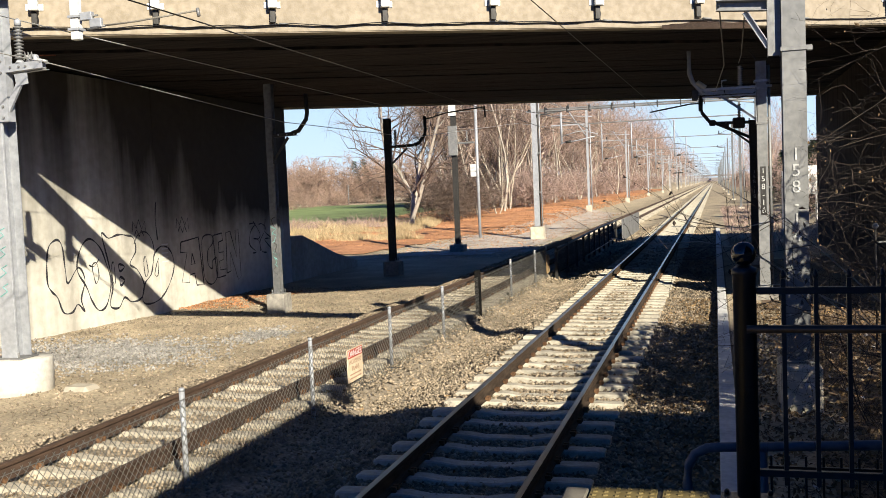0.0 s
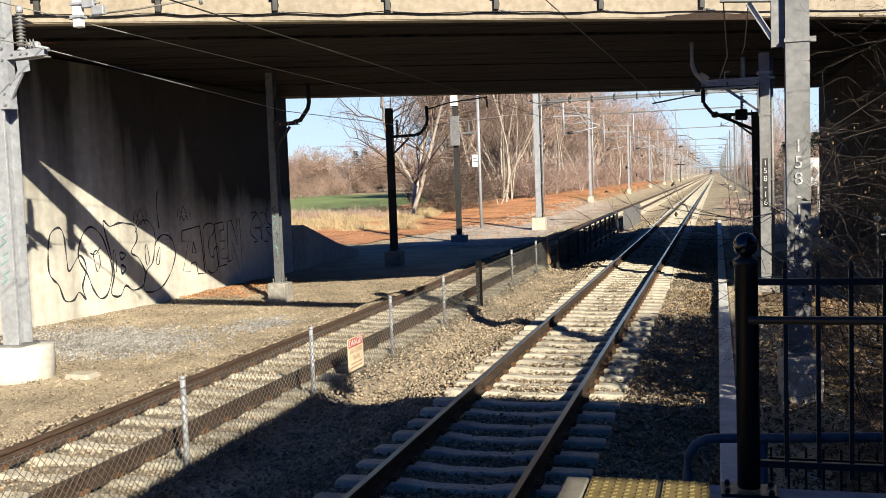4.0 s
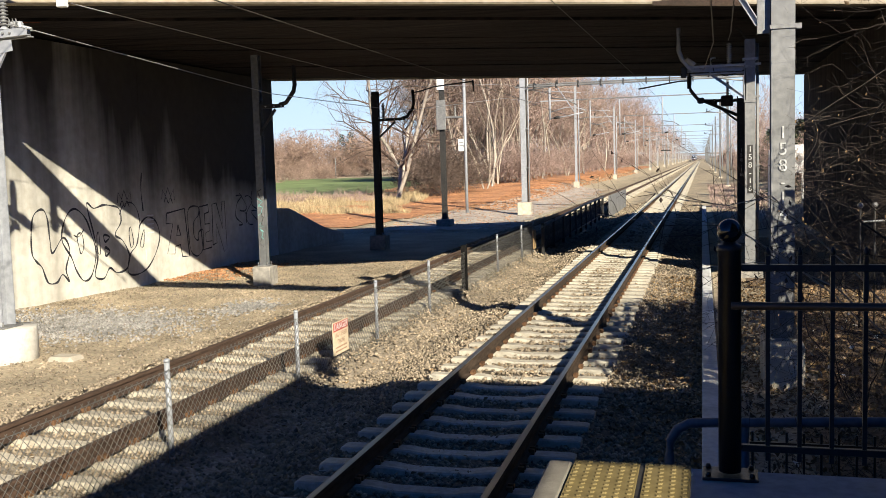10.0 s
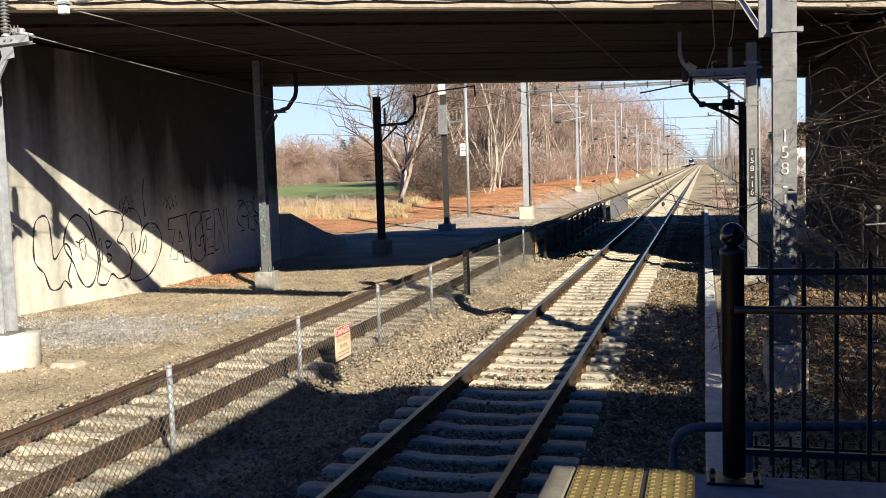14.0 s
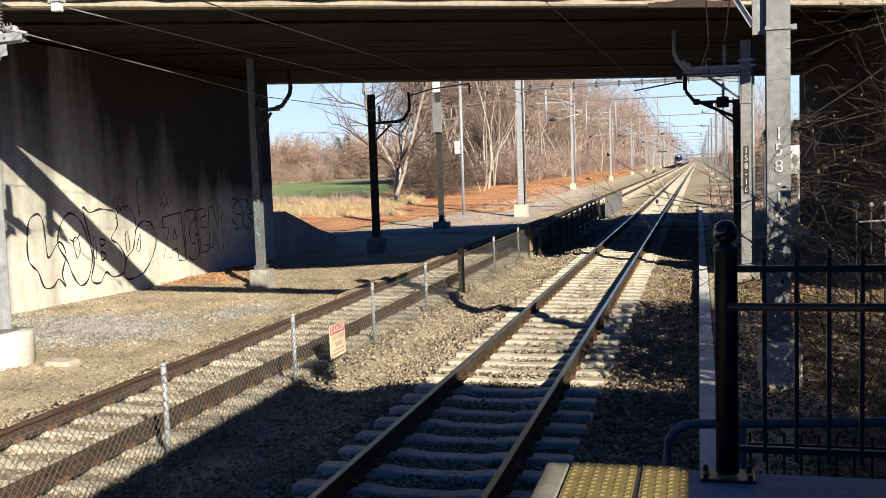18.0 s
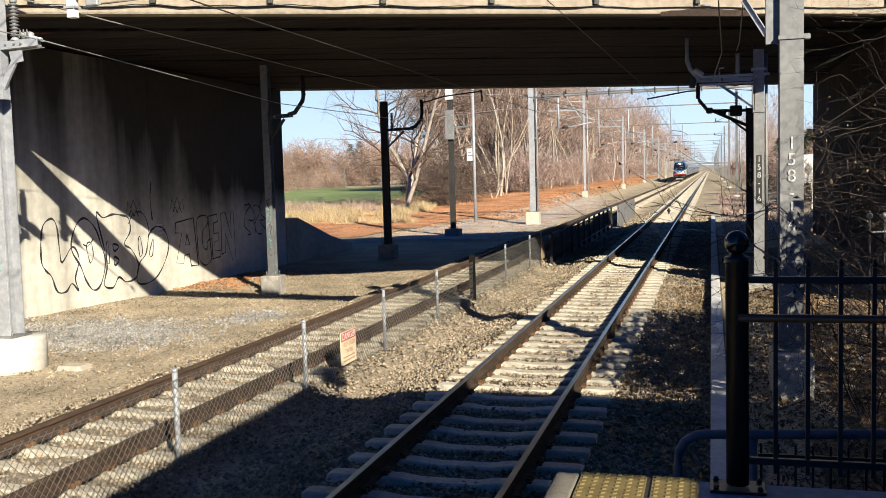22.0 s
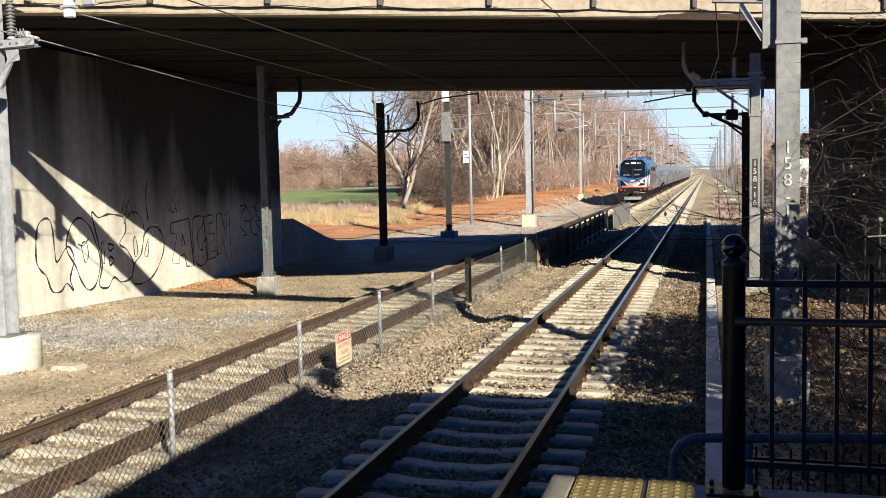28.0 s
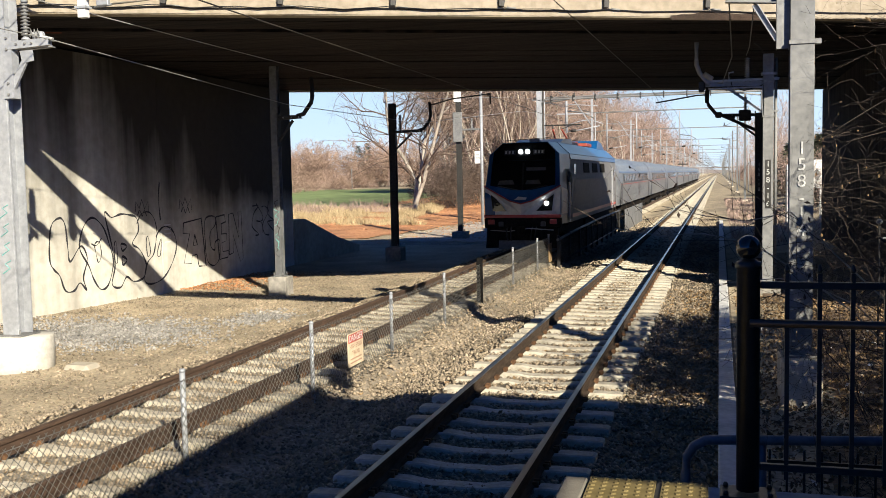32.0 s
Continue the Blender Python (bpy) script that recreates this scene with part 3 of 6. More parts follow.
for k in (0.48, 0.66, 0.80):
    part("bolt", tube([(k, -0.27, 5.40), (k, -0.235, 5.40)], 0.02, 6), M_DULL, br)
insulator(br, (0.64, -0.18, 5.53), 0.60, 0.088, mat=M_DULL)
part("insulator_foot", lathe([(0.085, 5.47), (0.08, 5.49), (0.04, 5.53)], 10, (0.64, -0.18, 0)), M_GALV, br)
part("rear_channel", channel((0.19, -0.02, 5.36), (1.08, -0.02, 5.40), 0.10, 0.12), M_GALV, br)
part("gusset", prism([(0.56, 5.06), (0.80, 5.10), (0.78, 5.29), (0.52, 5.28)], -0.215, -0.19), M_GALV, br)
for z in (4.52, 4.72, 5.32, 5.52):
    part("bolt", tube([(0.27, -0.265, z), (0.27, -0.237, z)], 0.022, 6), M_DULL, br)
part("wire_coupler", tube([(0.86, -0.30, 5.56), (0.95, -0.18, 5.53), (1.20, -0.18, 5.46)], 0.028, 6), M_LITWIRE, br)
for k in range(3):
    part("spring_turn", tube([(0.80 + 0.07 * k, -0.27, 5.50), (0.83 + 0.07 * k, -0.28, 5.63), (0.86 + 0.07 * k, -0.27, 5.50)], 0.014, 5), M_DULL, br)
part("insulator_cap", lathe([(0.06, 6.13), (0.06, 6.22), (0.02, 6.26)], 10, (0.64, -0.18, 0)), M_GALV, br)
part("wire_clamp", box((0.80, -0.25, 5.46), (1.02, -0.12, 5.60), 0.03), M_GALV, br)
part("stiffener", box((-0.17, -0.20, 0.15), (0.17, -0.182, 4.44), 0.004), M_GALV, p1)

M_TEAL = material("teal_spray", ((0.10, 0.30, 0.28), (0.20, 0.45, 0.42)), 30, 0.7)
for k in range(4):
    z = 1.28 + 0.34 * k
    part("spray_mark", tube([(-0.10, -0.203, z), (0.06, -0.203, z + 0.10), (-0.04, -0.203, z + 0.18), (0.08, -0.203, z + 0.24)], 0.011, 4), M_TEAL, p1, "teal spray-paint scrawl")

p2 = pole(-12.52, 26.1, 0.22, 0.05, 6.2, M_SHADED_GALV, "galvanized catenary pole under the bridge edge, coloured as in shade", foot=(0.28, 0.28), foot_mat=M_DARKBASE)
cantilever(p2, 0.22, 4.69, 0.76, 1, M_DARK, 0.7, True, False)
spray = random.Random(6)
for k in range(7):
    z = 0.6 + 0.24 * k
    pts = [(spray.uniform(-0.09, 0.09), -0.116, z + 0.07 * q + spray.uniform(-0.04, 0.04)) for q in range(5)]
    part("spray_mark", tube(pts, spray.uniform(0.006, 0.013), 4), M_TEAL if k % 3 else M_DARK, p2, "faded spray-paint scrawl")
# dark steel here carries the bridge's shade in its colour
p3 = pole(-12.72, 37.3, 0.26, 0.09, 5.88, M_DARK, "catenary pole beneath the bridge, dark to stand for its shade", foot=(0.33, 0.33), foot_mat=M_DARKBASE)
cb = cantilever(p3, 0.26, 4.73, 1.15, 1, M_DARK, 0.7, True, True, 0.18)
part("registration_arm", tube([(1.62, -0.05, 5.76), (1.95, -0.05, 5.82), (2.5, -0.05, 5.96), (4.1, -0.05, 6.1)], 0.03, 6), M_DARK, cb)
part("drop_clip", tube([(4.07, -0.05, 6.13), (4.09, -0.05, 5.7)], 0.035, 6), M_DARK, cb)
p4 = pole(-13.6, 51.0, 0.26, -0.10, 8.9, M_DARK, "catenary pole with a switch box and small step", foot=(0.4, 0.4), foot_mat=M_DARKBASE)
part("switch_box", box((-0.26, -0.30, 4.75), (0.26, -0.205, 6.35), 0.02), M_DULL, p4)
part("bracket", box((0.22, -0.20, 5.36), (1.15, 0.0, 5.46), 0.01), M_DULL, p4)
insulator(p4, (0.75, -0.1, 5.47), 0.55, 0.07)
part("white_band", box((-0.205, -0.216, 6.9), (0.205, -0.203, 7.5)), M_WHITE, p4)
p5 = pole(-11.05, 61.5, 0.32, 0.32, 11.5, M_GALV, "tall galvanized gantry pole on a pale footing", foot=(0.42, 0.42), foot_mat=M_CONCRETE)

part("conduit", tube([(0.235, -0.08, 0.35), (0.235, -0.08, 11.4)], 0.04, 8), M_DARK, p5)
part("conduit", tube([(0.33, -0.02, 0.35), (0.33, -0.02, 11.4)], 0.04, 8), M_GALV, p5)
for z in (2.5, 5.0, 7.5):
    part("conduit_strap", box((0.1, -0.12, z), (0.35, 0.02, z + 0.06)), M_GALV, p5)

# right row
r1 = pole(1.07, 14.25, 0.31, 0.30, 8.35, M_GREYSTEEL, "galvanized catenary pole numbered 158-14 beside brush", foot=(0.27, 0.5), foot_mat=M_CONCRETE)
stacked_number(r1, "158-14", 0.0, -0.158, 3.18, 2.06, 0.20, False)
band(r1, 0.31, 4.62)
part("clamp_arm", box((0.16, -0.06, 4.59), (0.25, 0.03, 4.67), 0.01), M_DULL, r1)
hb = part("hanger", channel((-0.245, 0.02, 8.2), (-0.245, 0.02, 4.55), 0.16, 0.17), M_DULL, r1, "dark steel channel beside the column")
part("bracket", channel((-0.33, -0.02, 5.25), (-1.0, -0.02, 5.30), 0.12, 0.15), M_DULL, hb)
part("bracket_cap", box((-1.0, -0.085, 5.36), (-0.33, 0.05, 5.40)), M_GALV, hb)
part("knee_brace", channel((-0.32, -0.02, 4.68), (-0.62, -0.02, 5.18), 0.06, 0.08), M_GALV, hb)

r2 = pole(1.21, 26.75, 0.26, -0.08, 5.9, M_GREYSTEEL, "galvanized catenary pole numbered 158-16", foot=(0.32, 0.32), foot_mat=M_DARKBASE)
stacked_number(r2, "158-16", 0.0, -0.134, 3.05, 2.02, 0.17)
rb = cantilever(r2, 0.26, 5.15, 1.45, -1, M_GALV, 0.75, False, True, 0.27)
part("riser", tube([(-1.45, -0.05, 5.14), (-1.62, -0.05, 5.36), (-1.72, -0.05, 5.48), (-1.80, -0.05, 5.7), (-1.80, -0.05, 6.3)], 0.06, 8), M_GALV, rb)
part("end_clamp", box((-1.75, -0.12, 4.98), (-1.60, 0.0, 5.26), 0.02), M_DARK, rb)
band(r2, 0.26, 5.2), band(r2, 0.26, 4.3)
part("arm_flange", box((-1.56, -0.12, 5.225), (0.27, -0.01, 5.285), 0.006), M_GALV, rb)
part("arm_flange", box((-1.50, -0.12, 5.035), (-0.14, -0.01, 5.075), 0.006), M_GALV, rb)
part("end_stub", tube([(-1.40, -0.07, 5.30), (-1.62, -0.07, 5.46)], 0.075, 10), M_CONCRETE, rb, "pale insulator stub")
part("hook", tube([(-0.98, -0.07, 5.29), (-0.98, -0.07, 5.46), (-0.86, -0.07, 5.47)], 0.025, 6), M_GALV, rb)
part("jumper", tube([(-0.98, -0.07, 5.45), (-0.9, -0.09, 5.1), (-0.6, -0.1, 4.98), (-0.2, -0.1, 5.08), (0.0, -0.1, 5.2)], 0.016, 5), M_DARK, rb)
part("pole_clamp", box((-0.18, -0.16, 5.36), (0.20, 0.16, 5.42), 0.006), M_GALV, r2)
part("top_spike", tube([(-0.1, 0, 5.9), (-0.22, 0, 6.12), (-0.34, 0, 6.2)], 0.02, 6), M_DARK, r2)
part("conduit", tube([(0.19, 0.05, 0.0), (0.19, 0.05, 5.8)], 0.04, 8), M_DULL, r2)
for z in (1.4, 2.6, 4.4):
    part("conduit_strap", box((0.10, -0.0, z), (0.24, 0.1, z + 0.05)), M_DULL, r2)
# coloured dark for the shade it stands in
r3 = pole(1.39, 37.5, 0.28, 0.0, 5.0, M_DARK, "catenary pole numbered 158-18, dark to stand for its shade", foot=(0.3, 0.3))
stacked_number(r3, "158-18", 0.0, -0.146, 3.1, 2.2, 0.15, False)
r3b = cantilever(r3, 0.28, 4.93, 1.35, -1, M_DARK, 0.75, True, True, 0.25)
part("lower_brace", tube([(-1.42, -0.05, 5.0), (-0.12, -0.05, 4.38)], 0.06, 8), M_DARK, r3b)
part("knuckle", box((-1.56, -0.14, 4.86), (-1.30, 0.04, 5.08), 0.05), M_DARK, r3b)
part("knuckle", box((-1.06, -0.12, 4.78), (-0.84, 0.02, 5.0), 0.05), M_DARK, r3b)
part("gear_box", box((-0.72, -0.16, 4.72), (-0.28, 0.06, 5.12), 0.04), M_DARK, r3b)
part("steady_arm", tube([(-1.84, -0.05, 5.72), (-2.2, -0.05, 5.72), (-3.7, -0.05, 5.5)], 0.03, 6), M_DARK, r3b)
part("drop_clip", box((-1.92, -0.1, 5.42), (-1.80, 0.0, 5.9), 0.02), M_DARK, r3b)


# ---- gantries that stand along the line
def gantry(y, xl, xr, zb, top, first=False):
    """A portal over both tracks: columns, a deep beam, outreach arms for the feeders and hanging wire supports."""
    th = thing("catenary_gantry", "galvanized steel gantry spanning both tracks", "gantry", (0, y, 0), "gantries")
    for x in (xl, xr):
        if first and x == xl:
            continue
        col = part("column", i_beam(0.24, 0.24, 0.03, zb if x == xl else -0.25, top + 1.5), M_GALV if x == xl else M_SHADED_GALV, th)
        col.matrix_basis = pose(x, 0, 0)
        part("footing", box((x - 0.32, -0.32, -0.8), (x + 0.32, 0.32, (zb if x == xl else -0.2) + 0.05), 0.03), M_CONCRETE, th)
        part("conduit", tube([(x + 0.34, -0.1, zb), (x + 0.34, -0.1, top)], 0.06, 6), M_GALV, th)
    part("beam", box((xl - (0.6 if first else 0.2), -0.1, top - 0.055), (xr, 0.1, top + 0.055), 0.02), M_DULL, th)
    if first:
        part("beam", box((xl - 0.6, 0.5, top + 0.12), (xr, 0.62, top + 0.2), 0.02), M_DULL, th, "second slimmer beam behind the first")
        for k in range(9):
            x = xl + 0.6 + k * 1.4
            part("beam_clip", box((x - 0.03, -0.12, top - 0.14), (x + 0.03, 0.5, top + 0.24)), M_DARK, th)
    else:
        part("outreach_arm", box((xl - 3.9, -0.06, top - 0.10), (xl - 0.204, 0.06, top + 0.04), 0.01), M_GALV, th)
        part("strut", tube([(xl - 1.9, 0, top + 1.35), (xl - 0.1, 0, top - 1.35)], 0.075, 6), M_GALV, th)
        part("feeder_arm", tube([(xl - 2.7, 0, top - 1.25), (xl - 1.3, 0, top - 0.85), (xl - 0.2, 0, top - 0.75), (xl + 1.2, 0, top - 1.2)], 0.06, 6), M_GALV, th)
        part("top_arm", tube([(xl - 3.6, 0, top + 1.1), (xl + 0.6, 0, top + 0.75)], 0.05, 6), M_GALV, th)
    for cx in (xl + 3.1,) + (() if first else TRACKS):
        x = cx - 1.5
        m = part("drop_post", tube([(x, 0, top - 0.15), (x, 0, 5.5)], 0.075, 6), M_GALV, th)
        part("arm", tube([(x, 0, 5.6), (x + 0.9, 0, 5.68), (x + 2.1, 0, 5.9)], 0.04, 6), M_GALV, m)
        part("arm", tube([(x, 0, 6.9), (x + 1.1, 0, 6.75), (x + 1.7, 0, 6.4)], 0.045, 6), M_DULL, m)
        part("insulator", tube([(x + 0.25, 0, 5.62), (x + 0.62, 0, 5.66)], 0.085, 8), M_DARK, m)
    for side, x in ((1, xl), (-1, xr)):
        part("bracket_arm", tube([(x, 0, 7.4), (x + side * 2.2, 0, 7.7)], 0.05, 6), M_DULL, th)
        part("bracket_stay", tube([(x, 0, 8.6), (x + side * 2.0, 0, 7.7)], 0.025, 5), M_DULL, th)
        part("post_insulator", tube([(x + side * 2.1, 0, 7.7), (x + side * 2.1, 0, 8.0)], 0.05, 6), M_DARK, th)
    return th


near_beam = thing("catenary_gantry", "heavy steel catenary beam above the platform end", "gantry", (0, 14.6, 0), "gantries")
part("beam", box((-12.6, -0.24, 6.78), (1.3, 0.24, 7.25), 0.02, Matrix.Translation((-12.4, 0.40, 0)) @ pose(0, 0, 0, 0, 0, -7.5) @ Matrix.Translation((12.4, 0, 0))), M_GALV, near_beam)
hang = part("drop_post", box((1.54 - 12.38, 0.2, 5.80), (1.70 - 12.38, 0.34, 6.776), 0.012), M_WHITE, near_beam, "white square hanger post")
for z in (5.98, 6.20):
    part("post_band", box((1.51 - 12.38, 0.17, z - 0.02), (1.73 - 12.38, 0.37, z + 0.02)), M_GALV, hang)
part("arm_bracket", box((-10.64, 0.2, 6.12), (-10.40, 0.3, 6.26), 0.01), M_GALV, hang)
part("arm_bracket", box((-10.46, 0.21, 5.98), (-10.22, 0.29, 6.14), 0.015), M_GALV, hang)
part("clamp_bolt", tube([(-10.70, 0.25, 6.19), (-10.30, 0.25, 6.19)], 0.018, 6), M_DULL, hang)
part("clamp_bolt", tube([(-10.52, 0.25, 5.96), (-10.16, 0.25, 6.00)], 0.022, 6), M_DULL, hang)
part("arm_drop", tube([(-8.36, 0.26, 6.14), (-8.34, 0.26, 6.0)], 0.03, 6), M_DULL, hang)
part("steady_arm", tube([(-10.3, 0.26, 6.0), (-9.6, 0.26, 6.02), (-8.35, 0.26, 6.10)], 0.017, 6), M_EDGE, hang)

gantry(61.5, -10.92, 2.5, 0.3, 7.66, True)
for i, y in enumerate((107, 152, 206, 257, 306, 356, 408, 460, 515, 570, 630, 690, 755, 820, 890, 960)):
    gantry(y, -13.4 + (0.3 if i % 2 else 0), 2.6, 0.55, 9.55)


# ---- overhead wires
def wires():
    def one(label, pts, r):
        bm = tube(pts, r, 4)
        tagged(part("overhead_wire", bm, M_LITWIRE if "feeder" in label else M_WIRE), label, "wire", "overhead wires")

    def sagging(x, z, sag, ys, xs=None):
        pts = []
        for i, (a, b) in enumerate(zip(ys, ys[1:])):
            for k in range(5):
                t = k / 5
                pts.append((x, a + (b - a) * t, z - sag * 4 * t * (1 - t)))
        return pts + [(x, ys[-1], z)]

    ends = [14.6, 61.5, 107, 152, 206, 257, 306, 356, 408, 460, 515, 570, 630, 690, 755, 820, 890, 960]
    for cx, zc in ((TRACKS[0], 5.25), (TRACKS[1], 5.25)):
        near = [(-2.75, -30, 5.75), (-2.6, 14.6, 5.69), (-2.19, 32.7, 5.68), (cx + 0.15, 61.5, zc)] if cx > -5 else [(-7.1, -30, 5.6), (-7.1, 14.6, 5.45), (-7.1, 36, 5.45), (cx + 0.15, 61.5, zc)]
        one("thin copper contact wire above a track", near + [(cx + 0.15 * (-1) ** i, y, zc) for i, y in enumerate(ends[2:])], 0.011)
        one("messenger wire above a track", [(cx + 0.4, 36, 5.72)] + sagging(cx, 6.6, 0.45, ends[1:]), 0.012)
        bm = bmesh.new()
        for a, b in zip(ends[1:8], ends[2:9]):
            for k in range(1, 7):
                t = k / 7
                y = a + (b - a) * t
                add_tube(bm, [(cx, y, zc), (cx, y, 6.6 - 0.45 * 4 * t * (1 - t))], 0.006, 3)
        tagged(part("dropper_wires", bm, M_WIRE), "short vertical dropper wires", "wire", kind="stuff")
    one("feeder wire running under the bridge along the wall", [(-11.4, -30, 6.2), (-11.42, 14.8, 5.46), (-11.4, 24.6, 4.95), (-11.0, 35.4, 4.95), (-12.2, 61.5, 7.0), (-13, 107, 8.6), (-13.2, 152, 8.6)], 0.010)
    one("upper feeder wire to the insulator", [(-12.0, -30, 6.9), (-11.92, 14.8, 6.24), (-10.9, 24.6, 5.9), (-10.75, 35.4, 5.85), (-12.2, 61.5, 7.9), (-13, 107, 9.4), (-13.2, 152, 9.4)], 0.010)
    one("jumper cable hanging from a pole bracket", [(0.11, 14.2, 5.3), (0.2, 18, 4.9), (0.05, 24, 4.95), (-0.05, 26.6, 5.2)], 0.010)
    one("jumper cable hanging from a pole bracket", [(0.45, 14.2, 5.2), (0.55, 20, 5.3), (0.66, 26.6, 5.88)], 0.010)
    for x, z in ((-13.4, 10.7), (3.2, 10.7), (-14.9, 10.5)):
        one("aerial feeder wire on the gantry tops", sagging(x, z, 0.8, ends[1:]), 0.014)


wires()



# ---- chain-link fence between the tracks
FENCE_X = -5.78


def chain_link(y0, y1, z0, z1, x, pitch=0.075, r=0.0032):
    """Woven diagonal wires, both ways, cut to the panel."""
    verts, faces = [], []
    h = z1 - z0
    k = h                                     # wires at about 45 degrees
    n = int((y1 - y0 + k) / pitch)
    for d in (-1, 1):
        for i in range(n):
            a = y0 - k + i * pitch
            p, q = (a, z0), (a + k, z1)
            if d < 0:
                p, q = (a, z1), (a + k, z0)
            t0, t1 = max(0, (y0 - a) / k), min(1, (y1 - a) / k)
            if t1 <= t0:
                continue
            A = (p[0] + (q[0] - p[0]) * t0, p[1] + (q[1] - p[1]) * t0)
            B = (p[0] + (q[0] - p[0]) * t1, p[1] + (q[1] - p[1]) * t1)
            o = len(verts)
            for (yy, zz) in (A, B):
                for dx, dz in ((-r, 0), (r * 0.5, r), (r * 0.5, -r)):
                    verts.append((x + dx + 0.002 * d, yy, zz + dz))
            faces += [(o, o + 1, o + 4, o + 3), (o + 1, o + 2, o + 5, o + 4), (o + 2, o, o + 3, o + 5)]
    return verts, faces


def make_fence():
    th = thing("chain_link_fence", "low galvanized chain-link fence between the tracks", "fence", kind="")
    posts = [(2.2, 0), (5.85, 0), (9.45, 0), (13.0, 0), (16.6, 0), (20.15, 0), (23.4, 1), (27.5, 0), (31.4, 0), (33.6, 0)]
    for y, black in posts:
        lean = 0.01 * math.sin(y * 7)
        gz = ground_z(FENCE_X, y) - 0.1
        if black:
            part("post", box((FENCE_X - 0.06, y - 0.07, gz), (FENCE_X + 0.07, y + 0.07, 0.86), 0.008), M_TAR, th, "square dark post")
        else:
            p = part("post", tube([(FENCE_X, y, gz), (FENCE_X + lean, y, 0.79)], 0.032, 10), M_GALV, th, "round galvanized post")
            part("cap", lathe([(0.036, 0.775), (0.036, 0.80), (0.02, 0.815)], 10, (FENCE_X + lean, y, 0)), M_GALV, p)
    verts, faces = chain_link(2.2, 33.6, -0.38, 0.70, FENCE_X + 0.035, 0.105, 0.0044)
    ob = raw("mesh", verts, faces, M_CHAIN, th)
    tagged(ob, "woven wire mesh", kind="stuff")
    for a, b in zip(posts, posts[1:]):
        pts = [(FENCE_X + 0.03, a[0] + (b[0] - a[0]) * k / 6, 0.69 - 0.03 * math.sin(math.pi * k / 6)) for k in range(7)]
        part("tension_wire", tube(pts, 0.005, 4), M_CHAIN, th)


make_fence()


def make_sign():
    th = thing("warning_sign", "weathered tan danger sign with a red header on the fence", "sign", (FENCE_X + 0.05, 14.62, 0.13))
    board = part("board", box((0, -0.34, -0.27), (0.012, 0.34, 0.27), 0.002), material("sign_tan", ((0.436, 0.350, 0.238), (0.515, 0.429, 0.310)), 10, 0.6, big=0.15), th)
    red = material("sign_red", ((0.277, 0.033, 0.0198), (0.363, 0.053, 0.033)), 12, 0.6)
    head = part("header", box((0.0125, -0.32, 0.12), (0.016, 0.32, 0.255)), red, board, "red header strip")
    side = pose(0, 0, 0, 90, 0, 90)
    faded = material("faded_lettering", ((0.25, 0.15, 0.10), (0.34, 0.22, 0.15)), 30, 0.7)
    text_obj("word", "DANGER", 0.15, M_WHITE, head, Matrix.Translation((0.018, 0, 0.187)) @ side)
    text_obj("word", "HIGH SPEED", 0.10, faded, board, Matrix.Translation((0.015, 0, 0.05)) @ side)
    text_obj("word", "TRAINS", 0.10, faded, board, Matrix.Translation((0.015, 0, -0.06)) @ side)
    for z in (-0.15, -0.21):
        part("text_bar", box((0.0125, -0.25, z - 0.012), (0.015, 0.25, z + 0.012)), faded, board)
    for y in (-0.3, 0.3):
        part("wire_tie", tube([(-0.02, y, 0.23), (0.02, y, 0.23)], 0.006, 6), M_GALV, th)
    th2 = thing("marker_board", "small orange-brown board at the fence's end", "sign", (FENCE_X + 0.06, 33.5, 0.2))
    part("board", box((0, -0.3, -0.35), (0.03, 0.25, 0.3), 0.006), M_LEAF, th2)
    return th


make_sign()


def make_guard():
    th = thing("guard_rail", "dark steel railing with mesh panels under the bridge", "railing")
    x = -5.52
    for i, y in enumerate((34.2, 36.8, 39.5, 41.6, 43.5, 45.5, 47.5, 49.6, 51.7, 53.8, 55.9)):
        part("post", box((x - 0.05, y - 0.05, -0.45), (x + 0.05, y + 0.05, 0.72), 0.006), M_DARK, th)
    part("top_rail", tube([(x, 34.0, 0.58), (x, 39.5, 0.68), (x, 47.5, 0.76), (x, 56.4, 0.76)], 0.05, 8), M_DULL, th)
    part("bottom_rail", tube([(x, 34.2, -0.25), (x, 56.4, -0.2)], 0.035, 6), M_DARK, th)
    verts, faces = chain_link(34.2, 56.0, -0.25, 0.6, x, 0.09, 0.005)
    tagged(raw("mesh", verts, faces, M_DARK, th), kind="stuff")
    pn = thing("fence_panel", "pale weathered sheet panel at the railing's far end", "fence panel", (-5.25, 63, 0))
    for i in range(5):
        part("panel", box((-0.03, -6.3 + i * 2.55, -0.5), (0.03, -3.79 + i * 2.55, 0.80), 0.01), M_DULL, pn)


make_guard()


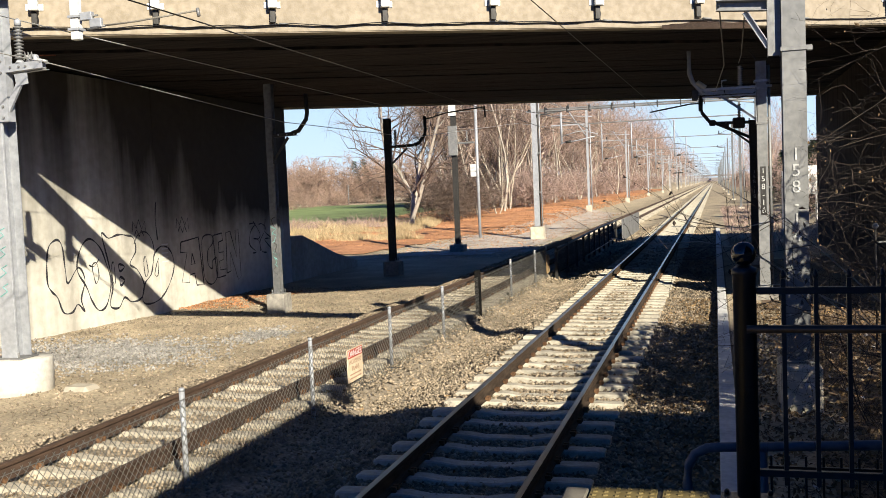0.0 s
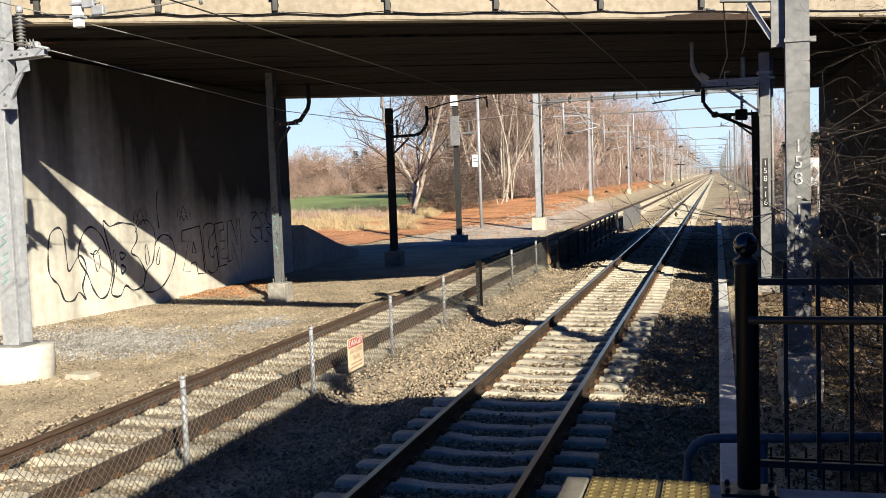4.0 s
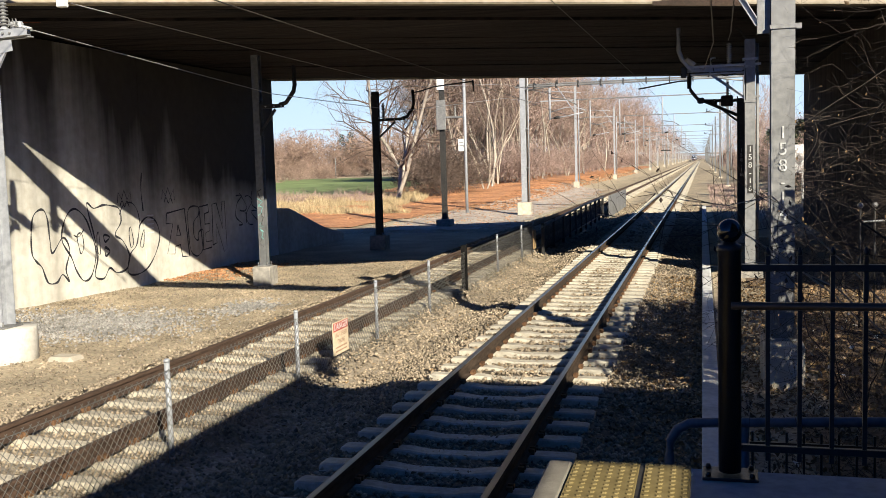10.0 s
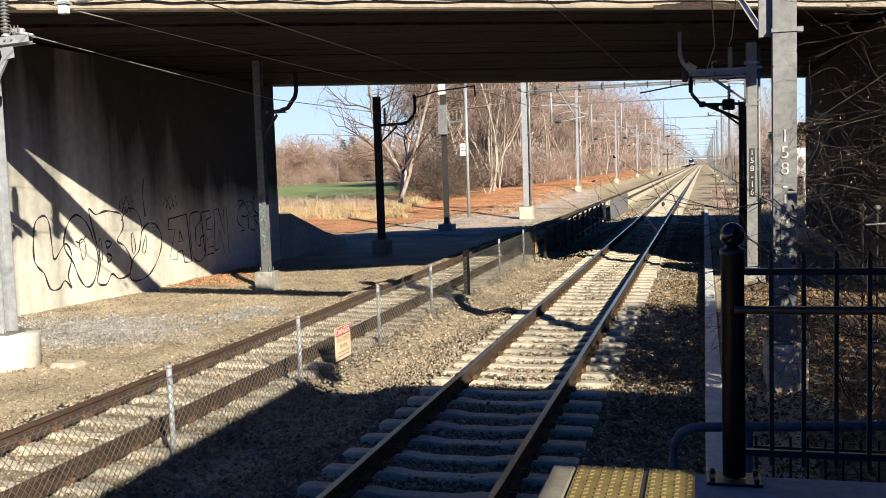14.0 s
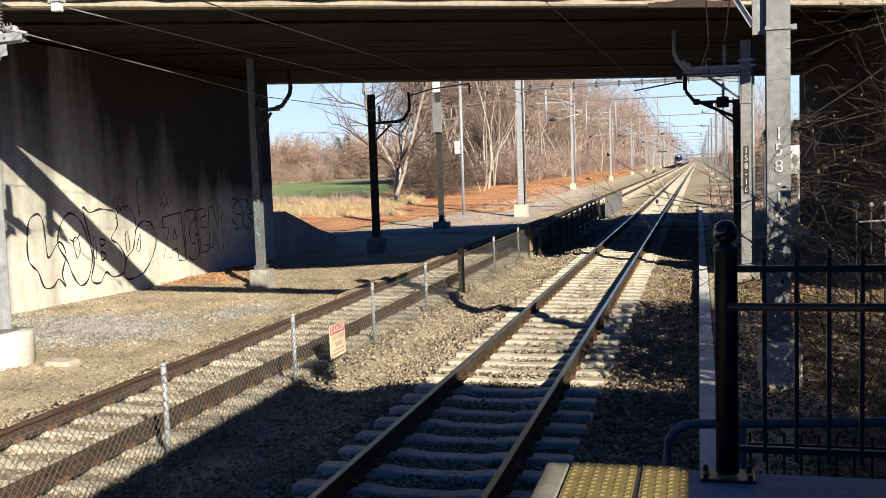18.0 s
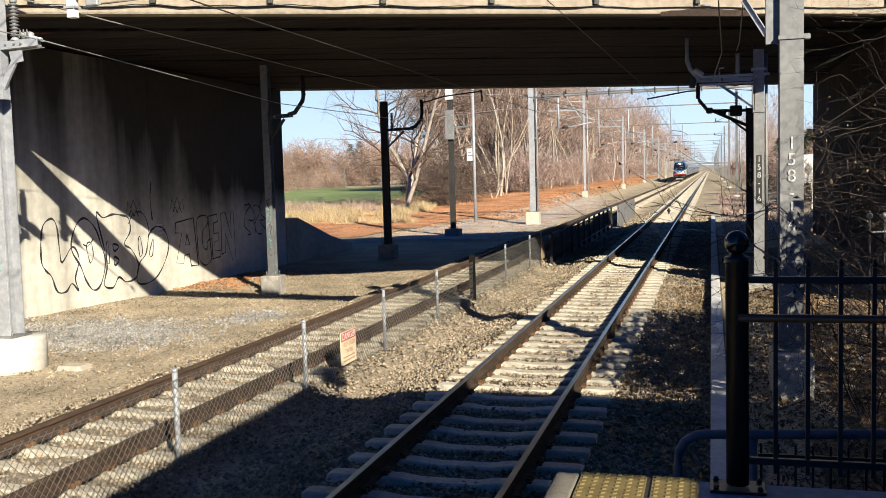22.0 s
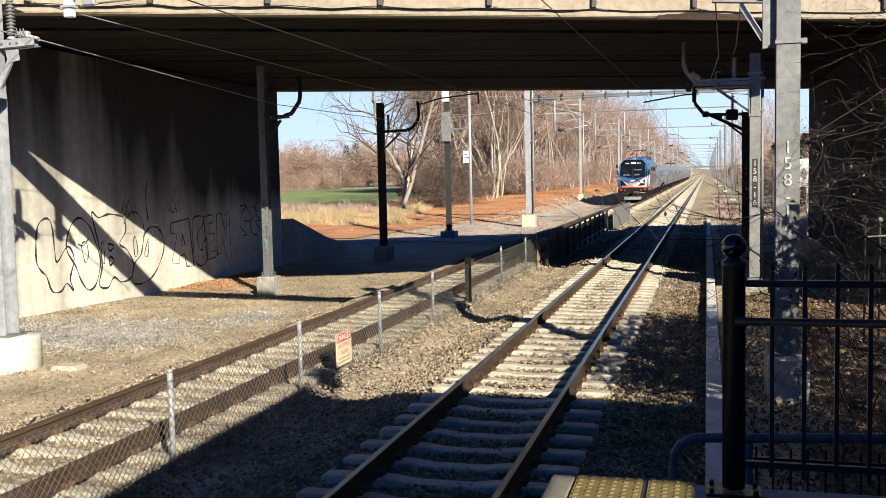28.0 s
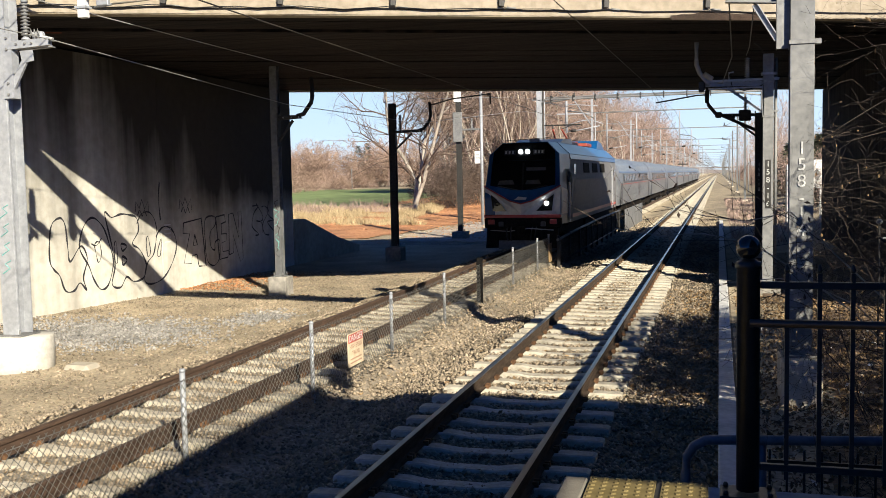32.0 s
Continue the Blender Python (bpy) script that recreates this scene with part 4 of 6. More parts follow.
# ---- low embankment railing and black platform railing
def make_railing():
    th = thing("platform_railing", "black painted steel railing with a ball-topped post", "railing")
    y = 5.17
    post = part("post", lathe([(0.058, 1.235), (0.058, 2.39), (0.064, 2.395), (0.064, 2.425), (0.05, 2.43), (0.03, 2.445)], 24, (0.13, y, 0)), M_BLACK, th)
    part("ball", lathe([(0.062 * math.sin(a), 2.50 - 0.062 * math.cos(a)) for a in [0.12 + k * (math.pi - 0.24) / 14 for k in range(15)]], 24, (0.13, y, 0)), M_GLOSS, post, "glossy black ball finial")
    bp = part("base_plate", box((-0.01, y - 0.10, 1.206), (0.27, y + 0.10, 1.222), 0.004), M_BLACK, post)
    for sx in (0.02, 0.24):
        for sy in (-0.07, 0.07):
            part("bolt", lathe([(0.014, 1.223), (0.014, 1.236), (0.008, 1.246)], 6, (sx, y + sy, 0)), M_BLACK, bp)
    part("top_bar", box((0.188, y - 0.017, 2.29), (3.6, y + 0.017, 2.325), 0.004), M_BLACK, th)
    part("bottom_bar", box((0.188, y - 0.017, 1.345), (3.6, y + 0.017, 1.38), 0.004), M_BLACK, th)
    part("handrail", tube([(0.135, y - 0.10, 2.125), (3.6, y - 0.10, 2.125)], 0.021, 12), M_BROWN, th, "worn dark bronze handrail")
    for x in (0.18, 1.2, 2.2, 3.2):
        part("handrail_bracket", tube([(x, y, 2.10), (x, y - 0.10, 2.11)], 0.009, 6), M_BLACK, th)
    for i in range(21):
        x = 0.318 + i * 0.1555
        p = part("picket", box((x - 0.011, y - 0.011, 1.30), (x + 0.011, y + 0.011, 2.37), 0.002), M_BLACK, th)
        part("picket_cap", lathe([(0.011, 2.371), (0.016, 2.385), (0.004, 2.415)], 6, (x, y, 0)), M_BLACK, p)
    for x in (1.73, 3.3):
        part("post", lathe([(0.05, 1.21), (0.05, 2.39)], 16, (x, y, 0)), M_BLACK, th)
    tb = thing("pipe_rail", "bent dark blue-grey pipe rail beyond the platform end", "railing", (0, 8.4, 0))
    part("pipe", tube([(-0.29, 0, -0.35), (-0.29, 0, 0.30), (-0.275, 0, 0.45), (-0.22, 0, 0.55), (-0.12, 0, 0.605), (0.0, 0, 0.615), (1.4, 0, 0.68), (3.6, 0, 0.72)], 0.042, 12), M_PIPE, tb)
    part("leg", tube([(0.33, 0.02, -0.4), (0.33, 0.02, 0.6)], 0.045, 10), M_PIPE, tb)
    part("leg", tube([(2.2, 0.02, -0.4), (2.2, 0.02, 0.6)], 0.045, 10), M_PIPE, tb)
    lf = thing("picket_fence", "low black picket fence among the leaf litter", "fence", (0, 8.9, 0))
    part("rail", box((0.3, -0.02, 0.28), (3.8, 0.02, 0.33)), M_BLACK, lf)
    for i in range(24):
        part("picket", box((0.42 + i * 0.145 - 0.01, -0.01, -0.45), (0.42 + i * 0.145 + 0.01, 0.01, 0.42), 0.002), M_BLACK, lf)


M_GLOSS = material("gloss_black", ((0.0066, 0.0066, 0.0079), (0.0106, 0.0106, 0.0119)), 20, 0.07, ior=1.6)
M_BROWN = material("bronze_paint", ((0.023, 0.0145, 0.0106), (0.046, 0.030, 0.021)), 20, 0.35, bump=0.05)
M_PIPE = material("blue_grey_pipe", ((0.059, 0.073, 0.099), (0.099, 0.115, 0.145)), 14, 0.4, bump=0.08)
make_railing()


def make_canopy():
    # unseen canopy and end wall, set to cast the foreground shade
    th = thing("platform_canopy", "unseen long flat platform canopy that shades the foreground", "canopy", kind="structure")
    roof = bmesh.new()                 # gap added so the sun reaches the tactile tiles
    for a, b in (((0.83, -60), (8.2, -2.5)), ((0.83, -0.24), (8.2, 5.1)), ((0.83, -2.5), (3.64, -0.24)), ((4.75, -2.5), (8.2, -0.24))):
        add_box(roof, (a[0], a[1], 4.72), (b[0], b[1], 5.03))
    part("roof", roof, M_DULL, th)
    for y in (-6, -14, -22, -30):
        part("post", box((4.8, y - 0.12, 1.206), (5.04, y + 0.12, 4.716), 0.01), M_DARK, th)
    # unseen box on a mast, added for the small shadow by the fence
    mast = part("speaker_mast", tube([(1.66, 4.95, 5.034), (1.66, 4.95, 5.5)], 0.03, 6), M_DULL, th)
    part("shadow_box", box((1.44, 4.75, 5.45), (1.88, 5.1, 5.85), 0.03), M_DULL, mast)
    part("end_wall", box((6.6, -60, -0.8), (8.1, 4.6, 4.716)), M_CONCRETE, th)


make_canopy()



# ---- fittings on the bridge's edge beam
def make_bridge_fittings():
    def at(x, out=0.0):
        n = Vector((SKEW, -1, 0)).normalized()
        return Vector((x, edge_y(x, NEAR_Y), 0)) + n * out

    turn = math.degrees(math.atan(SKEW))
    first = None
    for i in range(11):
        x = -15.1 + i * 2.115
        p = at(x, 0.0)
        if first is None:
            first = thing("bracket_box", "white electrical box on a dark bracket on the bridge edge", "electrical box", (p.x, p.y, 0), "boxes along the bridge", turn=turn)
            part("bracket", box((-0.055, -0.09, 6.50), (0.055, -0.004, 7.15), 0.006), M_DARK, first)
            part("enclosure", box((-0.085, -0.20, 6.78), (0.10, -0.094, 7.12), 0.012), M_WHITE, first)
            part("mounting_plate", box((-0.17, -0.02, 6.80), (0.17, -0.003, 6.93), 0.004), M_WHITE, first)
            part("whip_cable", tube([(0.03, -0.05, 6.78), (0.07, -0.05, 6.62), (0.05, -0.04, 6.49), (0.10, -0.03, 6.47)], 0.010, 5), M_BLACK, first)
            part("connector", tube([(0.12, -0.04, 6.475), (0.32, -0.04, 6.46)], 0.022, 6), M_DULL, first)
        else:
            copy_thing(first, pose(p.x, p.y, 0.01 * math.sin(i * 3), 0, 0, turn))
    pts = []
    for i in range(60):
        x = -16 + i * 0.4
        pts.append(at(x, 0.03) + Vector((0, 0, 6.455 - 0.035 * abs(math.sin((x + 15.1) / 2.115 * math.pi)) + 0.008 * math.sin(x * 5))))
    tagged(part("conduit", tube(pts, 0.014, 5), M_BLACK), "sagging black cable along the bridge edge", "cable")
    pts = [p + Vector((0.05, -0.02, 0.014 + 0.02 * math.sin(i * 1.7))) for i, p in enumerate(pts) if i < 34]
    tagged(part("conduit", tube(pts, 0.010, 5), M_BLACK), "second thin cable along the bridge edge", "cable")
    # spalled patch at the beam's lower edge
    a, b = at(-1.05, 0.004), at(0.95, 0.004)
    bm = bmesh.new()
    rnd = random.Random(4)
    top = []
    n = 18
    for i in range(n + 1):
        q = a.lerp(b, i / n)
        top.append((q, 6.335 + 0.05 * rnd.random() + 0.06 * math.sin(math.pi * i / n)))
    lo = [bm.verts.new((q.x, q.y, 6.255)) for q, z in top]
    hi = [bm.verts.new((q.x, q.y, z)) for q, z in top]
    for i in range(n):
        bm.faces.new((lo[i], lo[i + 1], hi[i + 1], hi[i]))
    bmesh.ops.solidify(bm, geom=bm.faces[:], thickness=0.02)
    tagged(part("spalled_patch", bm, M_RAIL), "broken rusty patch in the concrete edge", "damage")


make_bridge_fittings()


# ---- graffiti: black outline letters on the abutment wall
def stroke(th, pts, r=0.03, closed=True, smooth=True):
    """One paint line on the wall through (y, z) points, rounded."""
    P = [Vector((0, *p)) for p in pts]
    if smooth:
        out = []
        n = len(P)
        for i in range(n if closed else n - 1):
            p0, p1, p2, p3 = (P[(i + k - 1) % n] if closed else P[min(max(i + k - 1, 0), n - 1)] for k in range(4))
            for s in range(6):
                t = s / 6
                out.append(0.5 * (2 * p1 + (p2 - p0) * t + (2 * p0 - 5 * p1 + 4 * p2 - p3) * t * t + (3 * p1 - p0 - 3 * p2 + p3) * t ** 3))
        P = out + ([out[0]] if closed else [P[-1]])
    elif closed:
        P = P + [P[0]]
    bm = bmesh.new()
    prev = None
    for i, p in enumerate(P):
        d = (P[min(i + 1, len(P) - 1)] - P[max(i - 1, 0)]).normalized()
        s = Vector((0, -d.z, d.y)) * r * (0.8 + 0.35 * math.sin(i * 0.7))
        cur = [bm.verts.new(p + s + Vector((0.004, 0, 0))), bm.verts.new(p - s + Vector((0.004, 0, 0)))]
        if prev:
            bm.faces.new((prev[0], prev[1], cur[1], cur[0]))
        prev = cur
    return part("paint_line", bm, M_SPRAY, th)


M_SPRAY = material("spray_paint", ((0.0099, 0.0099, 0.0132), (0.026, 0.026, 0.033)), 30, 0.7)


def make_graffiti():
    th = thing("graffiti", "black outlined bubble letters sprayed on the concrete wall", "graffiti", (WALL_X, 0, 0))
    stroke(th, [(20.72, 1.5), (20.85, 1.9), (21.18, 2.03), (21.36, 1.8), (21.42, 1.2), (21.5, 0.88), (21.95, 1.25), (22.2, 0.9), (22.0, 0.4), (22.12, 0.06), (21.85, 0.28), (21.6, 0.10), (21.25, 0.14), (21.05, 0.55), (20.85, 0.72), (20.70, 0.95)])
    stroke(th, [(21.9, 1.2), (22.1, 1.75), (22.5, 1.98), (22.95, 1.7), (23.2, 1.2), (23.35, 0.7), (23.1, 0.12), (22.75, 0.0), (22.45, 0.3), (22.25, 0.7)])
    stroke(th, [(22.55, 1.25), (22.75, 1.3), (22.82, 0.95), (22.68, 0.75), (22.6, 0.95)], 0.02)
    stroke(th, [(22.40, 1.28), (22.62, 1.22), (22.86, 1.40)], 0.02, False)
    stroke(th, [(23.05, 2.08), (23.35, 1.95), (23.8, 2.02), (24.2, 1.98), (24.55, 1.88), (24.62, 1.5), (24.3, 1.15), (24.65, 0.95), (24.95, 0.5), (24.8, 0.12), (24.3, 0.05), (23.95, 0.22), (23.65, -0.04), (23.25, 0.08), (23.42, 0.6), (23.3, 1.2)])
    stroke(th, [(23.42, 1.15), (23.52, 1.25), (23.55, 0.7), (23.44, 0.72)], 0.018)
    stroke(th, [(23.75, 1.18), (24.02, 1.1), (23.8, 0.98)], 0.03)
    stroke(th, [(23.78, 0.82), (24.0, 0.7), (23.8, 0.58)], 0.035)
    stroke(th, [(24.55, 1.7), (24.8, 1.98), (25.2, 2.02), (25.5, 1.75), (25.6, 1.3)], 0.02, False)
    stroke(th, [(25.6, 1.35), (26.0, 1.55), (26.45, 1.4), (26.65, 0.95), (26.4, 0.45), (25.9, 0.02), (25.3, -0.12), (24.85, 0.0), (25.0, 0.5), (25.35, 0.75), (25.5, 1.1)])
    stroke(th, [(25.0, 1.15), (25.1, 1.3), (25.2, 0.85), (25.05, 0.72)], 0.022)
    stroke(th, [(25.55, 0.75), (25.8, 1.2), (25.72, 0.7)], 0.02)
    for (y, w) in ((24.85, 0.7), (27.25, 0.75)):      # small crown-like tags above
        stroke(th, [(y - w / 2, 2.05), (y - w / 2.4, 2.35), (y - w / 5, 2.15), (y, 2.4), (y + w / 5, 2.12), (y + w / 2.2, 2.35), (y + w / 2, 2.0)], 0.022, False, False)
        stroke(th, [(y - w / 3, 1.95), (y - w / 6, 2.1), (y, 1.92), (y + w / 6, 2.08), (y + w / 3, 1.9)], 0.02, False)
    stroke(th, [(27.1, 1.6), (28.2, 1.7), (28.4, 0.12), (27.95, 0.15), (27.85, 0.55), (27.55, 0.52), (27.5, 0.28), (27.05, 0.32), (27.45, 1.25), (27.05, 1.28)], 0.03, True, False)
    stroke(th, [(27.75, 1.2), (27.65, 0.85), (27.9, 0.85)], 0.025, True, False)
    stroke(th, [(28.45, 1.65), (29.05, 1.72), (29.1, 1.45), (28.75, 1.2), (28.75, 0.75), (29.0, 0.6), (29.05, 0.85), (29.35, 0.9), (29.3, 0.3), (28.9, 0.08), (28.5, 0.3), (28.4, 0.9)], 0.026)
    stroke(th, [(29.15, 1.7), (29.75, 1.75), (29.8, 1.5), (29.5, 1.45), (29.5, 1.1), (29.85, 1.1), (29.8, 0.85), (29.5, 0.8), (29.55, 0.5), (29.95, 0.5), (29.9, 0.28), (29.3, 0.25)], 0.026, True, False)
    stroke(th, [(30.0, 0.35), (30.05, 1.75), (30.35, 1.78), (30.75, 0.85), (30.72, 1.8), (30.95, 1.82), (31.0, 0.15), (30.78, 0.05), (30.3, 1.05), (30.28, 0.4)], 0.026, True, False)
    stroke(th, [(25.82, 2.9), (25.74, 2.4), (25.80, 1.75)], 0.03, False)
    for k in range(4):                                # scribble near the far end
        y = 32.0 + 0.42 * k
        stroke(th, [(y + 0.3 * math.sin(7 * k + 2 * q), 0.9 + 0.22 * q + 0.2 * math.sin(3 * k + 5 * q)) for q in range(6)], 0.024, False)
    for i in range(5):                                # pale stencil bars beside the joint
        part("stencil_bar", box((0.002, 26.0, 1.05 + i * 0.13), (0.004, 26.35, 1.09 + i * 0.13)), M_WHITE, th)


make_graffiti()



# ---- the train: a locomotive and its coaches
M_BLUE = material("train_blue", ((0.003, 0.050, 0.150), (0.006, 0.066, 0.19)), 6, 0.3, big=0.1)
M_SILVER = material("train_silver", ((0.36, 0.365, 0.375), (0.47, 0.475, 0.48)), 6, 0.42, metal=0.3, big=0.12)
M_FLANK = material("train_flank", ((0.115, 0.114, 0.118), (0.16, 0.158, 0.16)), 5, 0.6, big=0.15, ior=1.2)
M_GREYPANEL = material("train_grey", ((0.06, 0.061, 0.066), (0.10, 0.10, 0.106)), 6, 0.5, big=0.15, ior=1.2)
M_TRAINRED = material("train_red", ((0.297, 0.0198, 0.0198), (0.363, 0.033, 0.026)), 8, 0.35)
M_GLASS = material("dark_glass", ((0.0040, 0.0053, 0.0066), (0.0079, 0.0092, 0.0119)), 4, 0.06, ior=1.55)
M_UNDER = material("underframe", ((0.008, 0.007, 0.0065), (0.022, 0.018, 0.015)), 10, 0.9, bump=0.2, ior=1.12)
M_ROOFRED = material("pantograph_red", ((0.231, 0.040, 0.026), (0.330, 0.066, 0.040)), 8, 0.5)
M_LAMP = glow("lamp_glow", (1.0, 0.96, 0.88), 9.0)
M_STEEL = material("stainless_coach", ((0.21, 0.22, 0.235), (0.29, 0.30, 0.315)), 5, 0.42, metal=0.6, stretch=(1, 0.15, 1), big=0.15)


def loft(name, sections, mat, parent, label="", close=True):
    """A skin over sections: lists of (x, y, z) of one length, open along the last edge."""
    bm = bmesh.new()
    rings = [[bm.verts.new(p) for p in s] for s in sections]
    n = len(rings[0])
    for a, b in zip(rings, rings[1:]):
        for i in range(n if close else n - 1):
            bm.faces.new((a[i], a[(i + 1) % n], b[(i + 1) % n], b[i]))
    if close:
        bm.faces.new(rings[0]), bm.faces.new(rings[-1][::-1])
    bmesh.ops.recalc_face_normals(bm, faces=bm.faces)
    return part(name, bm, mat, parent, label)


def slab_on(parent, name, quad, mat, out, label=""):
    """A thin plate on four or more points of one plane, raised by out."""
    bm = bmesh.new()
    f = bm.faces.new([bm.verts.new(p) for p in quad])
    f.normal_update()
    nrm = f.normal.copy()
    r = bmesh.ops.extrude_face_region(bm, geom=[f])
    bmesh.ops.translate(bm, verts=[v for v in r["geom"] if isinstance(v, bmesh.types.BMVert)], vec=nrm * out)
    bmesh.ops.recalc_face_normals(bm, faces=bm.faces)
    return part(name, bm, mat, parent, label)


def bogie(th, y, name="bogie"):
    b = part(name, box((-1.25, y - 1.9, 0.35), (1.25, y + 1.9, 0.72), 0.05), M_UNDER, th, "dark running gear")
    for dy in (-1.3, 1.3):
        for s in (-1, 1):
            bm = lathe([(0.50, -0.06), (0.50, 0.06), (0.46, 0.075)], 20)
            bmesh.ops.transform(bm, matrix=Matrix.Translation((s * 0.7525, y + dy, 0.505)) @ pose(0, 0, 0, 0, 90, 0), verts=bm.verts)
            part("wheel", bm, M_DULL, b)
            part("axle_box", box((s * 1.12 - 0.12, y + dy - 0.2, 0.33), (s * 1.12 + 0.14, y + dy + 0.2, 0.68), 0.04), M_UNDER, b)


def make_locomotive():
    th = thing("locomotive", "blue and silver electric locomotive with lit headlights", "locomotive")

    def sec(y, lo, hi, w, sh):
        """Body section: width w each side, roof hi, shoulder width sh."""
        return [(-w, y, lo), (-w, y, lo + (hi - lo) * 0.52), (-w * 0.965, y, hi - 0.50), (-sh, y, hi), (sh, y, hi), (w * 0.965, y, hi - 0.50), (w, y, lo + (hi - lo) * 0.52), (w, y, lo)]

    # main body behind the cab, silver
    loft("body", [sec(2.4, 1.02, 4.18, 1.49, 0.92), sec(19.6, 1.02, 4.18, 1.49, 0.92), sec(20.2, 1.1, 4.05, 1.44, 0.88)], M_FLANK, th, "grey body shell")
    # cab: blue mask that slopes back to the roof
    F = [(-1.42, 0.10, 1.05), (-1.44, 0.02, 2.12), (-1.34, 0.55, 3.68), (-0.86, 0.78, 4.14), (0.86, 0.78, 4.14), (1.34, 0.55, 3.68), (1.44, 0.02, 2.12), (1.42, 0.10, 1.05)]
    cab = loft("cab", [F, sec(2.396, 1.02, 4.18, 1.49, 0.92)], M_BLUE, th, "blue cab with a sloping front")
    # lower nose shell in silver, with a V top edge
    nose = loft("nose", [[(-1.45, 0.16, 1.42), (-1.47, 0.07, 2.46), (-0.45, -0.20, 1.92), (0, -0.24, 1.80), (0.45, -0.20, 1.92), (1.47, 0.07, 2.46), (1.45, 0.16, 1.42), (0, -0.16, 1.42)],
                         [(-1.40, 0.60, 1.42), (-1.40, 0.60, 2.40), (-0.45, 0.60, 1.92), (0, 0.60, 1.80), (0.45, 0.60, 1.92), (1.40, 0.60, 2.40), (1.40, 0.60, 1.42), (0, 0.60, 1.42)]], M_SILVER, cab, "silver nose panel")
    part("nose_trim", tube([(-1.46, 0.03, 2.50), (-0.45, -0.23, 1.95), (0, -0.27, 1.83), (0.45, -0.23, 1.95), (1.46, 0.03, 2.50)], 0.028, 6), M_TRAINRED, nose)

    def on_face(x, z, out=0.0):
        """A point on the sloping front between the nose and the roof."""
        t = (z - 2.12) / (3.68 - 2.12)
        return (x, 0.02 + 0.53 * t - out, z)

    def on_brow(x, z, out=0.025):
        """A point on the panel above the windshield."""
        t = (z - 3.46) / (4.06 - 3.46)
        return (x, 0.475 + 0.265 * t - out, z)

    ws = slab_on(cab, "windshield", [on_face(-1.24, 2.52, 0.01), on_face(-0.35, 2.34, 0.01), on_face(0.35, 2.34, 0.01), on_face(1.24, 2.52, 0.01), on_face(1.20, 3.44, 0.01), on_face(-1.20, 3.44, 0.01)], M_GLASS, 0.02, "large dark windshield")
    slab_on(cab, "brow", [on_face(-1.20, 3.45, 0.012), on_face(1.20, 3.45, 0.012), (1.17, 0.60, 3.78), (0.86, 0.75, 4.11), (-0.86, 0.75, 4.11), (-1.17, 0.60, 3.78)], M_GLASS, 0.015, "black panel above the windshield")
    for s in (-1, 1):
        part("wiper", tube([on_face(s * 0.15, 2.34, 0.05), on_face(s * 0.95, 2.50, 0.05)], 0.016, 5), M_BLACK, ws)
        lens = lathe([(0.085, 0), (0.085, 0.03), (0.04, 0.045)], 16)
        bmesh.ops.transform(lens, matrix=Matrix.Translation((s * 0.13, 0.56, 3.78)) @ pose(0, 0, 0, 90, 0, 0), verts=lens.verts)
        part("headlight", lens, M_LAMP, cab, "bright round headlight")
        low = lathe([(0.085, 0), (0.085, 0.03), (0.04, 0.045)], 16)
        bmesh.ops.transform(low, matrix=Matrix.Translation((s * 0.94, -0.07, 1.84)) @ pose(0, 0, 0, 90, 0, 0), verts=low.verts)
        hs = slab_on(nose, "light_cluster", [(s * 0.56, -0.125, 1.56), (s * 1.12, 0.03, 1.56), (s * 1.20, 0.035, 2.18), (s * 0.98, -0.025, 2.02)][::s], M_GLASS, 0.02 , "angular dark light cluster")
        part("headlight", low, M_LAMP if s > 0 else M_GLASS, nose, "bright round headlight" if s > 0 else "unlit round headlight")
        nb = slab_on(cab, "number_box", [on_brow(s * 0.33, 3.66), on_brow(s * 0.78, 3.66), on_brow(s * 0.78, 3.86), on_brow(s * 0.33, 3.86)][::s], M_BLACK, 0.012)
        for k in (0.40, 0.53, 0.66):
            slab_on(nb, "text_bar", [on_brow(s * k, 3.71, 0.035), on_brow(s * (k + 0.07), 3.71, 0.035), on_brow(s * (k + 0.07), 3.82, 0.035), on_brow(s * k, 3.82, 0.035)][::s], M_WHITE, 0.004)
        # side doors and window of the cab
        slab_on(th, "cab_door", [(s * 1.492, 1.55, 1.15), (s * 1.492, 2.2, 1.15), (s * 1.492, 2.2, 3.1), (s * 1.492, 1.55, 3.1)][::s], M_GREYPANEL, 0.006)
        slab_on(th, "cab_window", [(s * 1.50, 1.62, 2.45), (s * 1.50, 2.13, 2.45), (s * 1.48, 2.13, 3.05), (s * 1.48, 1.62, 3.05)][::s], M_GLASS, 0.012)
        for y in (1.5, 2.26):
            part("grab_rail", tube([(s * 1.54, y, 1.1), (s * 1.54, y, 2.9)], 0.02, 6), M_SILVER, th)
        slab_on(th, "side_panel", [(s * 1.4915, 3.4, 1.55), (s * 1.4915, 15.4, 1.75), (s * 1.4915, 15.4, 2.66), (s * 1.4915, 3.4, 2.66)][::s], M_GREYPANEL, 0.006, "darker grey flank panel")
        slab_on(th, "red_stripe", [(s * 1.4915, 2.42, 1.18), (s * 1.4915, 19.55, 1.18), (s * 1.4915, 19.55, 1.32), (s * 1.4915, 2.42, 1.32)][::s], M_TRAINRED, 0.007)
        slab_on(th, "roof_stripe", [(s * 1.45, 2.45, 3.5), (s * 1.45, 19.5, 3.5), (s * 1.42, 19.5, 3.68), (s * 1.42, 2.45, 3.68)][::s], M_BLUE, 0.03)
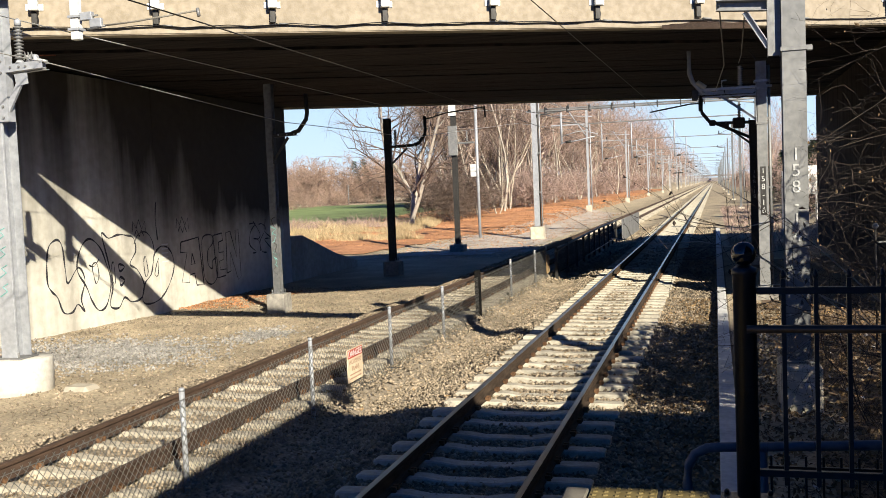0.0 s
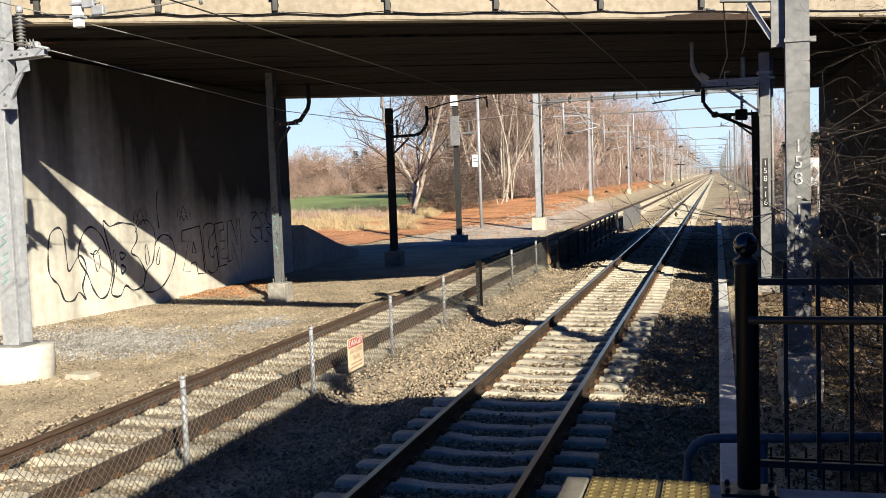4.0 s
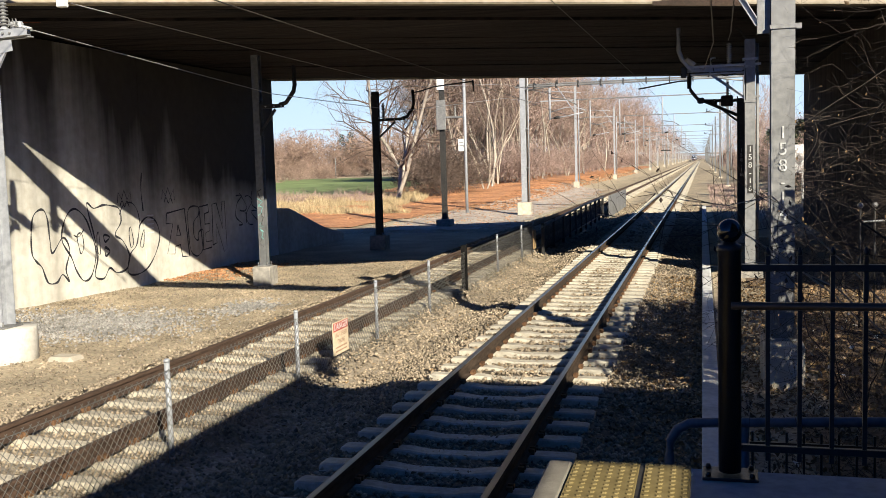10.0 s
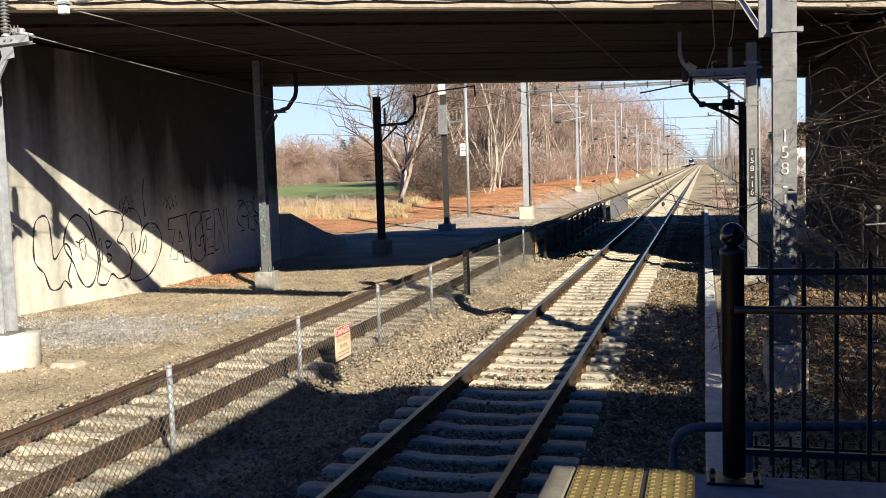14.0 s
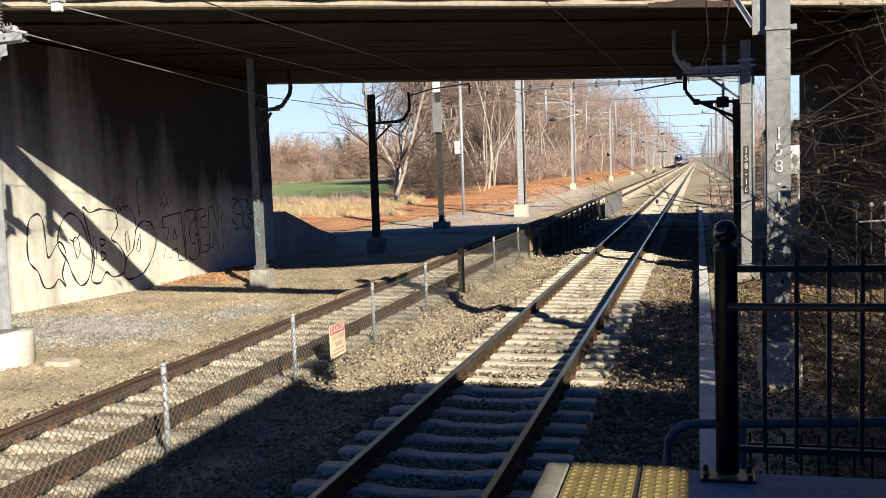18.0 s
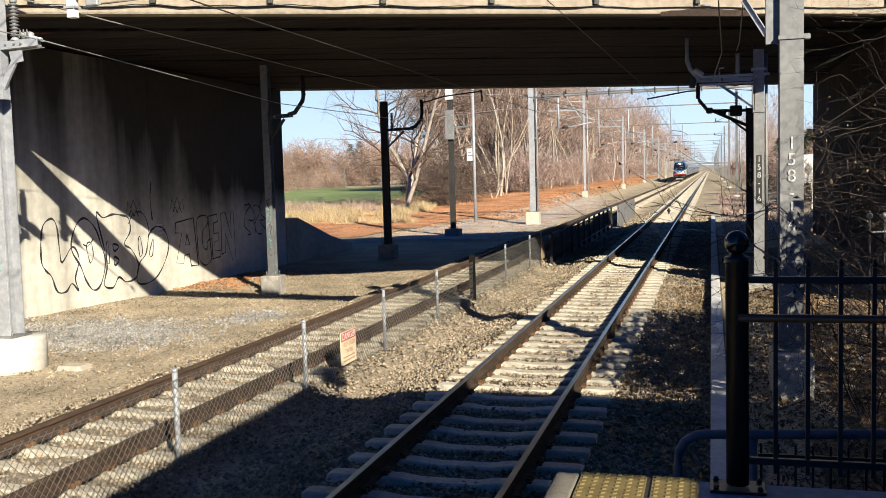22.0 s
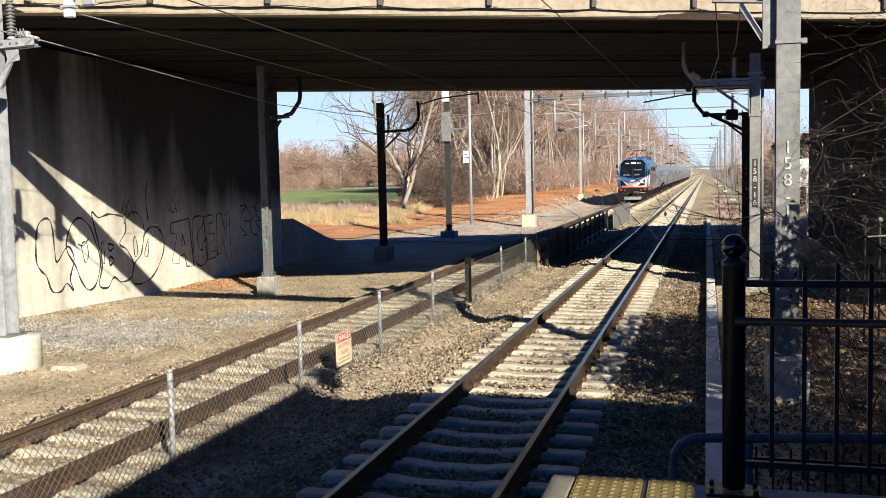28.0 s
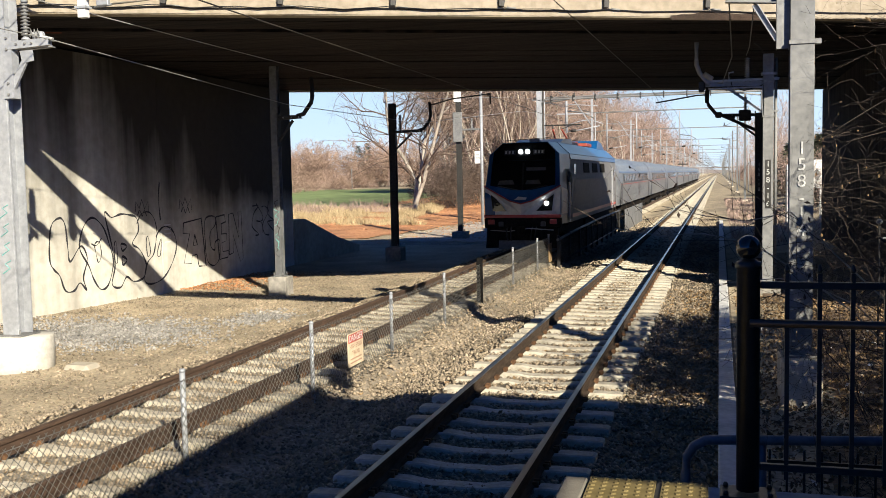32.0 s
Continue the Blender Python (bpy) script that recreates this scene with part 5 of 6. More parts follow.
        slab_on(th, "roof_shoulder", [(s * 1.436, 2.45, 3.70), (s * 1.436, 19.5, 3.70), (s * 0.93, 19.5, 4.17), (s * 0.93, 2.45, 4.17)][::s], M_BLUE, 0.012, "blue roof shoulder")
        for y in (6.2, 9.2, 12.2):
            slab_on(th, "air_grille", [(s * 1.485, y, 2.95), (s * 1.485, y + 1.9, 2.95), (s * 1.464, y + 1.9, 3.38), (s * 1.464, y, 3.38)][::s], M_UNDER, 0.014, "dark louvred air intake")
        slab_on(th, "side_window", [(s * 1.485, 3.3, 2.9), (s * 1.485, 3.8, 2.9), (s * 1.470, 3.8, 3.3), (s * 1.470, 3.3, 3.3)][::s], M_GLASS, 0.012)
        slab_on(th, "rear_door", [(s * 1.492, 17.4, 1.15), (s * 1.492, 18.2, 1.15), (s * 1.480, 18.2, 3.2), (s * 1.480, 17.4, 3.2)][::s], M_SILVER, 0.008)
        slab_on(th, "rear_window", [(s * 1.495, 18.6, 2.5), (s * 1.495, 19.1, 2.5), (s * 1.475, 19.1, 3.1), (s * 1.475, 18.6, 3.1)][::s], M_GLASS, 0.012)
        part("mirror", box((s * 1.58 - 0.06, 1.35, 2.6), (s * 1.58 + 0.06, 1.45, 3.0), 0.02), M_BLACK, th)
        part("marker_light", box((s * 1.18 - 0.13, -0.09, 1.06), (s * 1.18 + 0.13, -0.025, 1.24), 0.02), M_TRAINRED, cab, "red marker light box")
        for k in range(3):
            part("step", box((s * 1.36 - 0.14, 1.6, 0.45 + k * 0.24), (s * 1.36 + 0.12, 2.15, 0.48 + k * 0.24)), M_UNDER, th)
    for s in (-1, 1):
        slab_on(cab, "cab_side", [(s * 1.462, 0.12, 1.42), (s * 1.492, 1.5, 1.42), (s * 1.494, 1.5, 2.3), (s * 1.478, 0.12, 2.44)][::s], M_SILVER, 0.006, "silver lower cab side")
    slab_on(ws, "mullion", [on_face(-0.03, 2.33, 0.034), on_face(0.03, 2.33, 0.034), on_face(0.03, 3.36, 0.034), on_face(-0.03, 3.36, 0.034)], M_BLACK, 0.01)
    slab_on(ws, "sun_visor", [on_face(0.12, 3.06, 0.034), on_face(0.86, 3.06, 0.034), on_face(0.86, 3.18, 0.034), on_face(0.12, 3.18, 0.034)], M_GREYPANEL, 0.004, "pale visor behind the glass")
    for a, b in ((-0.95, -0.3), (0.1, 0.7)):
        slab_on(ws, "desk", [on_face(a, 2.55, 0.034), on_face(b, 2.55, 0.034), on_face(b - 0.08, 2.72, 0.034), on_face(a + 0.06, 2.70, 0.034)], M_GREYPANEL, 0.004, "pale desk behind the glass")
    # chevron badge on the nose
    slab_on(nose, "badge", [(-0.24, -0.262, 1.98), (0.18, -0.262, 1.98), (0.24, -0.245, 2.06), (-0.10, -0.245, 2.10)], M_WHITE, 0.01, "plain pale chevron badge")
    part("bumper_stripe", box((-1.46, -0.05, 1.30), (1.46, 0.2, 1.416), 0.02), M_TRAINRED, cab, "red stripe under the nose")
    part("buffer_beam", box((-1.45, -0.02, 0.92), (1.45, 0.4, 1.296), 0.03), M_UNDER, th)
    part("pilot", prism([(-0.25, 0.18), (0.05, 0.18), (0.30, 0.92), (-0.02, 0.92)], -1.35, 1.35, "x"), M_UNDER, th, "dark snow plough pilot")
    part("coupler", box((-0.16, -0.62, 0.68), (0.16, -0.05, 0.98), 0.05), M_UNDER, th)
    part("plough_blade", prism([(-0.34, 0.16), (-0.30, 0.16), (-0.16, 0.46), (-0.20, 0.46)], -0.85, 0.85, "x"), M_DULL, th, "scuffed grey plough blade")
    part("uncoupling_lever", tube([(-1.2, -0.10, 0.84), (-0.5, -0.14, 0.80), (0.3, -0.30, 0.92), (1.2, -0.10, 0.84)], 0.018, 6), M_SILVER, th, "pale bent uncoupling lever")
    for x in (-0.8, 0.8):
        part("jumper_socket", box((x - 0.09, -0.12, 0.98), (x + 0.09, -0.025, 1.16), 0.02), M_GREYPANEL, th)
    for x in (-0.55, -0.4, 0.4, 0.55):
        part("hose", tube([(x, -0.06, 0.95), (x, -0.28, 0.80), (x * 0.9, -0.30, 0.45)], 0.025, 6), M_BLACK, th)
    part("underframe", box((-1.3, 0.6, 0.62), (1.3, 20.0, 1.016), 0.03), M_UNDER, th)
    part("equipment_box", box((-1.38, 7.4, 0.36), (1.38, 12.8, 0.92), 0.04), M_UNDER, th)
    bogie(th, 4.1), bogie(th, 16.2)
    # roof gear
    part("roof_fairing", prism([(3.2, 4.18), (4.4, 4.36), (6.2, 4.40), (6.6, 4.18)], -0.95, 0.95, "x"), M_BLUE, th)
    part("roof_fairing", prism([(15.2, 4.18), (15.8, 4.62), (17.4, 4.50), (18.6, 4.18)], -0.95, 0.95, "x"), M_BLUE, th)
    pan = part("pantograph_base", box((-0.7, 8.2, 4.24), (0.7, 10.4, 4.36), 0.02), M_ROOFRED, th, "red pantograph frame")
    for s in (-1, 1):
        insulator(th, (s * 0.6, 8.4, 4.17), 0.24, 0.08, mat=M_ROOFRED), insulator(th, (s * 0.6, 10.2, 4.17), 0.24, 0.08, mat=M_ROOFRED)
        part("lower_arm", tube([(s * 0.3, 10.0, 4.4), (s * 0.2, 8.4, 4.95)], 0.04, 6), M_ROOFRED, pan)
        part("upper_arm", tube([(s * 0.2, 8.4, 4.95), (s * 0.45, 10.0, 5.2)], 0.03, 6), M_DARK, pan)
    part("contact_strip", box((-0.85, 9.9, 5.18), (0.85, 10.15, 5.24), 0.015), M_DARK, pan)
    part("folded_pantograph", box((-0.8, 12.4, 4.24), (0.8, 14.4, 4.42), 0.03), M_ROOFRED, th)
    part("horn", box((-0.2, 2.6, 4.19), (0.2, 3.0, 4.33), 0.03), M_SILVER, th)
    part("roof_rod", tube([(-0.9, 1.0, 4.22), (0.9, 1.0, 4.30)], 0.012, 5), M_DARK, th)
    return th


def make_coach():
    th = thing("coach", "rounded stainless steel passenger coach with a dark window band", "railway coach", group="coaches")
    L = 25.35

    def sec(y, k=1.0):
        """A barrel-sided section, widest at mid height."""
        pts = [(-1.50, 1.02), (-1.56, 1.6), (-1.60, 2.3), (-1.52, 2.95), (-1.36, 3.40), (-1.02, 3.70), (-0.5, 3.84), (0.5, 3.84), (1.02, 3.70), (1.36, 3.40), (1.52, 2.95), (1.60, 2.3), (1.56, 1.6), (1.50, 1.02)]
        return [(x * k, y, 1.02 + (z - 1.02) * (0.5 + 0.5 * k)) for x, z in pts]

    b = loft("body", [sec(0.0, 0.94), sec(0.35), sec(L - 0.35), sec(L, 0.94)], M_STEEL, th, "fluted stainless body")
    for s in (-1, 1):
        slab_on(b, "window_band", [(s * 1.606, 2.4, 2.32), (s * 1.606, L - 2.4, 2.32), (s * 1.545, L - 2.4, 2.86), (s * 1.545, 2.4, 2.86)][::s], M_GREYPANEL, 0.012, "dark band along the windows")
        for i in range(17):
            y = 2.9 + i * 1.18
            slab_on(b, "window", [(s * 1.618, y, 2.40), (s * 1.618, y + 0.85, 2.40), (s * 1.570, y + 0.85, 2.80), (s * 1.570, y, 2.80)][::s], M_GLASS, 0.012)
        slab_on(b, "stripe", [(s * 1.605, 0.5, 2.22), (s * 1.605, L - 0.5, 2.22), (s * 1.610, L - 0.5, 2.255), (s * 1.610, 0.5, 2.255)][::s], M_TRAINRED, 0.008)
        slab_on(b, "stripe", [(s * 1.53, 0.5, 2.92), (s * 1.53, L - 0.5, 2.92), (s * 1.515, L - 0.5, 2.99), (s * 1.515, 0.5, 2.99)][::s], M_BLUE, 0.012)
        for k in range(5):
            z = 1.15 + 0.18 * k
            x = 1.512 + 0.06 * (z - 1.02) / 0.58
            part("rib", box((min(s * x, s * (x + 0.012)), 0.6, z), (max(s * x, s * (x + 0.012)), L - 0.6, z + 0.05)), M_STEEL, b)
        for y in (0.85, L - 1.7):
            slab_on(b, "door", [(s * 1.585, y, 1.1), (s * 1.585, y + 0.85, 1.1), (s * 1.60, y + 0.85, 2.3), (s * 1.60, y, 2.3)][::s], M_GREYPANEL, 0.02)
    part("end_bellows", box((-1.05, -0.80, 0.95), (1.05, -0.005, 3.5), 0.10), M_UNDER, th)
    part("underframe", box((-1.25, 4.6, 0.55), (1.25, L - 4.6, 1.016), 0.05), M_UNDER, th)
    bogie(th, 2.6), bogie(th, L - 2.6)
    for y in (7.5, 13.0, 18.0):
        part("roof_vent", box((-0.5, y, 3.842), (0.5, y + 1.2, 3.92), 0.03), M_STEEL, th)
    return th


locomotive = make_locomotive()
coaches = [make_coach()]
for i in range(8):
    coaches.append(copy_thing(coaches[0], pose(0, 0, 0)))
TRAIN_ROWS = [(0, 1560), (3.5, 1310), (7, 1060), (12, 715), (13, 650), (16.5, 442), (18, 368), (20, 297), (22, 233), (24, 177.5), (25.5, 144), (27.5, 107),
              (28, 98.5), (29, 82.0), (30, 66.4), (31, 51.6), (32, 36.2)]



# ---- bare trees, brush and grass
def grow(seed, height, trunks=1, spread=0.55, counts=(10, 5, 5), girth=0.02, start=0.25, droop=0.0, wob=0.12, bends=1):
    """Segments (p0, p1, r0, r1, level) of a leafless tree."""
    rnd = random.Random(seed)
    segs = []

    def limb(p, d, length, r, level, n):
        pts = [(p, r)]
        step = length / n
        for i in range(n):
            d = (d + Vector((rnd.gauss(0, wob), rnd.gauss(0, wob), rnd.gauss(0, wob) + (0.06 if level else 0.0) - droop * level * 0.1))).normalized()
            q = p + d * step
            r1 = r * (1 - 0.75 / n) if i < n - 1 else r * 0.35
            segs.append((p, q, r, r1, level))
            p, r = q, r1
            pts.append((p, r))
        return pts, d

    def rec(p, d, length, r, level):
        pts, end = limb(p, d, length, r, level, (6, 4, 3, 2)[level] * bends)
        if level == 3 or level >= len(counts):
            return
        for k in range(counts[level]):
            t = (start if level == 0 else 0.2) + (1 - (start if level == 0 else 0.2)) * (k + rnd.random()) / counts[level]
            i = min(len(pts) - 2, int(t * (len(pts) - 1)))
            f = t * (len(pts) - 1) - i
            b = pts[i][0].lerp(pts[i + 1][0], min(1, f))
            rr = pts[i][1] * 0.55
            a = rnd.uniform(0, math.tau)
            side = Vector((math.cos(a), math.sin(a), 0))
            tilt = rnd.uniform(0.6, 1.25) * spread * 1.6
            base = (pts[i + 1][0] - pts[i][0]).normalized()
            dd = (base * math.cos(tilt) + (side - base * side.dot(base)).normalized() * math.sin(tilt)).normalized()
            rec(b, dd, length * rnd.uniform(0.38, 0.62) * (1.1 - 0.45 * t if level == 0 else 0.95), max(rr, 0.004), level + 1)

    for k in range(trunks):
        a = rnd.uniform(0, math.tau)
        lean = 0.12 if trunks == 1 else rnd.uniform(0.12, 0.5)
        d = Vector((math.cos(a) * lean, math.sin(a) * lean, 1)).normalized()
        rec(Vector((math.cos(a), math.sin(a), 0)) * (0.0 if trunks == 1 else 0.15), d, height * rnd.uniform(0.8, 1.05), height * girth * (1 if trunks == 1 else 0.65), 0)
    return segs


def skin(segs, sides=5, ribbon=False, thick=1.0):
    """Vertices and faces round segments: tubes, or crossed thin ribbons for twigs."""
    verts, faces = [], []
    for p, q, r0, r1, lv in segs:
        d = (q - p).normalized()
        u = d.cross(Vector((0.13, 0.31, 0.94)))
        u = u.normalized() if u.length > 0.01 else Vector((1, 0, 0))
        w = d.cross(u)
        o = len(verts)
        r0, r1 = r0 * thick, r1 * thick
        if ribbon:
            verts += [p + u * r0, p - u * r0, q - u * r1, q + u * r1]
            faces.append((o, o + 1, o + 2, o + 3))
        else:
            for c, r in ((p, r0), (q, r1)):
                for j in range(sides):
                    a = j * math.tau / sides
                    verts.append(c + (u * math.cos(a) + w * math.sin(a)) * r)
            for j in range(sides):
                k = (j + 1) % sides
                faces.append((o + j, o + k, o + sides + k, o + sides + j))
    return [tuple(v) for v in verts], faces


def tree_thing(segs, at, label, group, wood=None, twig=None, twig_thick=1.0):
    th = thing("tree", label, "tree", at, group)
    v, f = skin([s for s in segs if s[4] == 0], 6)
    raw("trunk", v, f, wood or M_BARK, th, True)
    v, f = skin([s for s in segs if s[4] in (1, 2)], 4)
    v2, f2 = skin([s for s in segs if s[4] == 3], 3, True, twig_thick)
    n = len(v)
    raw("crown", v + v2, f + [tuple(i + n for i in g) for g in f2], twig or M_TWIG, th)
    return th


def scatter_mesh(name, variants, places, mat, label, category):
    """Many copies of a few shapes joined into one far mass."""
    vs, fs, o = [], [], 0
    packs = [(np.array(v, dtype=np.float32), np.array([list(f) for f in F], dtype=np.int64)) for v, F in variants]
    for k, (x, y, z, s, turn) in enumerate(places):
        v, F = packs[k % len(packs)]
        c, sn = math.cos(turn), math.sin(turn)
        q = np.empty_like(v)
        q[:, 0], q[:, 1], q[:, 2] = x + s * (c * v[:, 0] - sn * v[:, 1]), y + s * (sn * v[:, 0] + c * v[:, 1]), z + s * v[:, 2]
        vs.append(q)
        fs.append(F + o)
        o += len(v)
    V, F = np.concatenate(vs), np.concatenate(fs)
    me = bpy.data.meshes.new(name)
    me.vertices.add(len(V))
    me.vertices.foreach_set("co", V.ravel())
    n = F.shape[1]
    me.loops.add(F.size)
    me.loops.foreach_set("vertex_index", F.ravel().astype(np.int32))
    me.polygons.add(len(F))
    me.polygons.foreach_set("loop_start", np.arange(0, F.size, n, dtype=np.int32))
    me.update(calc_edges=True)
    me.materials.append(mat)
    return tagged(new(name, me), label, category, kind="stuff")


def twigs(segs, thick, extra, seed):
    """Slim triangles for twigs, with extra side shoots on each outer one."""
    rnd = random.Random(seed)
    v, f = [], []

    def sliver(p, q, r):
        u = (q - p).cross(Vector((rnd.gauss(0, 1), rnd.gauss(0, 1), rnd.gauss(0, 1))))
        u = u.normalized() * r if u.length > 1e-4 else Vector((r, 0, 0))
        o = len(v)
        v.extend((tuple(p + u), tuple(p - u), tuple(q)))
        f.append((o, o + 1, o + 2))

    for p, q, r0, r1, lv in segs:
        d = q - p
        sliver(p, q + d * 0.25, max(r0, 0.006) * (thick if lv >= 2 else 1.5))
        for k in range(extra if lv >= 3 else 0):
            e = Vector((rnd.gauss(0, 0.5), rnd.gauss(0, 0.5), rnd.gauss(0.25, 0.4))) * d.length
            b = p.lerp(q, rnd.random())
            sliver(b, b + d * 0.5 + e, 0.005 * thick)
    return v, f


def wood_pack(seed, height, trunks, spread, counts, girth, start, thick, extra):
    """A bare tree as two point-and-face lists: stem, then limbs and twigs; faces are triangles."""
    segs = grow(seed, height, trunks, spread, counts, girth, start)
    v, f = skin([g for g in segs if g[4] == 0], 4)
    stem = (v, [t for q in f for t in ((q[0], q[1], q[2]), (q[0], q[2], q[3]))])
    return stem, twigs([g for g in segs if g[4] >= 1], thick, extra, seed)


def make_woods():
    rnd = random.Random(11)
    near = [grow(s, h, t, sp, (12, 6, 6), 0.0075, st) for s, h, t, sp, st in ((1, 16, 1, 0.42, 0.35), (2, 18, 1, 0.38, 0.4), (3, 14, 3, 0.42, 0.3), (4, 17, 2, 0.4, 0.35), (5, 15, 1, 0.48, 0.25))]
    big = grow(21, 14.5, 3, 0.5, (13, 8, 8), 0.022, 0.15, 0.0, 0.26)
    tree_thing(big, (-25.2, 79, 0.1), "large bare multi-trunk tree with pale broken limbs", "lineside trees", M_PALEBARK, M_TWIG_DARK, twig_thick=0.8)
    firsts = [tree_thing(s, (-30, 100, 0), "tall bare tree with grey-brown twigs", "lineside trees", (M_BARK, M_PALEBARK)[i in (1, 4)], twig_thick=1.6) for i, s in enumerate(near)]
    spots = [(-22.4, 103), (-23.5, 110), (-25, 116), (-21.6, 97), (-24, 121), (-28, 128), (-22.5, 118), (-25, 126), (-22, 134), (-26.5, 122), (-21.5, 142), (-24, 150), (-20.8, 158), (-23, 168),
             (-20.5, 176), (-22, 188), (-20, 198), (-21.5, 212), (-19.6, 224), (-21, 240), (-22.8, 115), (-30, 132), (-32, 140), (-29, 136), (-28, 152), (-26, 172), (-21, 101), (-22.6, 106.5), (-20.8, 112), (-23, 95), (-22, 124), (-20.5, 130), (-24.2, 99), (-19.8, 146), (-20.2, 166)]
    for i, (x, y) in enumerate(spots):
        m = pose(x + rnd.uniform(-0.8, 0.8), y + rnd.uniform(-2, 2), ground_z(x, y) - 0.1, 0, 0, rnd.uniform(0, 360))
        if i < len(firsts):
            firsts[i].matrix_world = m
        else:
            copy_thing(firsts[i % len(firsts)], m)
    # deep woods, joined: pale stems and a haze of red-brown twigs
    pack = [wood_pack(40 + s, 16.5, 1 + s % 2, 0.42, (12, 6, 6), 0.0085, 0.25, 3.6, 1) for s in range(5)]
    places = []
    for i in range(330):
        y = 124 + 870 * rnd.random() ** 1.9
        x = -20 - 0.006 * max(0, 260 - y) * 4 - 42 * rnd.random() ** 1.5
        if y < 260 and x < -38 - (y - 92) * 0.12:
            x = -30 - rnd.random() * 6
        if y < 250 and x < -0.29 * y:
            x = -0.29 * y + rnd.random() * 3
        places.append((x, y, ground_z(x, y) - 0.2, rnd.uniform(0.75, 1.2), rnd.uniform(0, 6.28)))
    scatter_mesh("woods", [q[0] for q in pack], places, M_PALEBARK, "pale slender stems of bare woods along the railway", "woods")
    scatter_mesh("woods", [q[1] for q in pack], places, M_BRUSH, "dense haze of bare red-brown twigs along the railway", "woods")
    places = [(7 + 30 * rnd.random(), 66 + 700 * rnd.random() ** 1.6, 0.6, rnd.uniform(0.45, 0.8), rnd.uniform(0, 6.28)) for _ in range(70)]
    scatter_mesh("woods", [q[0] for q in pack], places, M_BARK, "bare stems on the far side of the tracks", "woods")
    scatter_mesh("woods", [q[1] for q in pack], places, M_BRUSH, "bare woods on the far side of the tracks", "woods")
    # shrubs: along the wood's edge, across the field and the far tree line
    shrubs = []
    for s in range(4):
        segs = grow(60 + s, 2.6, 6, 0.6, (6, 5, 4), 0.007, 0.15)
        shrubs.append(twigs(segs, 2.5, 0, s))
    places = []
    for i in range(270):
        y = 108 + 290 * rnd.random() ** 1.7
        x = -19.5 - max(0, 110 - y) * 0.07 - 14 * rnd.random() ** 1.8
        if x < -0.30 * y:
            x = -0.30 * y + rnd.random() * 2
        places.append((x, y, ground_z(x, y) - 0.1, rnd.uniform(0.6, 1.7), rnd.uniform(0, 6.28)))
    scatter_mesh("underbrush", shrubs, places, M_BRUSH, "tangled brown underbrush at the wood's edge", "brush")
    places = [(-21.5 - 5 * rnd.random(), 82 + 13 * rnd.random(), 0.0, rnd.uniform(0.7, 1.7), rnd.uniform(0, 6.28)) for _ in range(26)]
    scatter_mesh("underbrush", shrubs, places, M_TWIG_DARK, "dark tangled brush round the large tree", "brush")
    places = [(4.6 + 10 * rnd.random() ** 1.5, 58 + 330 * rnd.random() ** 1.5, 0.4, rnd.uniform(0.5, 1.5), rnd.uniform(0, 6.28)) for _ in range(90)]
    scatter_mesh("underbrush", shrubs, places, M_BRUSH, "brown underbrush beside the far tracks", "brush")
    places = []
    for i in range(210):
        x = -52 - 150 * rnd.random()
        y = 218 + 40 * rnd.random() - 0.12 * (x + 60)
        places.append((x, y, -0.6, rnd.uniform(2.6, 4.4), rnd.uniform(0, 6.28)))
    for i in range(30):
        x = -62 - 12 * rnd.random()
        y = 110 + 130 * rnd.random()
        places.append((x - (y - 110) * 0.14, y, -0.6, rnd.uniform(0.9, 2.2), rnd.uniform(0, 6.28)))
    scatter_mesh("tree_line", shrubs, places, M_REDBRUSH, "reddish-brown bare tree line behind the field", "woods")
    bank = part("backdrop_hills", prism([(-700, -2), (300, -2), (300, 3), (120, 9), (20, 5), (-90, 10), (-260, 8), (-420, 12), (-700, 9)], 1700, 1740), M_HAZE)
    tagged(bank, "hazy distant wooded rise on the horizon", "backdrop", kind="structure")


def sky_backdrop():
    """The pale lower sky, far behind everything."""
    m = bpy.data.materials.new("lower_sky")
    m.use_nodes = True
    n, l = m.node_tree.nodes, m.node_tree.links
    n.remove(n["Principled BSDF"])
    co, sep, ramp, em = n.new("ShaderNodeTexCoord"), n.new("ShaderNodeSeparateXYZ"), n.new("ShaderNodeValToRGB"), n.new("ShaderNodeEmission")
    rng = n.new("ShaderNodeMapRange")
    rng.inputs["From Max"].default_value = 700
    l.new(co.outputs["Object"], sep.inputs[0]), l.new(sep.outputs["Z"], rng.inputs[0]), l.new(rng.outputs[0], ramp.inputs[0])
    ramp.color_ramp.elements[0].color, ramp.color_ramp.elements[1].color = (0.31, 0.385, 0.45, 1), (0.175, 0.285, 0.42, 1)
    l.new(ramp.outputs[0], em.inputs[0])
    l.new(em.outputs[0], n["Material Output"].inputs[0])
    ob = raw("backdrop_sky", [(-3400, 3600, -40), (1600, 3600, -40), (1600, 3600, 1100), (-3400, 3600, 1100)], [(0, 1, 2, 3)], m)
    tagged(ob, "pale blue clear sky above the horizon", "sky", kind="structure")


sky_backdrop()
M_PALEBARK = material("pale_bark", ((0.24, 0.205, 0.165), (0.39, 0.345, 0.29)), 8, 0.9, stretch=(1, 1, 0.3), bump=0.3, obj=0.2)
M_REDBRUSH = material("red_brush", ((0.195, 0.130, 0.098), (0.32, 0.225, 0.175)), 0.4, 0.95, island=0.3)
# distance haze on the far rise and overpass is put into this grey
M_HAZE = material("hazy_distance", ((0.145, 0.125, 0.119), (0.198, 0.178, 0.172)), 0.05, 1.0)
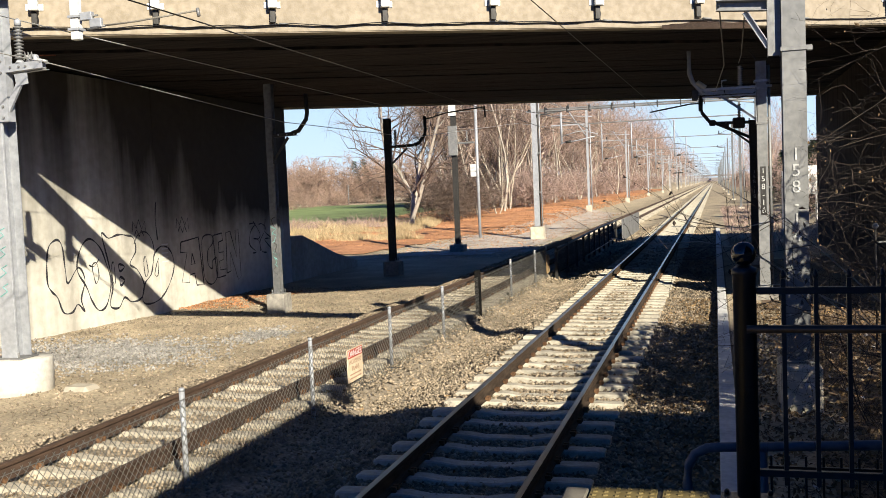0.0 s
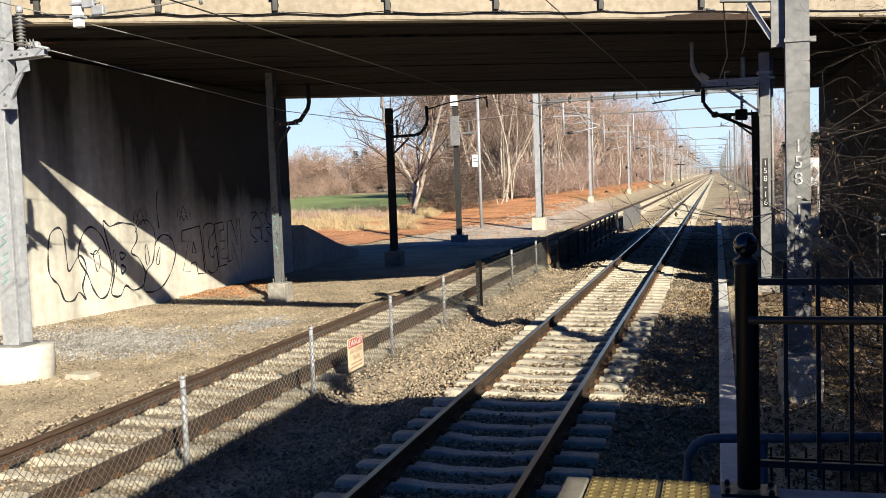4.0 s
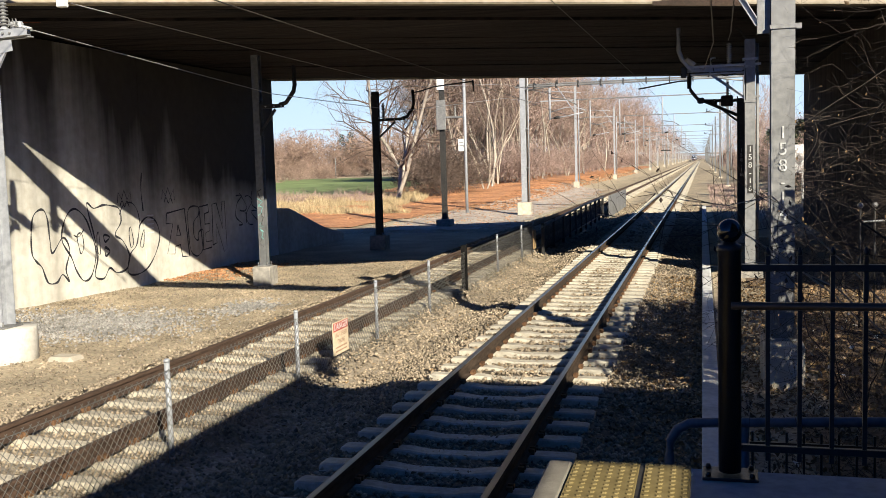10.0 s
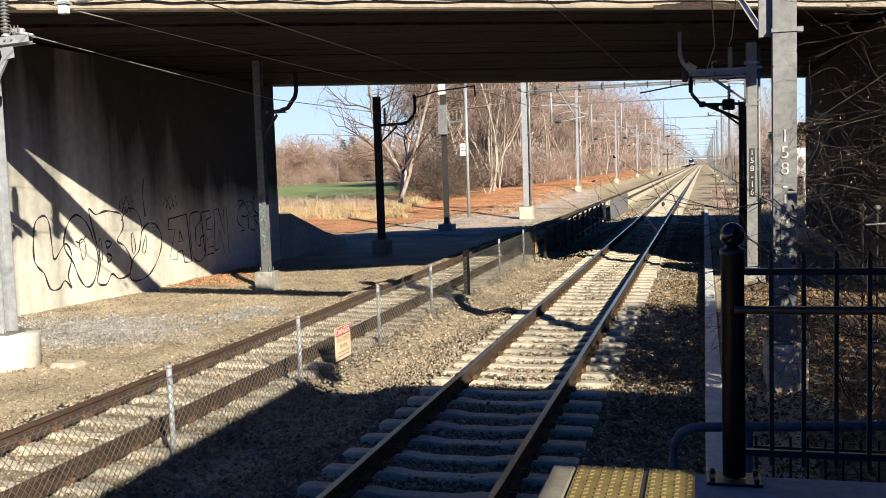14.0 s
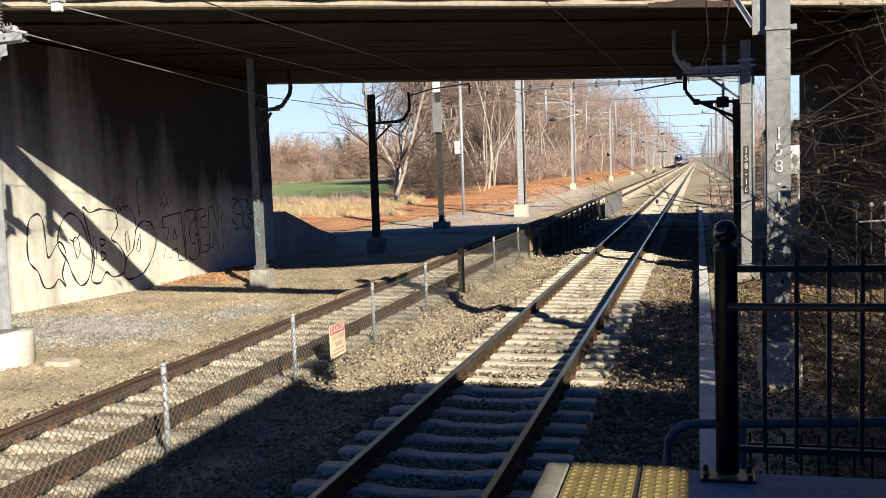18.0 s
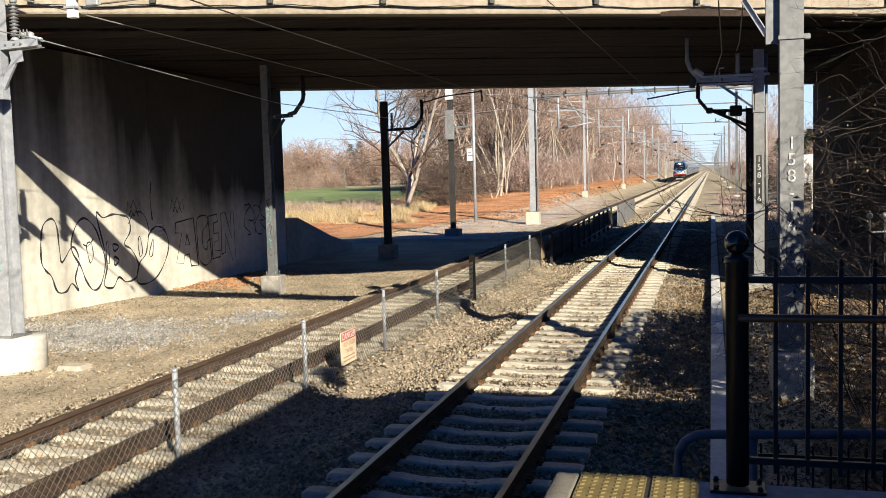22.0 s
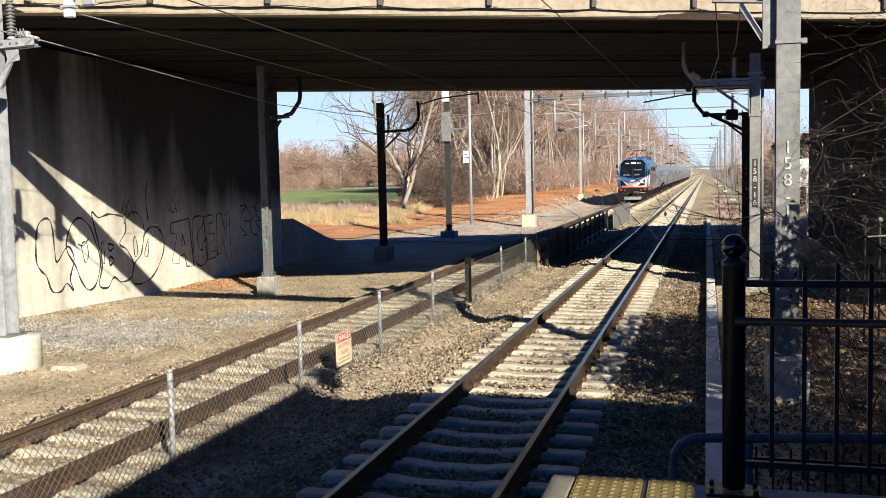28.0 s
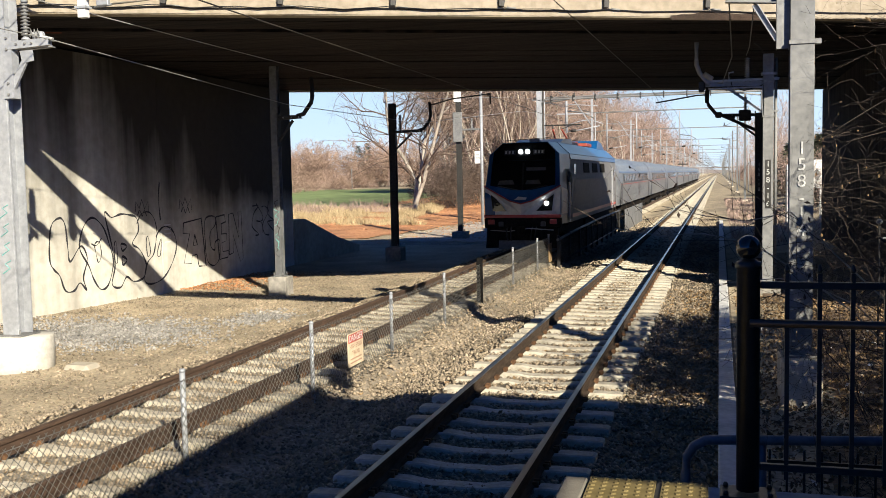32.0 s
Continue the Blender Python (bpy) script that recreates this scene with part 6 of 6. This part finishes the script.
make_woods()


def evergreen(x, y, h, seed):
    th = thing("evergreen_tree", "dark green conifer at the field's edge", "tree", (x, y, -0.6), "evergreens")
    rnd = random.Random(seed)
    part("trunk", tube([(0, 0, 0), (0, 0, h * 0.9)], 0.18, 6, 0.04), M_BARK, th)
    vs, fs = [], []
    for i in range(900):
        t = rnd.random() ** 0.8
        a = rnd.uniform(0, math.tau)
        rr = (1 - t) * h * 0.34 * math.sqrt(rnd.random()) + 0.1
        c = Vector((rr * math.cos(a), rr * math.sin(a), h * (0.12 + 0.88 * t) - rr * 0.25))
        d = Vector((math.cos(a), math.sin(a), rnd.uniform(-0.4, 0.2))).normalized() * rnd.uniform(0.3, 0.7)
        w = Vector((-math.sin(a), math.cos(a), rnd.uniform(-0.3, 0.3))) * rnd.uniform(0.12, 0.28)
        o = len(vs)
        vs += [tuple(c - w), tuple(c + w), tuple(c + d + w * 0.3), tuple(c + d - w * 0.3)]
        fs.append((o, o + 1, o + 2, o + 3))
    raw("crown", vs, fs, M_PINE, th)


M_PINE = material("pine_green", ((0.0198, 0.036, 0.0165), (0.046, 0.066, 0.026)), 2, 0.9, island=0.4)
for k, (x, y, h) in enumerate(((-86, 232, 12.5), (-90, 236, 12), (-82, 238, 11), (6.6, 78, 5.5), (8.2, 88, 6.5), (9.5, 97, 6), (7.4, 112, 6.5), (6.4, 128, 5), (11, 104, 5))):
    evergreen(x, y, h, k)


# ---- ground cover
def patch(name, x0, x1, y0, y1, step, mat, lift, label, category, ragged=0.8, inside=None):
    xs, ys = np.arange(x0, x1 + step, step), np.arange(y0, y1 + step, step)
    verts = [(x, y, ground_z(x, y) + lift) for y in ys for x in xs]
    n, faces = len(xs), []
    for j in range(len(ys) - 1):
        for i in range(n - 1):
            x, y = xs[i], ys[j]
            e = min(x - x0, x1 - x, y - y0, y1 - y)
            if e < 3 * ragged and noise.noise((x * 0.5, y * 0.35, 3)) * 1.5 * ragged > e - ragged:
                continue
            if inside and not inside(x, y):
                continue
            faces.append((j * n + i, j * n + i + 1, (j + 1) * n + i + 1, (j + 1) * n + i))
    return tagged(raw(name, verts, faces, mat, smooth=True), label, category, kind="structure")


M_GRAVEL = material("pale_gravel", ((0.24, 0.205, 0.172), (0.45, 0.40, 0.345)), 9, 0.95, bump=0.8, bump_scale=12, big=0.4, big_scale=1.1)
M_LEAFBED = material("leaf_bed", ((0.30, 0.12, 0.048), (0.50, 0.25, 0.115)), 5, 0.95, bump=0.6, bump_scale=14, big=0.5, big_scale=0.35)
M_LITTERBED = material("brown_leaf_bed", ((0.079, 0.050, 0.030), (0.172, 0.119, 0.073)), 9, 0.95, bump=0.9, bump_scale=25, big=0.3)
patch("ground_field", -230, -27, 84, 190, 3, M_GRASS, 0.05, "short green grass field", "field", 2.0)
patch("ground_leaves", -34, -14.2, 49, 300, 0.6, M_LEAFBED, 0.05, "bank covered in orange fallen leaves", "leaf litter", 1.2,
      lambda x, y: x < -13.5 - 0.06 * max(0, 95 - y) * 2.2)
patch("ground_path", -18, -9.3, 47, 112, 0.4, M_GRAVEL, 0.03, "pale gravel service track beside the rails", "path", 1.0)
patch("ground_brush", 0.6, 7.5, 5.4, 40, 0.5, M_LITTERBED, 0.02, "brown leaf litter under the brush", "leaf litter", 0.5)


def grass(name, n, region, h, mat, label, seed):
    rnd = random.Random(seed)
    vs, fs = [], []
    for i in range(n):
        x, y = region(rnd)
        z = ground_z(x, y)
        k = h * rnd.uniform(0.3, 1.1) * (0.75 + 0.9 * noise.noise((x * 0.7, y * 0.5, 2)))
        a = rnd.uniform(0, math.tau)
        lx, ly = rnd.gauss(0, 0.5) * k, rnd.gauss(0, 0.5) * k
        w = 0.014 + 0.014 * rnd.random()
        o = len(vs)
        vs += [(x - w * math.cos(a), y - w * math.sin(a), z - 0.02), (x + w * math.cos(a), y + w * math.sin(a), z - 0.02), (x + lx, y + ly, z + k)]
        fs.append((o, o + 1, o + 2))
    tagged(raw(name, vs, fs, mat), label, "grass", kind="stuff")


def straw_region(r):
    while True:
        y = 63 + 21 * r.random()
        x = -19.3 - 0.22 * (y - 63) - 24 * r.random()
        if noise.noise((x * 0.35, y * 0.25, 9)) > 0.25 * (r.random() - 0.6):
            return x, y


grass("dry_grass", 30000, straw_region, 0.72, M_STRAW, "tall straw-coloured dry grass by the field", 5)
grass("trackside_weeds", 5000, lambda r: (0.6 + 4.5 * r.random() ** 1.3, 44 + 70 * r.random()), 0.45, M_BRUSH, "low brown weeds beside the far tracks", 7)
grass("field_weeds", 7000, lambda r: (-26 - 20 * r.random(), 79 + 8 * r.random() ** 2), 1.0, M_BRUSH, "brown weeds at the field's edge", 6)


def leaves(name, n, region, size, mat, label, seed, flat=0.5):
    rnd = random.Random(seed)
    vs, fs = [], []
    for i in range(n):
        x, y = region(rnd)
        z = ground_z(x, y) + 0.03 + 0.02 * rnd.random()
        m = Euler((rnd.gauss(0, flat), rnd.gauss(0, flat), rnd.uniform(0, 6.28))).to_matrix()
        s = size * rnd.uniform(0.6, 1.3)
        o = len(vs)
        for p in ((-1, 0, 0), (-0.2, -0.55, 0.25), (1, 0, 0.05), (-0.2, 0.55, 0.25)):
            vs.append(tuple(Vector((x, y, z)) + m @ (Vector(p) * s)))
        fs += [(o, o + 1, o + 2), (o, o + 2, o + 3)]
    tagged(raw(name, vs, fs, mat), label, "leaves", kind="stuff")


leaves("fallen_leaves", 9000, lambda r: (-16 - 14 * r.random() ** 0.8, 58 + 60 * r.random()), 0.075, M_LITTER, "orange fallen leaves on the bank", 1)
leaves("fallen_leaves", 1700, lambda r: (-16.2 + 2.2 * r.random() ** 1.6, 26.6 + 5 * r.random()), 0.042, M_LITTER, "orange leaves drifted against the wall", 2)
leaves("fallen_leaves", 11000, lambda r: (0.35 + 4.4 * r.random(), 5.5 + 20 * r.random()), 0.042, M_LEAF, "curled brown leaves under the brush", 3, 0.7)
leaves("fallen_leaves", 1500, lambda r: (-9.0 + 8.5 * r.random(), 8 + 22 * r.random()), 0.04, M_LEAF, "stray dry leaves on the ballast", 4, 0.6)
leaves("fallen_leaves", 8000, lambda r: (-13.2 - 3.5 * r.random(), 66 + 150 * r.random() ** 1.3), 0.085, M_LITTER, "orange leaves scattered down to the service track", 9)
leaves("fallen_leaves", 2600, lambda r: (-1.25 + 1.25 * r.random() ** 0.7, 6.5 + 20 * r.random()), 0.042, M_LEAF, "dry brown leaves blown over the ballast shoulder", 10, 0.6)
leaves("fallen_leaves", 3000, lambda r: (-17.5 + 7.5 * r.random(), 50 + 60 * r.random()), 0.06, M_LITTER, "stray orange leaves on the gravel track", 12)
leaves("litter_paper", 60, lambda r: (0.6 + 3.5 * r.random(), 7 + 14 * r.random()), 0.07, M_WHITE, "scraps of pale litter under the brush", 8, 0.6)


def stones(name, n, region, size, mat, label, seed):
    rng = np.random.default_rng(seed)
    rnd = random.Random(seed)
    pts = np.array([region(rnd) for _ in range(n)])
    zs = np.array([max(ground_z(x - 0.17, y), ground_z(x + 0.17, y), ground_z(x, y)) if -9.3 < x < 0 and y < 45 else ground_z(x, y) for x, y in pts])
    s = size * rng.uniform(0.55, 1.35, n)
    base = np.array([(1, 0, 0), (-1, 0, 0), (0, 1, 0), (0, -1, 0), (0, 0, 0.8), (0, 0, -0.8)], dtype=np.float32)
    v = base[None] * s[:, None, None] * rng.uniform(0.6, 1.25, (n, 6, 1)) + rng.normal(0, 0.18, (n, 6, 3)) * s[:, None, None]
    a = rng.uniform(0, 6.28, n)
    c, sn = np.cos(a)[:, None], np.sin(a)[:, None]
    x, y = v[..., 0] * c - v[..., 1] * sn, v[..., 0] * sn + v[..., 1] * c
    v[..., 0], v[..., 1] = x + pts[:, :1], y + pts[:, 1:2]
    v[..., 2] += zs[:, None] + s[:, None] * 0.4
    f = np.array([(0, 2, 4), (2, 1, 4), (1, 3, 4), (3, 0, 4), (2, 0, 5), (1, 2, 5), (3, 1, 5), (0, 3, 5)])
    F = (f[None] + (np.arange(n) * 6)[:, None, None]).reshape(-1, 3)
    me = bpy.data.meshes.new(name)
    me.vertices.add(n * 6)
    me.vertices.foreach_set("co", v.astype(np.float32).ravel())
    me.loops.add(F.size)
    me.loops.foreach_set("vertex_index", F.ravel().astype(np.int32))
    me.polygons.add(len(F))
    me.polygons.foreach_set("loop_start", np.arange(0, F.size, 3, dtype=np.int32))
    me.update(calc_edges=True)
    me.materials.append(mat)
    tagged(new(name, me), label, "stones", kind="stuff")


stones("ballast", 84000, lambda r: (-9.3 + 9.3 * r.random(), 4.5 + 29 * r.random() ** 1.5), 0.028, M_STONE, "loose tan crushed-stone ballast", 1)
stones("ballast", 14000, lambda r: (-9.3 + 9.3 * r.random(), 33 + 40 * r.random()), 0.055, M_STONE, "crushed-stone ballast further along", 2)
stones("gravel", 15000, lambda r: (-16.2 + 7.2 * r.random(), 9 + 24 * r.random()), 0.028, M_STONE, "small tan gravel beside the wall", 3)
stones("gravel", 4600, lambda r: (r.gauss(-13.3, 1.15), r.gauss(18.7, 0.95)), 0.04, M_PALE_STONE, "patch of pale grey stones", 4)
stones("gravel", 700, lambda r: (r.gauss(-10.9, 0.35), r.gauss(21.6, 0.6)), 0.04, M_PALE_STONE, "small patch of pale grey stones", 5)
stones("gravel", 2500, lambda r: (0.3 + 5 * r.random(), 6 + 22 * r.random()), 0.03, M_STONE, "stones in the leaf litter", 6)
stones("gravel", 9000, lambda r: (-18.2 + 9 * r.random(), 46 + 45 * r.random()), 0.036, M_GRAVEL, "pale stones of the service track", 7)
flat_slab = part("concrete_slab", box((-11.62, 14.85, -0.62), (-11.02, 15.35, -0.41), 0.09), M_CONCRETE)
tagged(flat_slab, "flat pale concrete lump beside the footing", "concrete")


# ---- brush beside the platform
def make_brush():
    rnd = random.Random(8)
    # the tall last three stand out of view, added to cast twig shade
    spots = [(2.8, 11.2, 4.4, 3), (3.2, 13.6, 5.0, 3), (1.95, 13.2, 4.3, 3), (2.5, 12.0, 4.8, 3), (3.4, 17.6, 4.4, 3), (1.9, 9.3, 1.7, 4), (2.9, 9.8, 3.2, 3), (3.2, 20.0, 3.2, 4), (2.1, 12.4, 1.5, 5), (1.9, 16.5, 2.0, 4), (3.4, 9.4, 5.8, 5), (4.2, 11.2, 6.2, 5), (4.4, 8.0, 5.8, 5)]
    for i, (x, y, h, tr) in enumerate(spots):
        th = thing("shrub", "tangled leafless shrub with thin pale twigs", "shrub", (x, y, ground_z(x, y) - 0.05), "platform brush")
        segs = grow(100 + i, h, tr, 0.75, (8, 6, 4), 0.0034, 0.3, 0.3, 0.26, 2) if h > 5.5 else grow(100 + i, h, tr, 0.6, (7, 5, 4), 0.0036, 0.25, 0.35, 0.28, 2)
        segs = [s for s in segs if s[1].x + x > 0.95 or s[1].z < 1.7]
        v, f = skin([s for s in segs if s[4] <= 1], 5)
        tagged(raw("stem", v, f, M_SHRUB, th), kind="stuff")
        v, f = skin([s for s in segs if s[4] >= 2], 3, False, 0.5)
        tagged(raw("twig", v, f, M_SHRUB, th), kind="stuff")
        tips = [s for s in segs if s[4] == 3]
        vs, fs = [], []
        for k in range(260 if h > 5.5 else 150):
            s = rnd.choice(tips)
            m = Euler((rnd.uniform(0, 6), rnd.uniform(0, 6), rnd.uniform(0, 6))).to_matrix()
            o = len(vs)
            sz = rnd.uniform(0.012, 0.027)
            for p in ((-1, 0, 0), (0, -0.5, 0.2), (1, 0, 0), (0, 0.5, 0.2)):
                vs.append(tuple(s[1] + m @ (Vector(p) * sz)))
            fs += [(o, o + 1, o + 2), (o, o + 2, o + 3)]
        tagged(raw("leaf", vs, fs, M_LEAF, th), kind="stuff")
    # a long spray that reaches out over the tracks' edge
    th = thing("shrub", "long bare spray of twigs with a few withered leaves", "shrub", (2.6, 8.9, -0.3), "platform brush")
    stems, twigs, vs, fs = bmesh.new(), bmesh.new(), [], []
    for k, (reach, top, dy) in enumerate(((3.55, 2.62, 0.3), (3.1, 2.95, -0.2), (2.7, 2.35, 0.6))):
        pts = []
        for i in range(9):
            t = i / 8
            pts.append(Vector((-reach * t ** 0.9, dy * t + 0.1 * math.sin(k + 5 * t), top * math.sin(min(1, t * 1.25 + 0.05) * math.pi / 2) - 0.12 * t * k + 0.04 * rnd.gauss(0, 1))))
        add_tube(stems, pts, 0.010, 5, 0.003)
        for i in range(3, 9):
            for q in range(4):
                p = pts[i].lerp(pts[i - 1], rnd.random())
                d = Vector((rnd.uniform(-1.0, 0.15), rnd.uniform(-0.5, 0.5), rnd.uniform(-0.45, 0.9))).normalized()
                ln = rnd.uniform(0.25, 0.95)
                mid = p + d * ln * 0.5 + Vector((0, 0, rnd.uniform(-0.05, 0.05)))
                e = p + d * ln + Vector((rnd.uniform(-0.1, 0.1), 0, rnd.uniform(-0.1, 0.1)))
                add_tube(twigs, [p, mid, e], 0.0034, 3, 0.0014)
                for w in range(2):
                    b = mid.lerp(e, rnd.random())
                    e2 = b + Vector((rnd.uniform(-0.9, 0.3), rnd.uniform(-0.4, 0.4), rnd.uniform(-0.5, 0.6))) * 0.3
                    add_tube(twigs, [b, e2], 0.0022, 3, 0.0010)
                    if rnd.random() < 0.22:
                        o = len(vs)
                        m = Euler((rnd.uniform(0, 6), rnd.uniform(0, 6), rnd.uniform(0, 6))).to_matrix()
                        for c in ((-1, 0, 0), (0, -0.5, 0.3), (1, 0, 0), (0, 0.5, 0.3)):
                            vs.append(tuple(e2 + m @ (Vector(c) * rnd.uniform(0.02, 0.038))))
                        fs += [(o, o + 1, o + 2), (o, o + 2, o + 3)]
    part("stem", stems, M_BARK, th)
    part("twig", twigs, M_DARKTWIG, th)
    tagged(raw("leaf", vs, fs, M_DARKTWIG, th), kind="stuff")


def make_shade_bushes():
    """Unseen evergreen bushes right of the platform, added to throw broken shade."""
    rnd = random.Random(31)
    # all out of view; the later ones are crowns only, to shape the dapple
    for i, (x, y, h) in enumerate(((3.0, 6.8, 3.9), (6.6, 4.2, 4.6), (6.8, 9.8, 4.8), (7.0, 7.0, 4.6), (7.4, 12.6, 5.2), (4.4, 14.2, 4.3), (3.5, 10.2, 4.1), (4.1, 12.2, 4.5))):
        th = thing("hedge_bush", "unseen evergreen bush added for broken shade", "bush", (x, y, ground_z(x, y)), "station hedge")
        part("trunk", tube([(0, 0, -0.3), (0.1, 0, h * 0.6)], 0.09, 6, 0.03), M_BARK, th)
        vs, fs = [], []
        for k in range(4200 if i == 0 else 3000 if i < 5 else 2100):
            a, b = rnd.uniform(0, math.tau), rnd.uniform(-1, 1)
            r = rnd.random() ** 0.45
            lump = 1 + 0.25 * noise.noise((math.cos(a) * 2 + i, math.sin(a) * 2, b * 2))
            c = Vector((1.35 * r * lump * math.cos(a) * math.sqrt(1 - b * b), 1.55 * r * lump * math.sin(a) * math.sqrt(1 - b * b), h * 0.52 + h * 0.46 * r * lump * b if i < 5 else h * 0.8 + h * 0.22 * r * lump * b))
            m = Euler((rnd.uniform(0, 6), rnd.uniform(0, 6), rnd.uniform(0, 6))).to_matrix()
            s = rnd.uniform(0.05, 0.11)
            o = len(vs)
            for p in ((-1, 0, 0), (0, -0.5, 0.2), (1, 0, 0), (0, 0.5, 0.2)):
                vs.append(tuple(c + m @ (Vector(p) * s)))
            fs.append((o, o + 1, o + 2, o + 3))
        tagged(raw("foliage", vs, fs, M_PINE, th), kind="stuff")


M_SHRUB = material("shrub_twig", ((0.02, 0.0145, 0.011), (0.058, 0.042, 0.031)), 4, 0.85, obj=0.2)
M_DARKTWIG = material("dark_twig", ((0.026, 0.0185, 0.0132), (0.059, 0.040, 0.030)), 6, 0.9)
make_brush()
make_shade_bushes()


# ---- small things beyond the bridge
def far_things():
    th = thing("rail_sign", "white square sign with a grey diamond on a post", "sign", (5.3, 60, 0))
    part("post", box((0.30, 0.02, -0.4), (0.46, 0.14, 3.3), 0.01), M_WHITE, th)
    b = part("board", box((-0.2, -0.03, 1.8), (0.46, 0.0, 3.45), 0.01), M_WHITE, th)
    part("diamond", prism([(-0.15, 2.6), (0.13, 2.25), (0.41, 2.6), (0.13, 2.95)], -0.04, -0.031), M_DULL, b, "grey diamond")
    th = thing("equipment_cabinet", "tall white trackside cabinet", "cabinet", (3.9, 60, 0))
    part("body", box((-0.12, 0, -0.4), (0.25, 0.8, 3.2), 0.03), M_WHITE, th)
    part("door", box((-0.08, -0.012, 0.0), (0.21, -0.002, 2.9), 0.004), M_WHITE, th)
    th = thing("mile_sign", "small white plate on a thin lineside post", "sign", (-15.2, 61.6, 0))
    part("plate", box((-0.19, 0, 3.72), (0.19, 0.02, 4.52), 0.004), M_WHITE, th)
    for z in (4.05, 4.25):
        part("text_bar", box((-0.12, -0.006, z), (0.12, -0.002, z + 0.05)), M_DULL, th)
    part("post", tube([(0.28, 0.05, -0.3), (0.28, 0.05, 8.4)], 0.10, 8), M_GALV, th)
    part("clip", box((0.12, 0.0, 4.0), (0.34, 0.05, 4.1)), M_GALV, th)
    th = thing("far_overpass", "hazy distant overpass across the line", "bridge", (0, 1250, 0))
    part("deck", box((-60, 0, 6.5), (60, 12, 8.5), 0.1), M_HAZE, th)
    for x in (-14, 6):
        part("pier", box((x - 1, 1, -0.5), (x + 1, 11, 6.496)), M_HAZE, th)
    th = thing("signal_post", "dark lineside post with a crossarm", "signal", (-11.6, 330, 0.3))
    part("post", box((-0.12, -0.12, -0.6), (0.12, 0.12, 6.2), 0.02), M_DARK, th)
    part("crossarm", box((-1.6, -0.1, 5.0), (1.6, 0.1, 5.35), 0.02), M_DARK, th)
    th = thing("utility_post", "thin grey post at the field's edge", "post", (-74, 190, -0.6))
    part("post", tube([(0, 0, 0), (0, 0, 5.6)], 0.09, 6), M_DULL, th)
    f = thing("ball_post_fence", "pale fence with round-topped posts near the abutment", "fence", (2.78, 19.0, 0.52))
    for i in range(4):
        p = part("post", tube([(i * 0.28, i * 0.2, -0.9), (i * 0.28, i * 0.2, 1.35)], 0.018, 8), M_DARK, f)
        part("ball", lathe([(0.055 * math.sin(a), 1.40 - 0.055 * math.cos(a)) for a in [0.15 + k * (math.pi - 0.3) / 8 for k in range(9)]], 12, (i * 0.28, i * 0.2, 0)), M_DULL, p)
    part("rail", tube([(0, 0, 1.1), (0.84, 0.6, 1.1)], 0.02, 6), M_DULL, f)


far_things()



def motions():
    """The train brakes along the second track towards the platform."""
    walk(locomotive, [(t, pose(TRACKS[1], y - 0.55, 0)) for t, y in TRAIN_ROWS])
    for i, c in enumerate(coaches):
        walk(c, [(t, pose(TRACKS[1], y + 20.2 + i * 26.2, 0)) for t, y in TRAIN_ROWS])


motions()
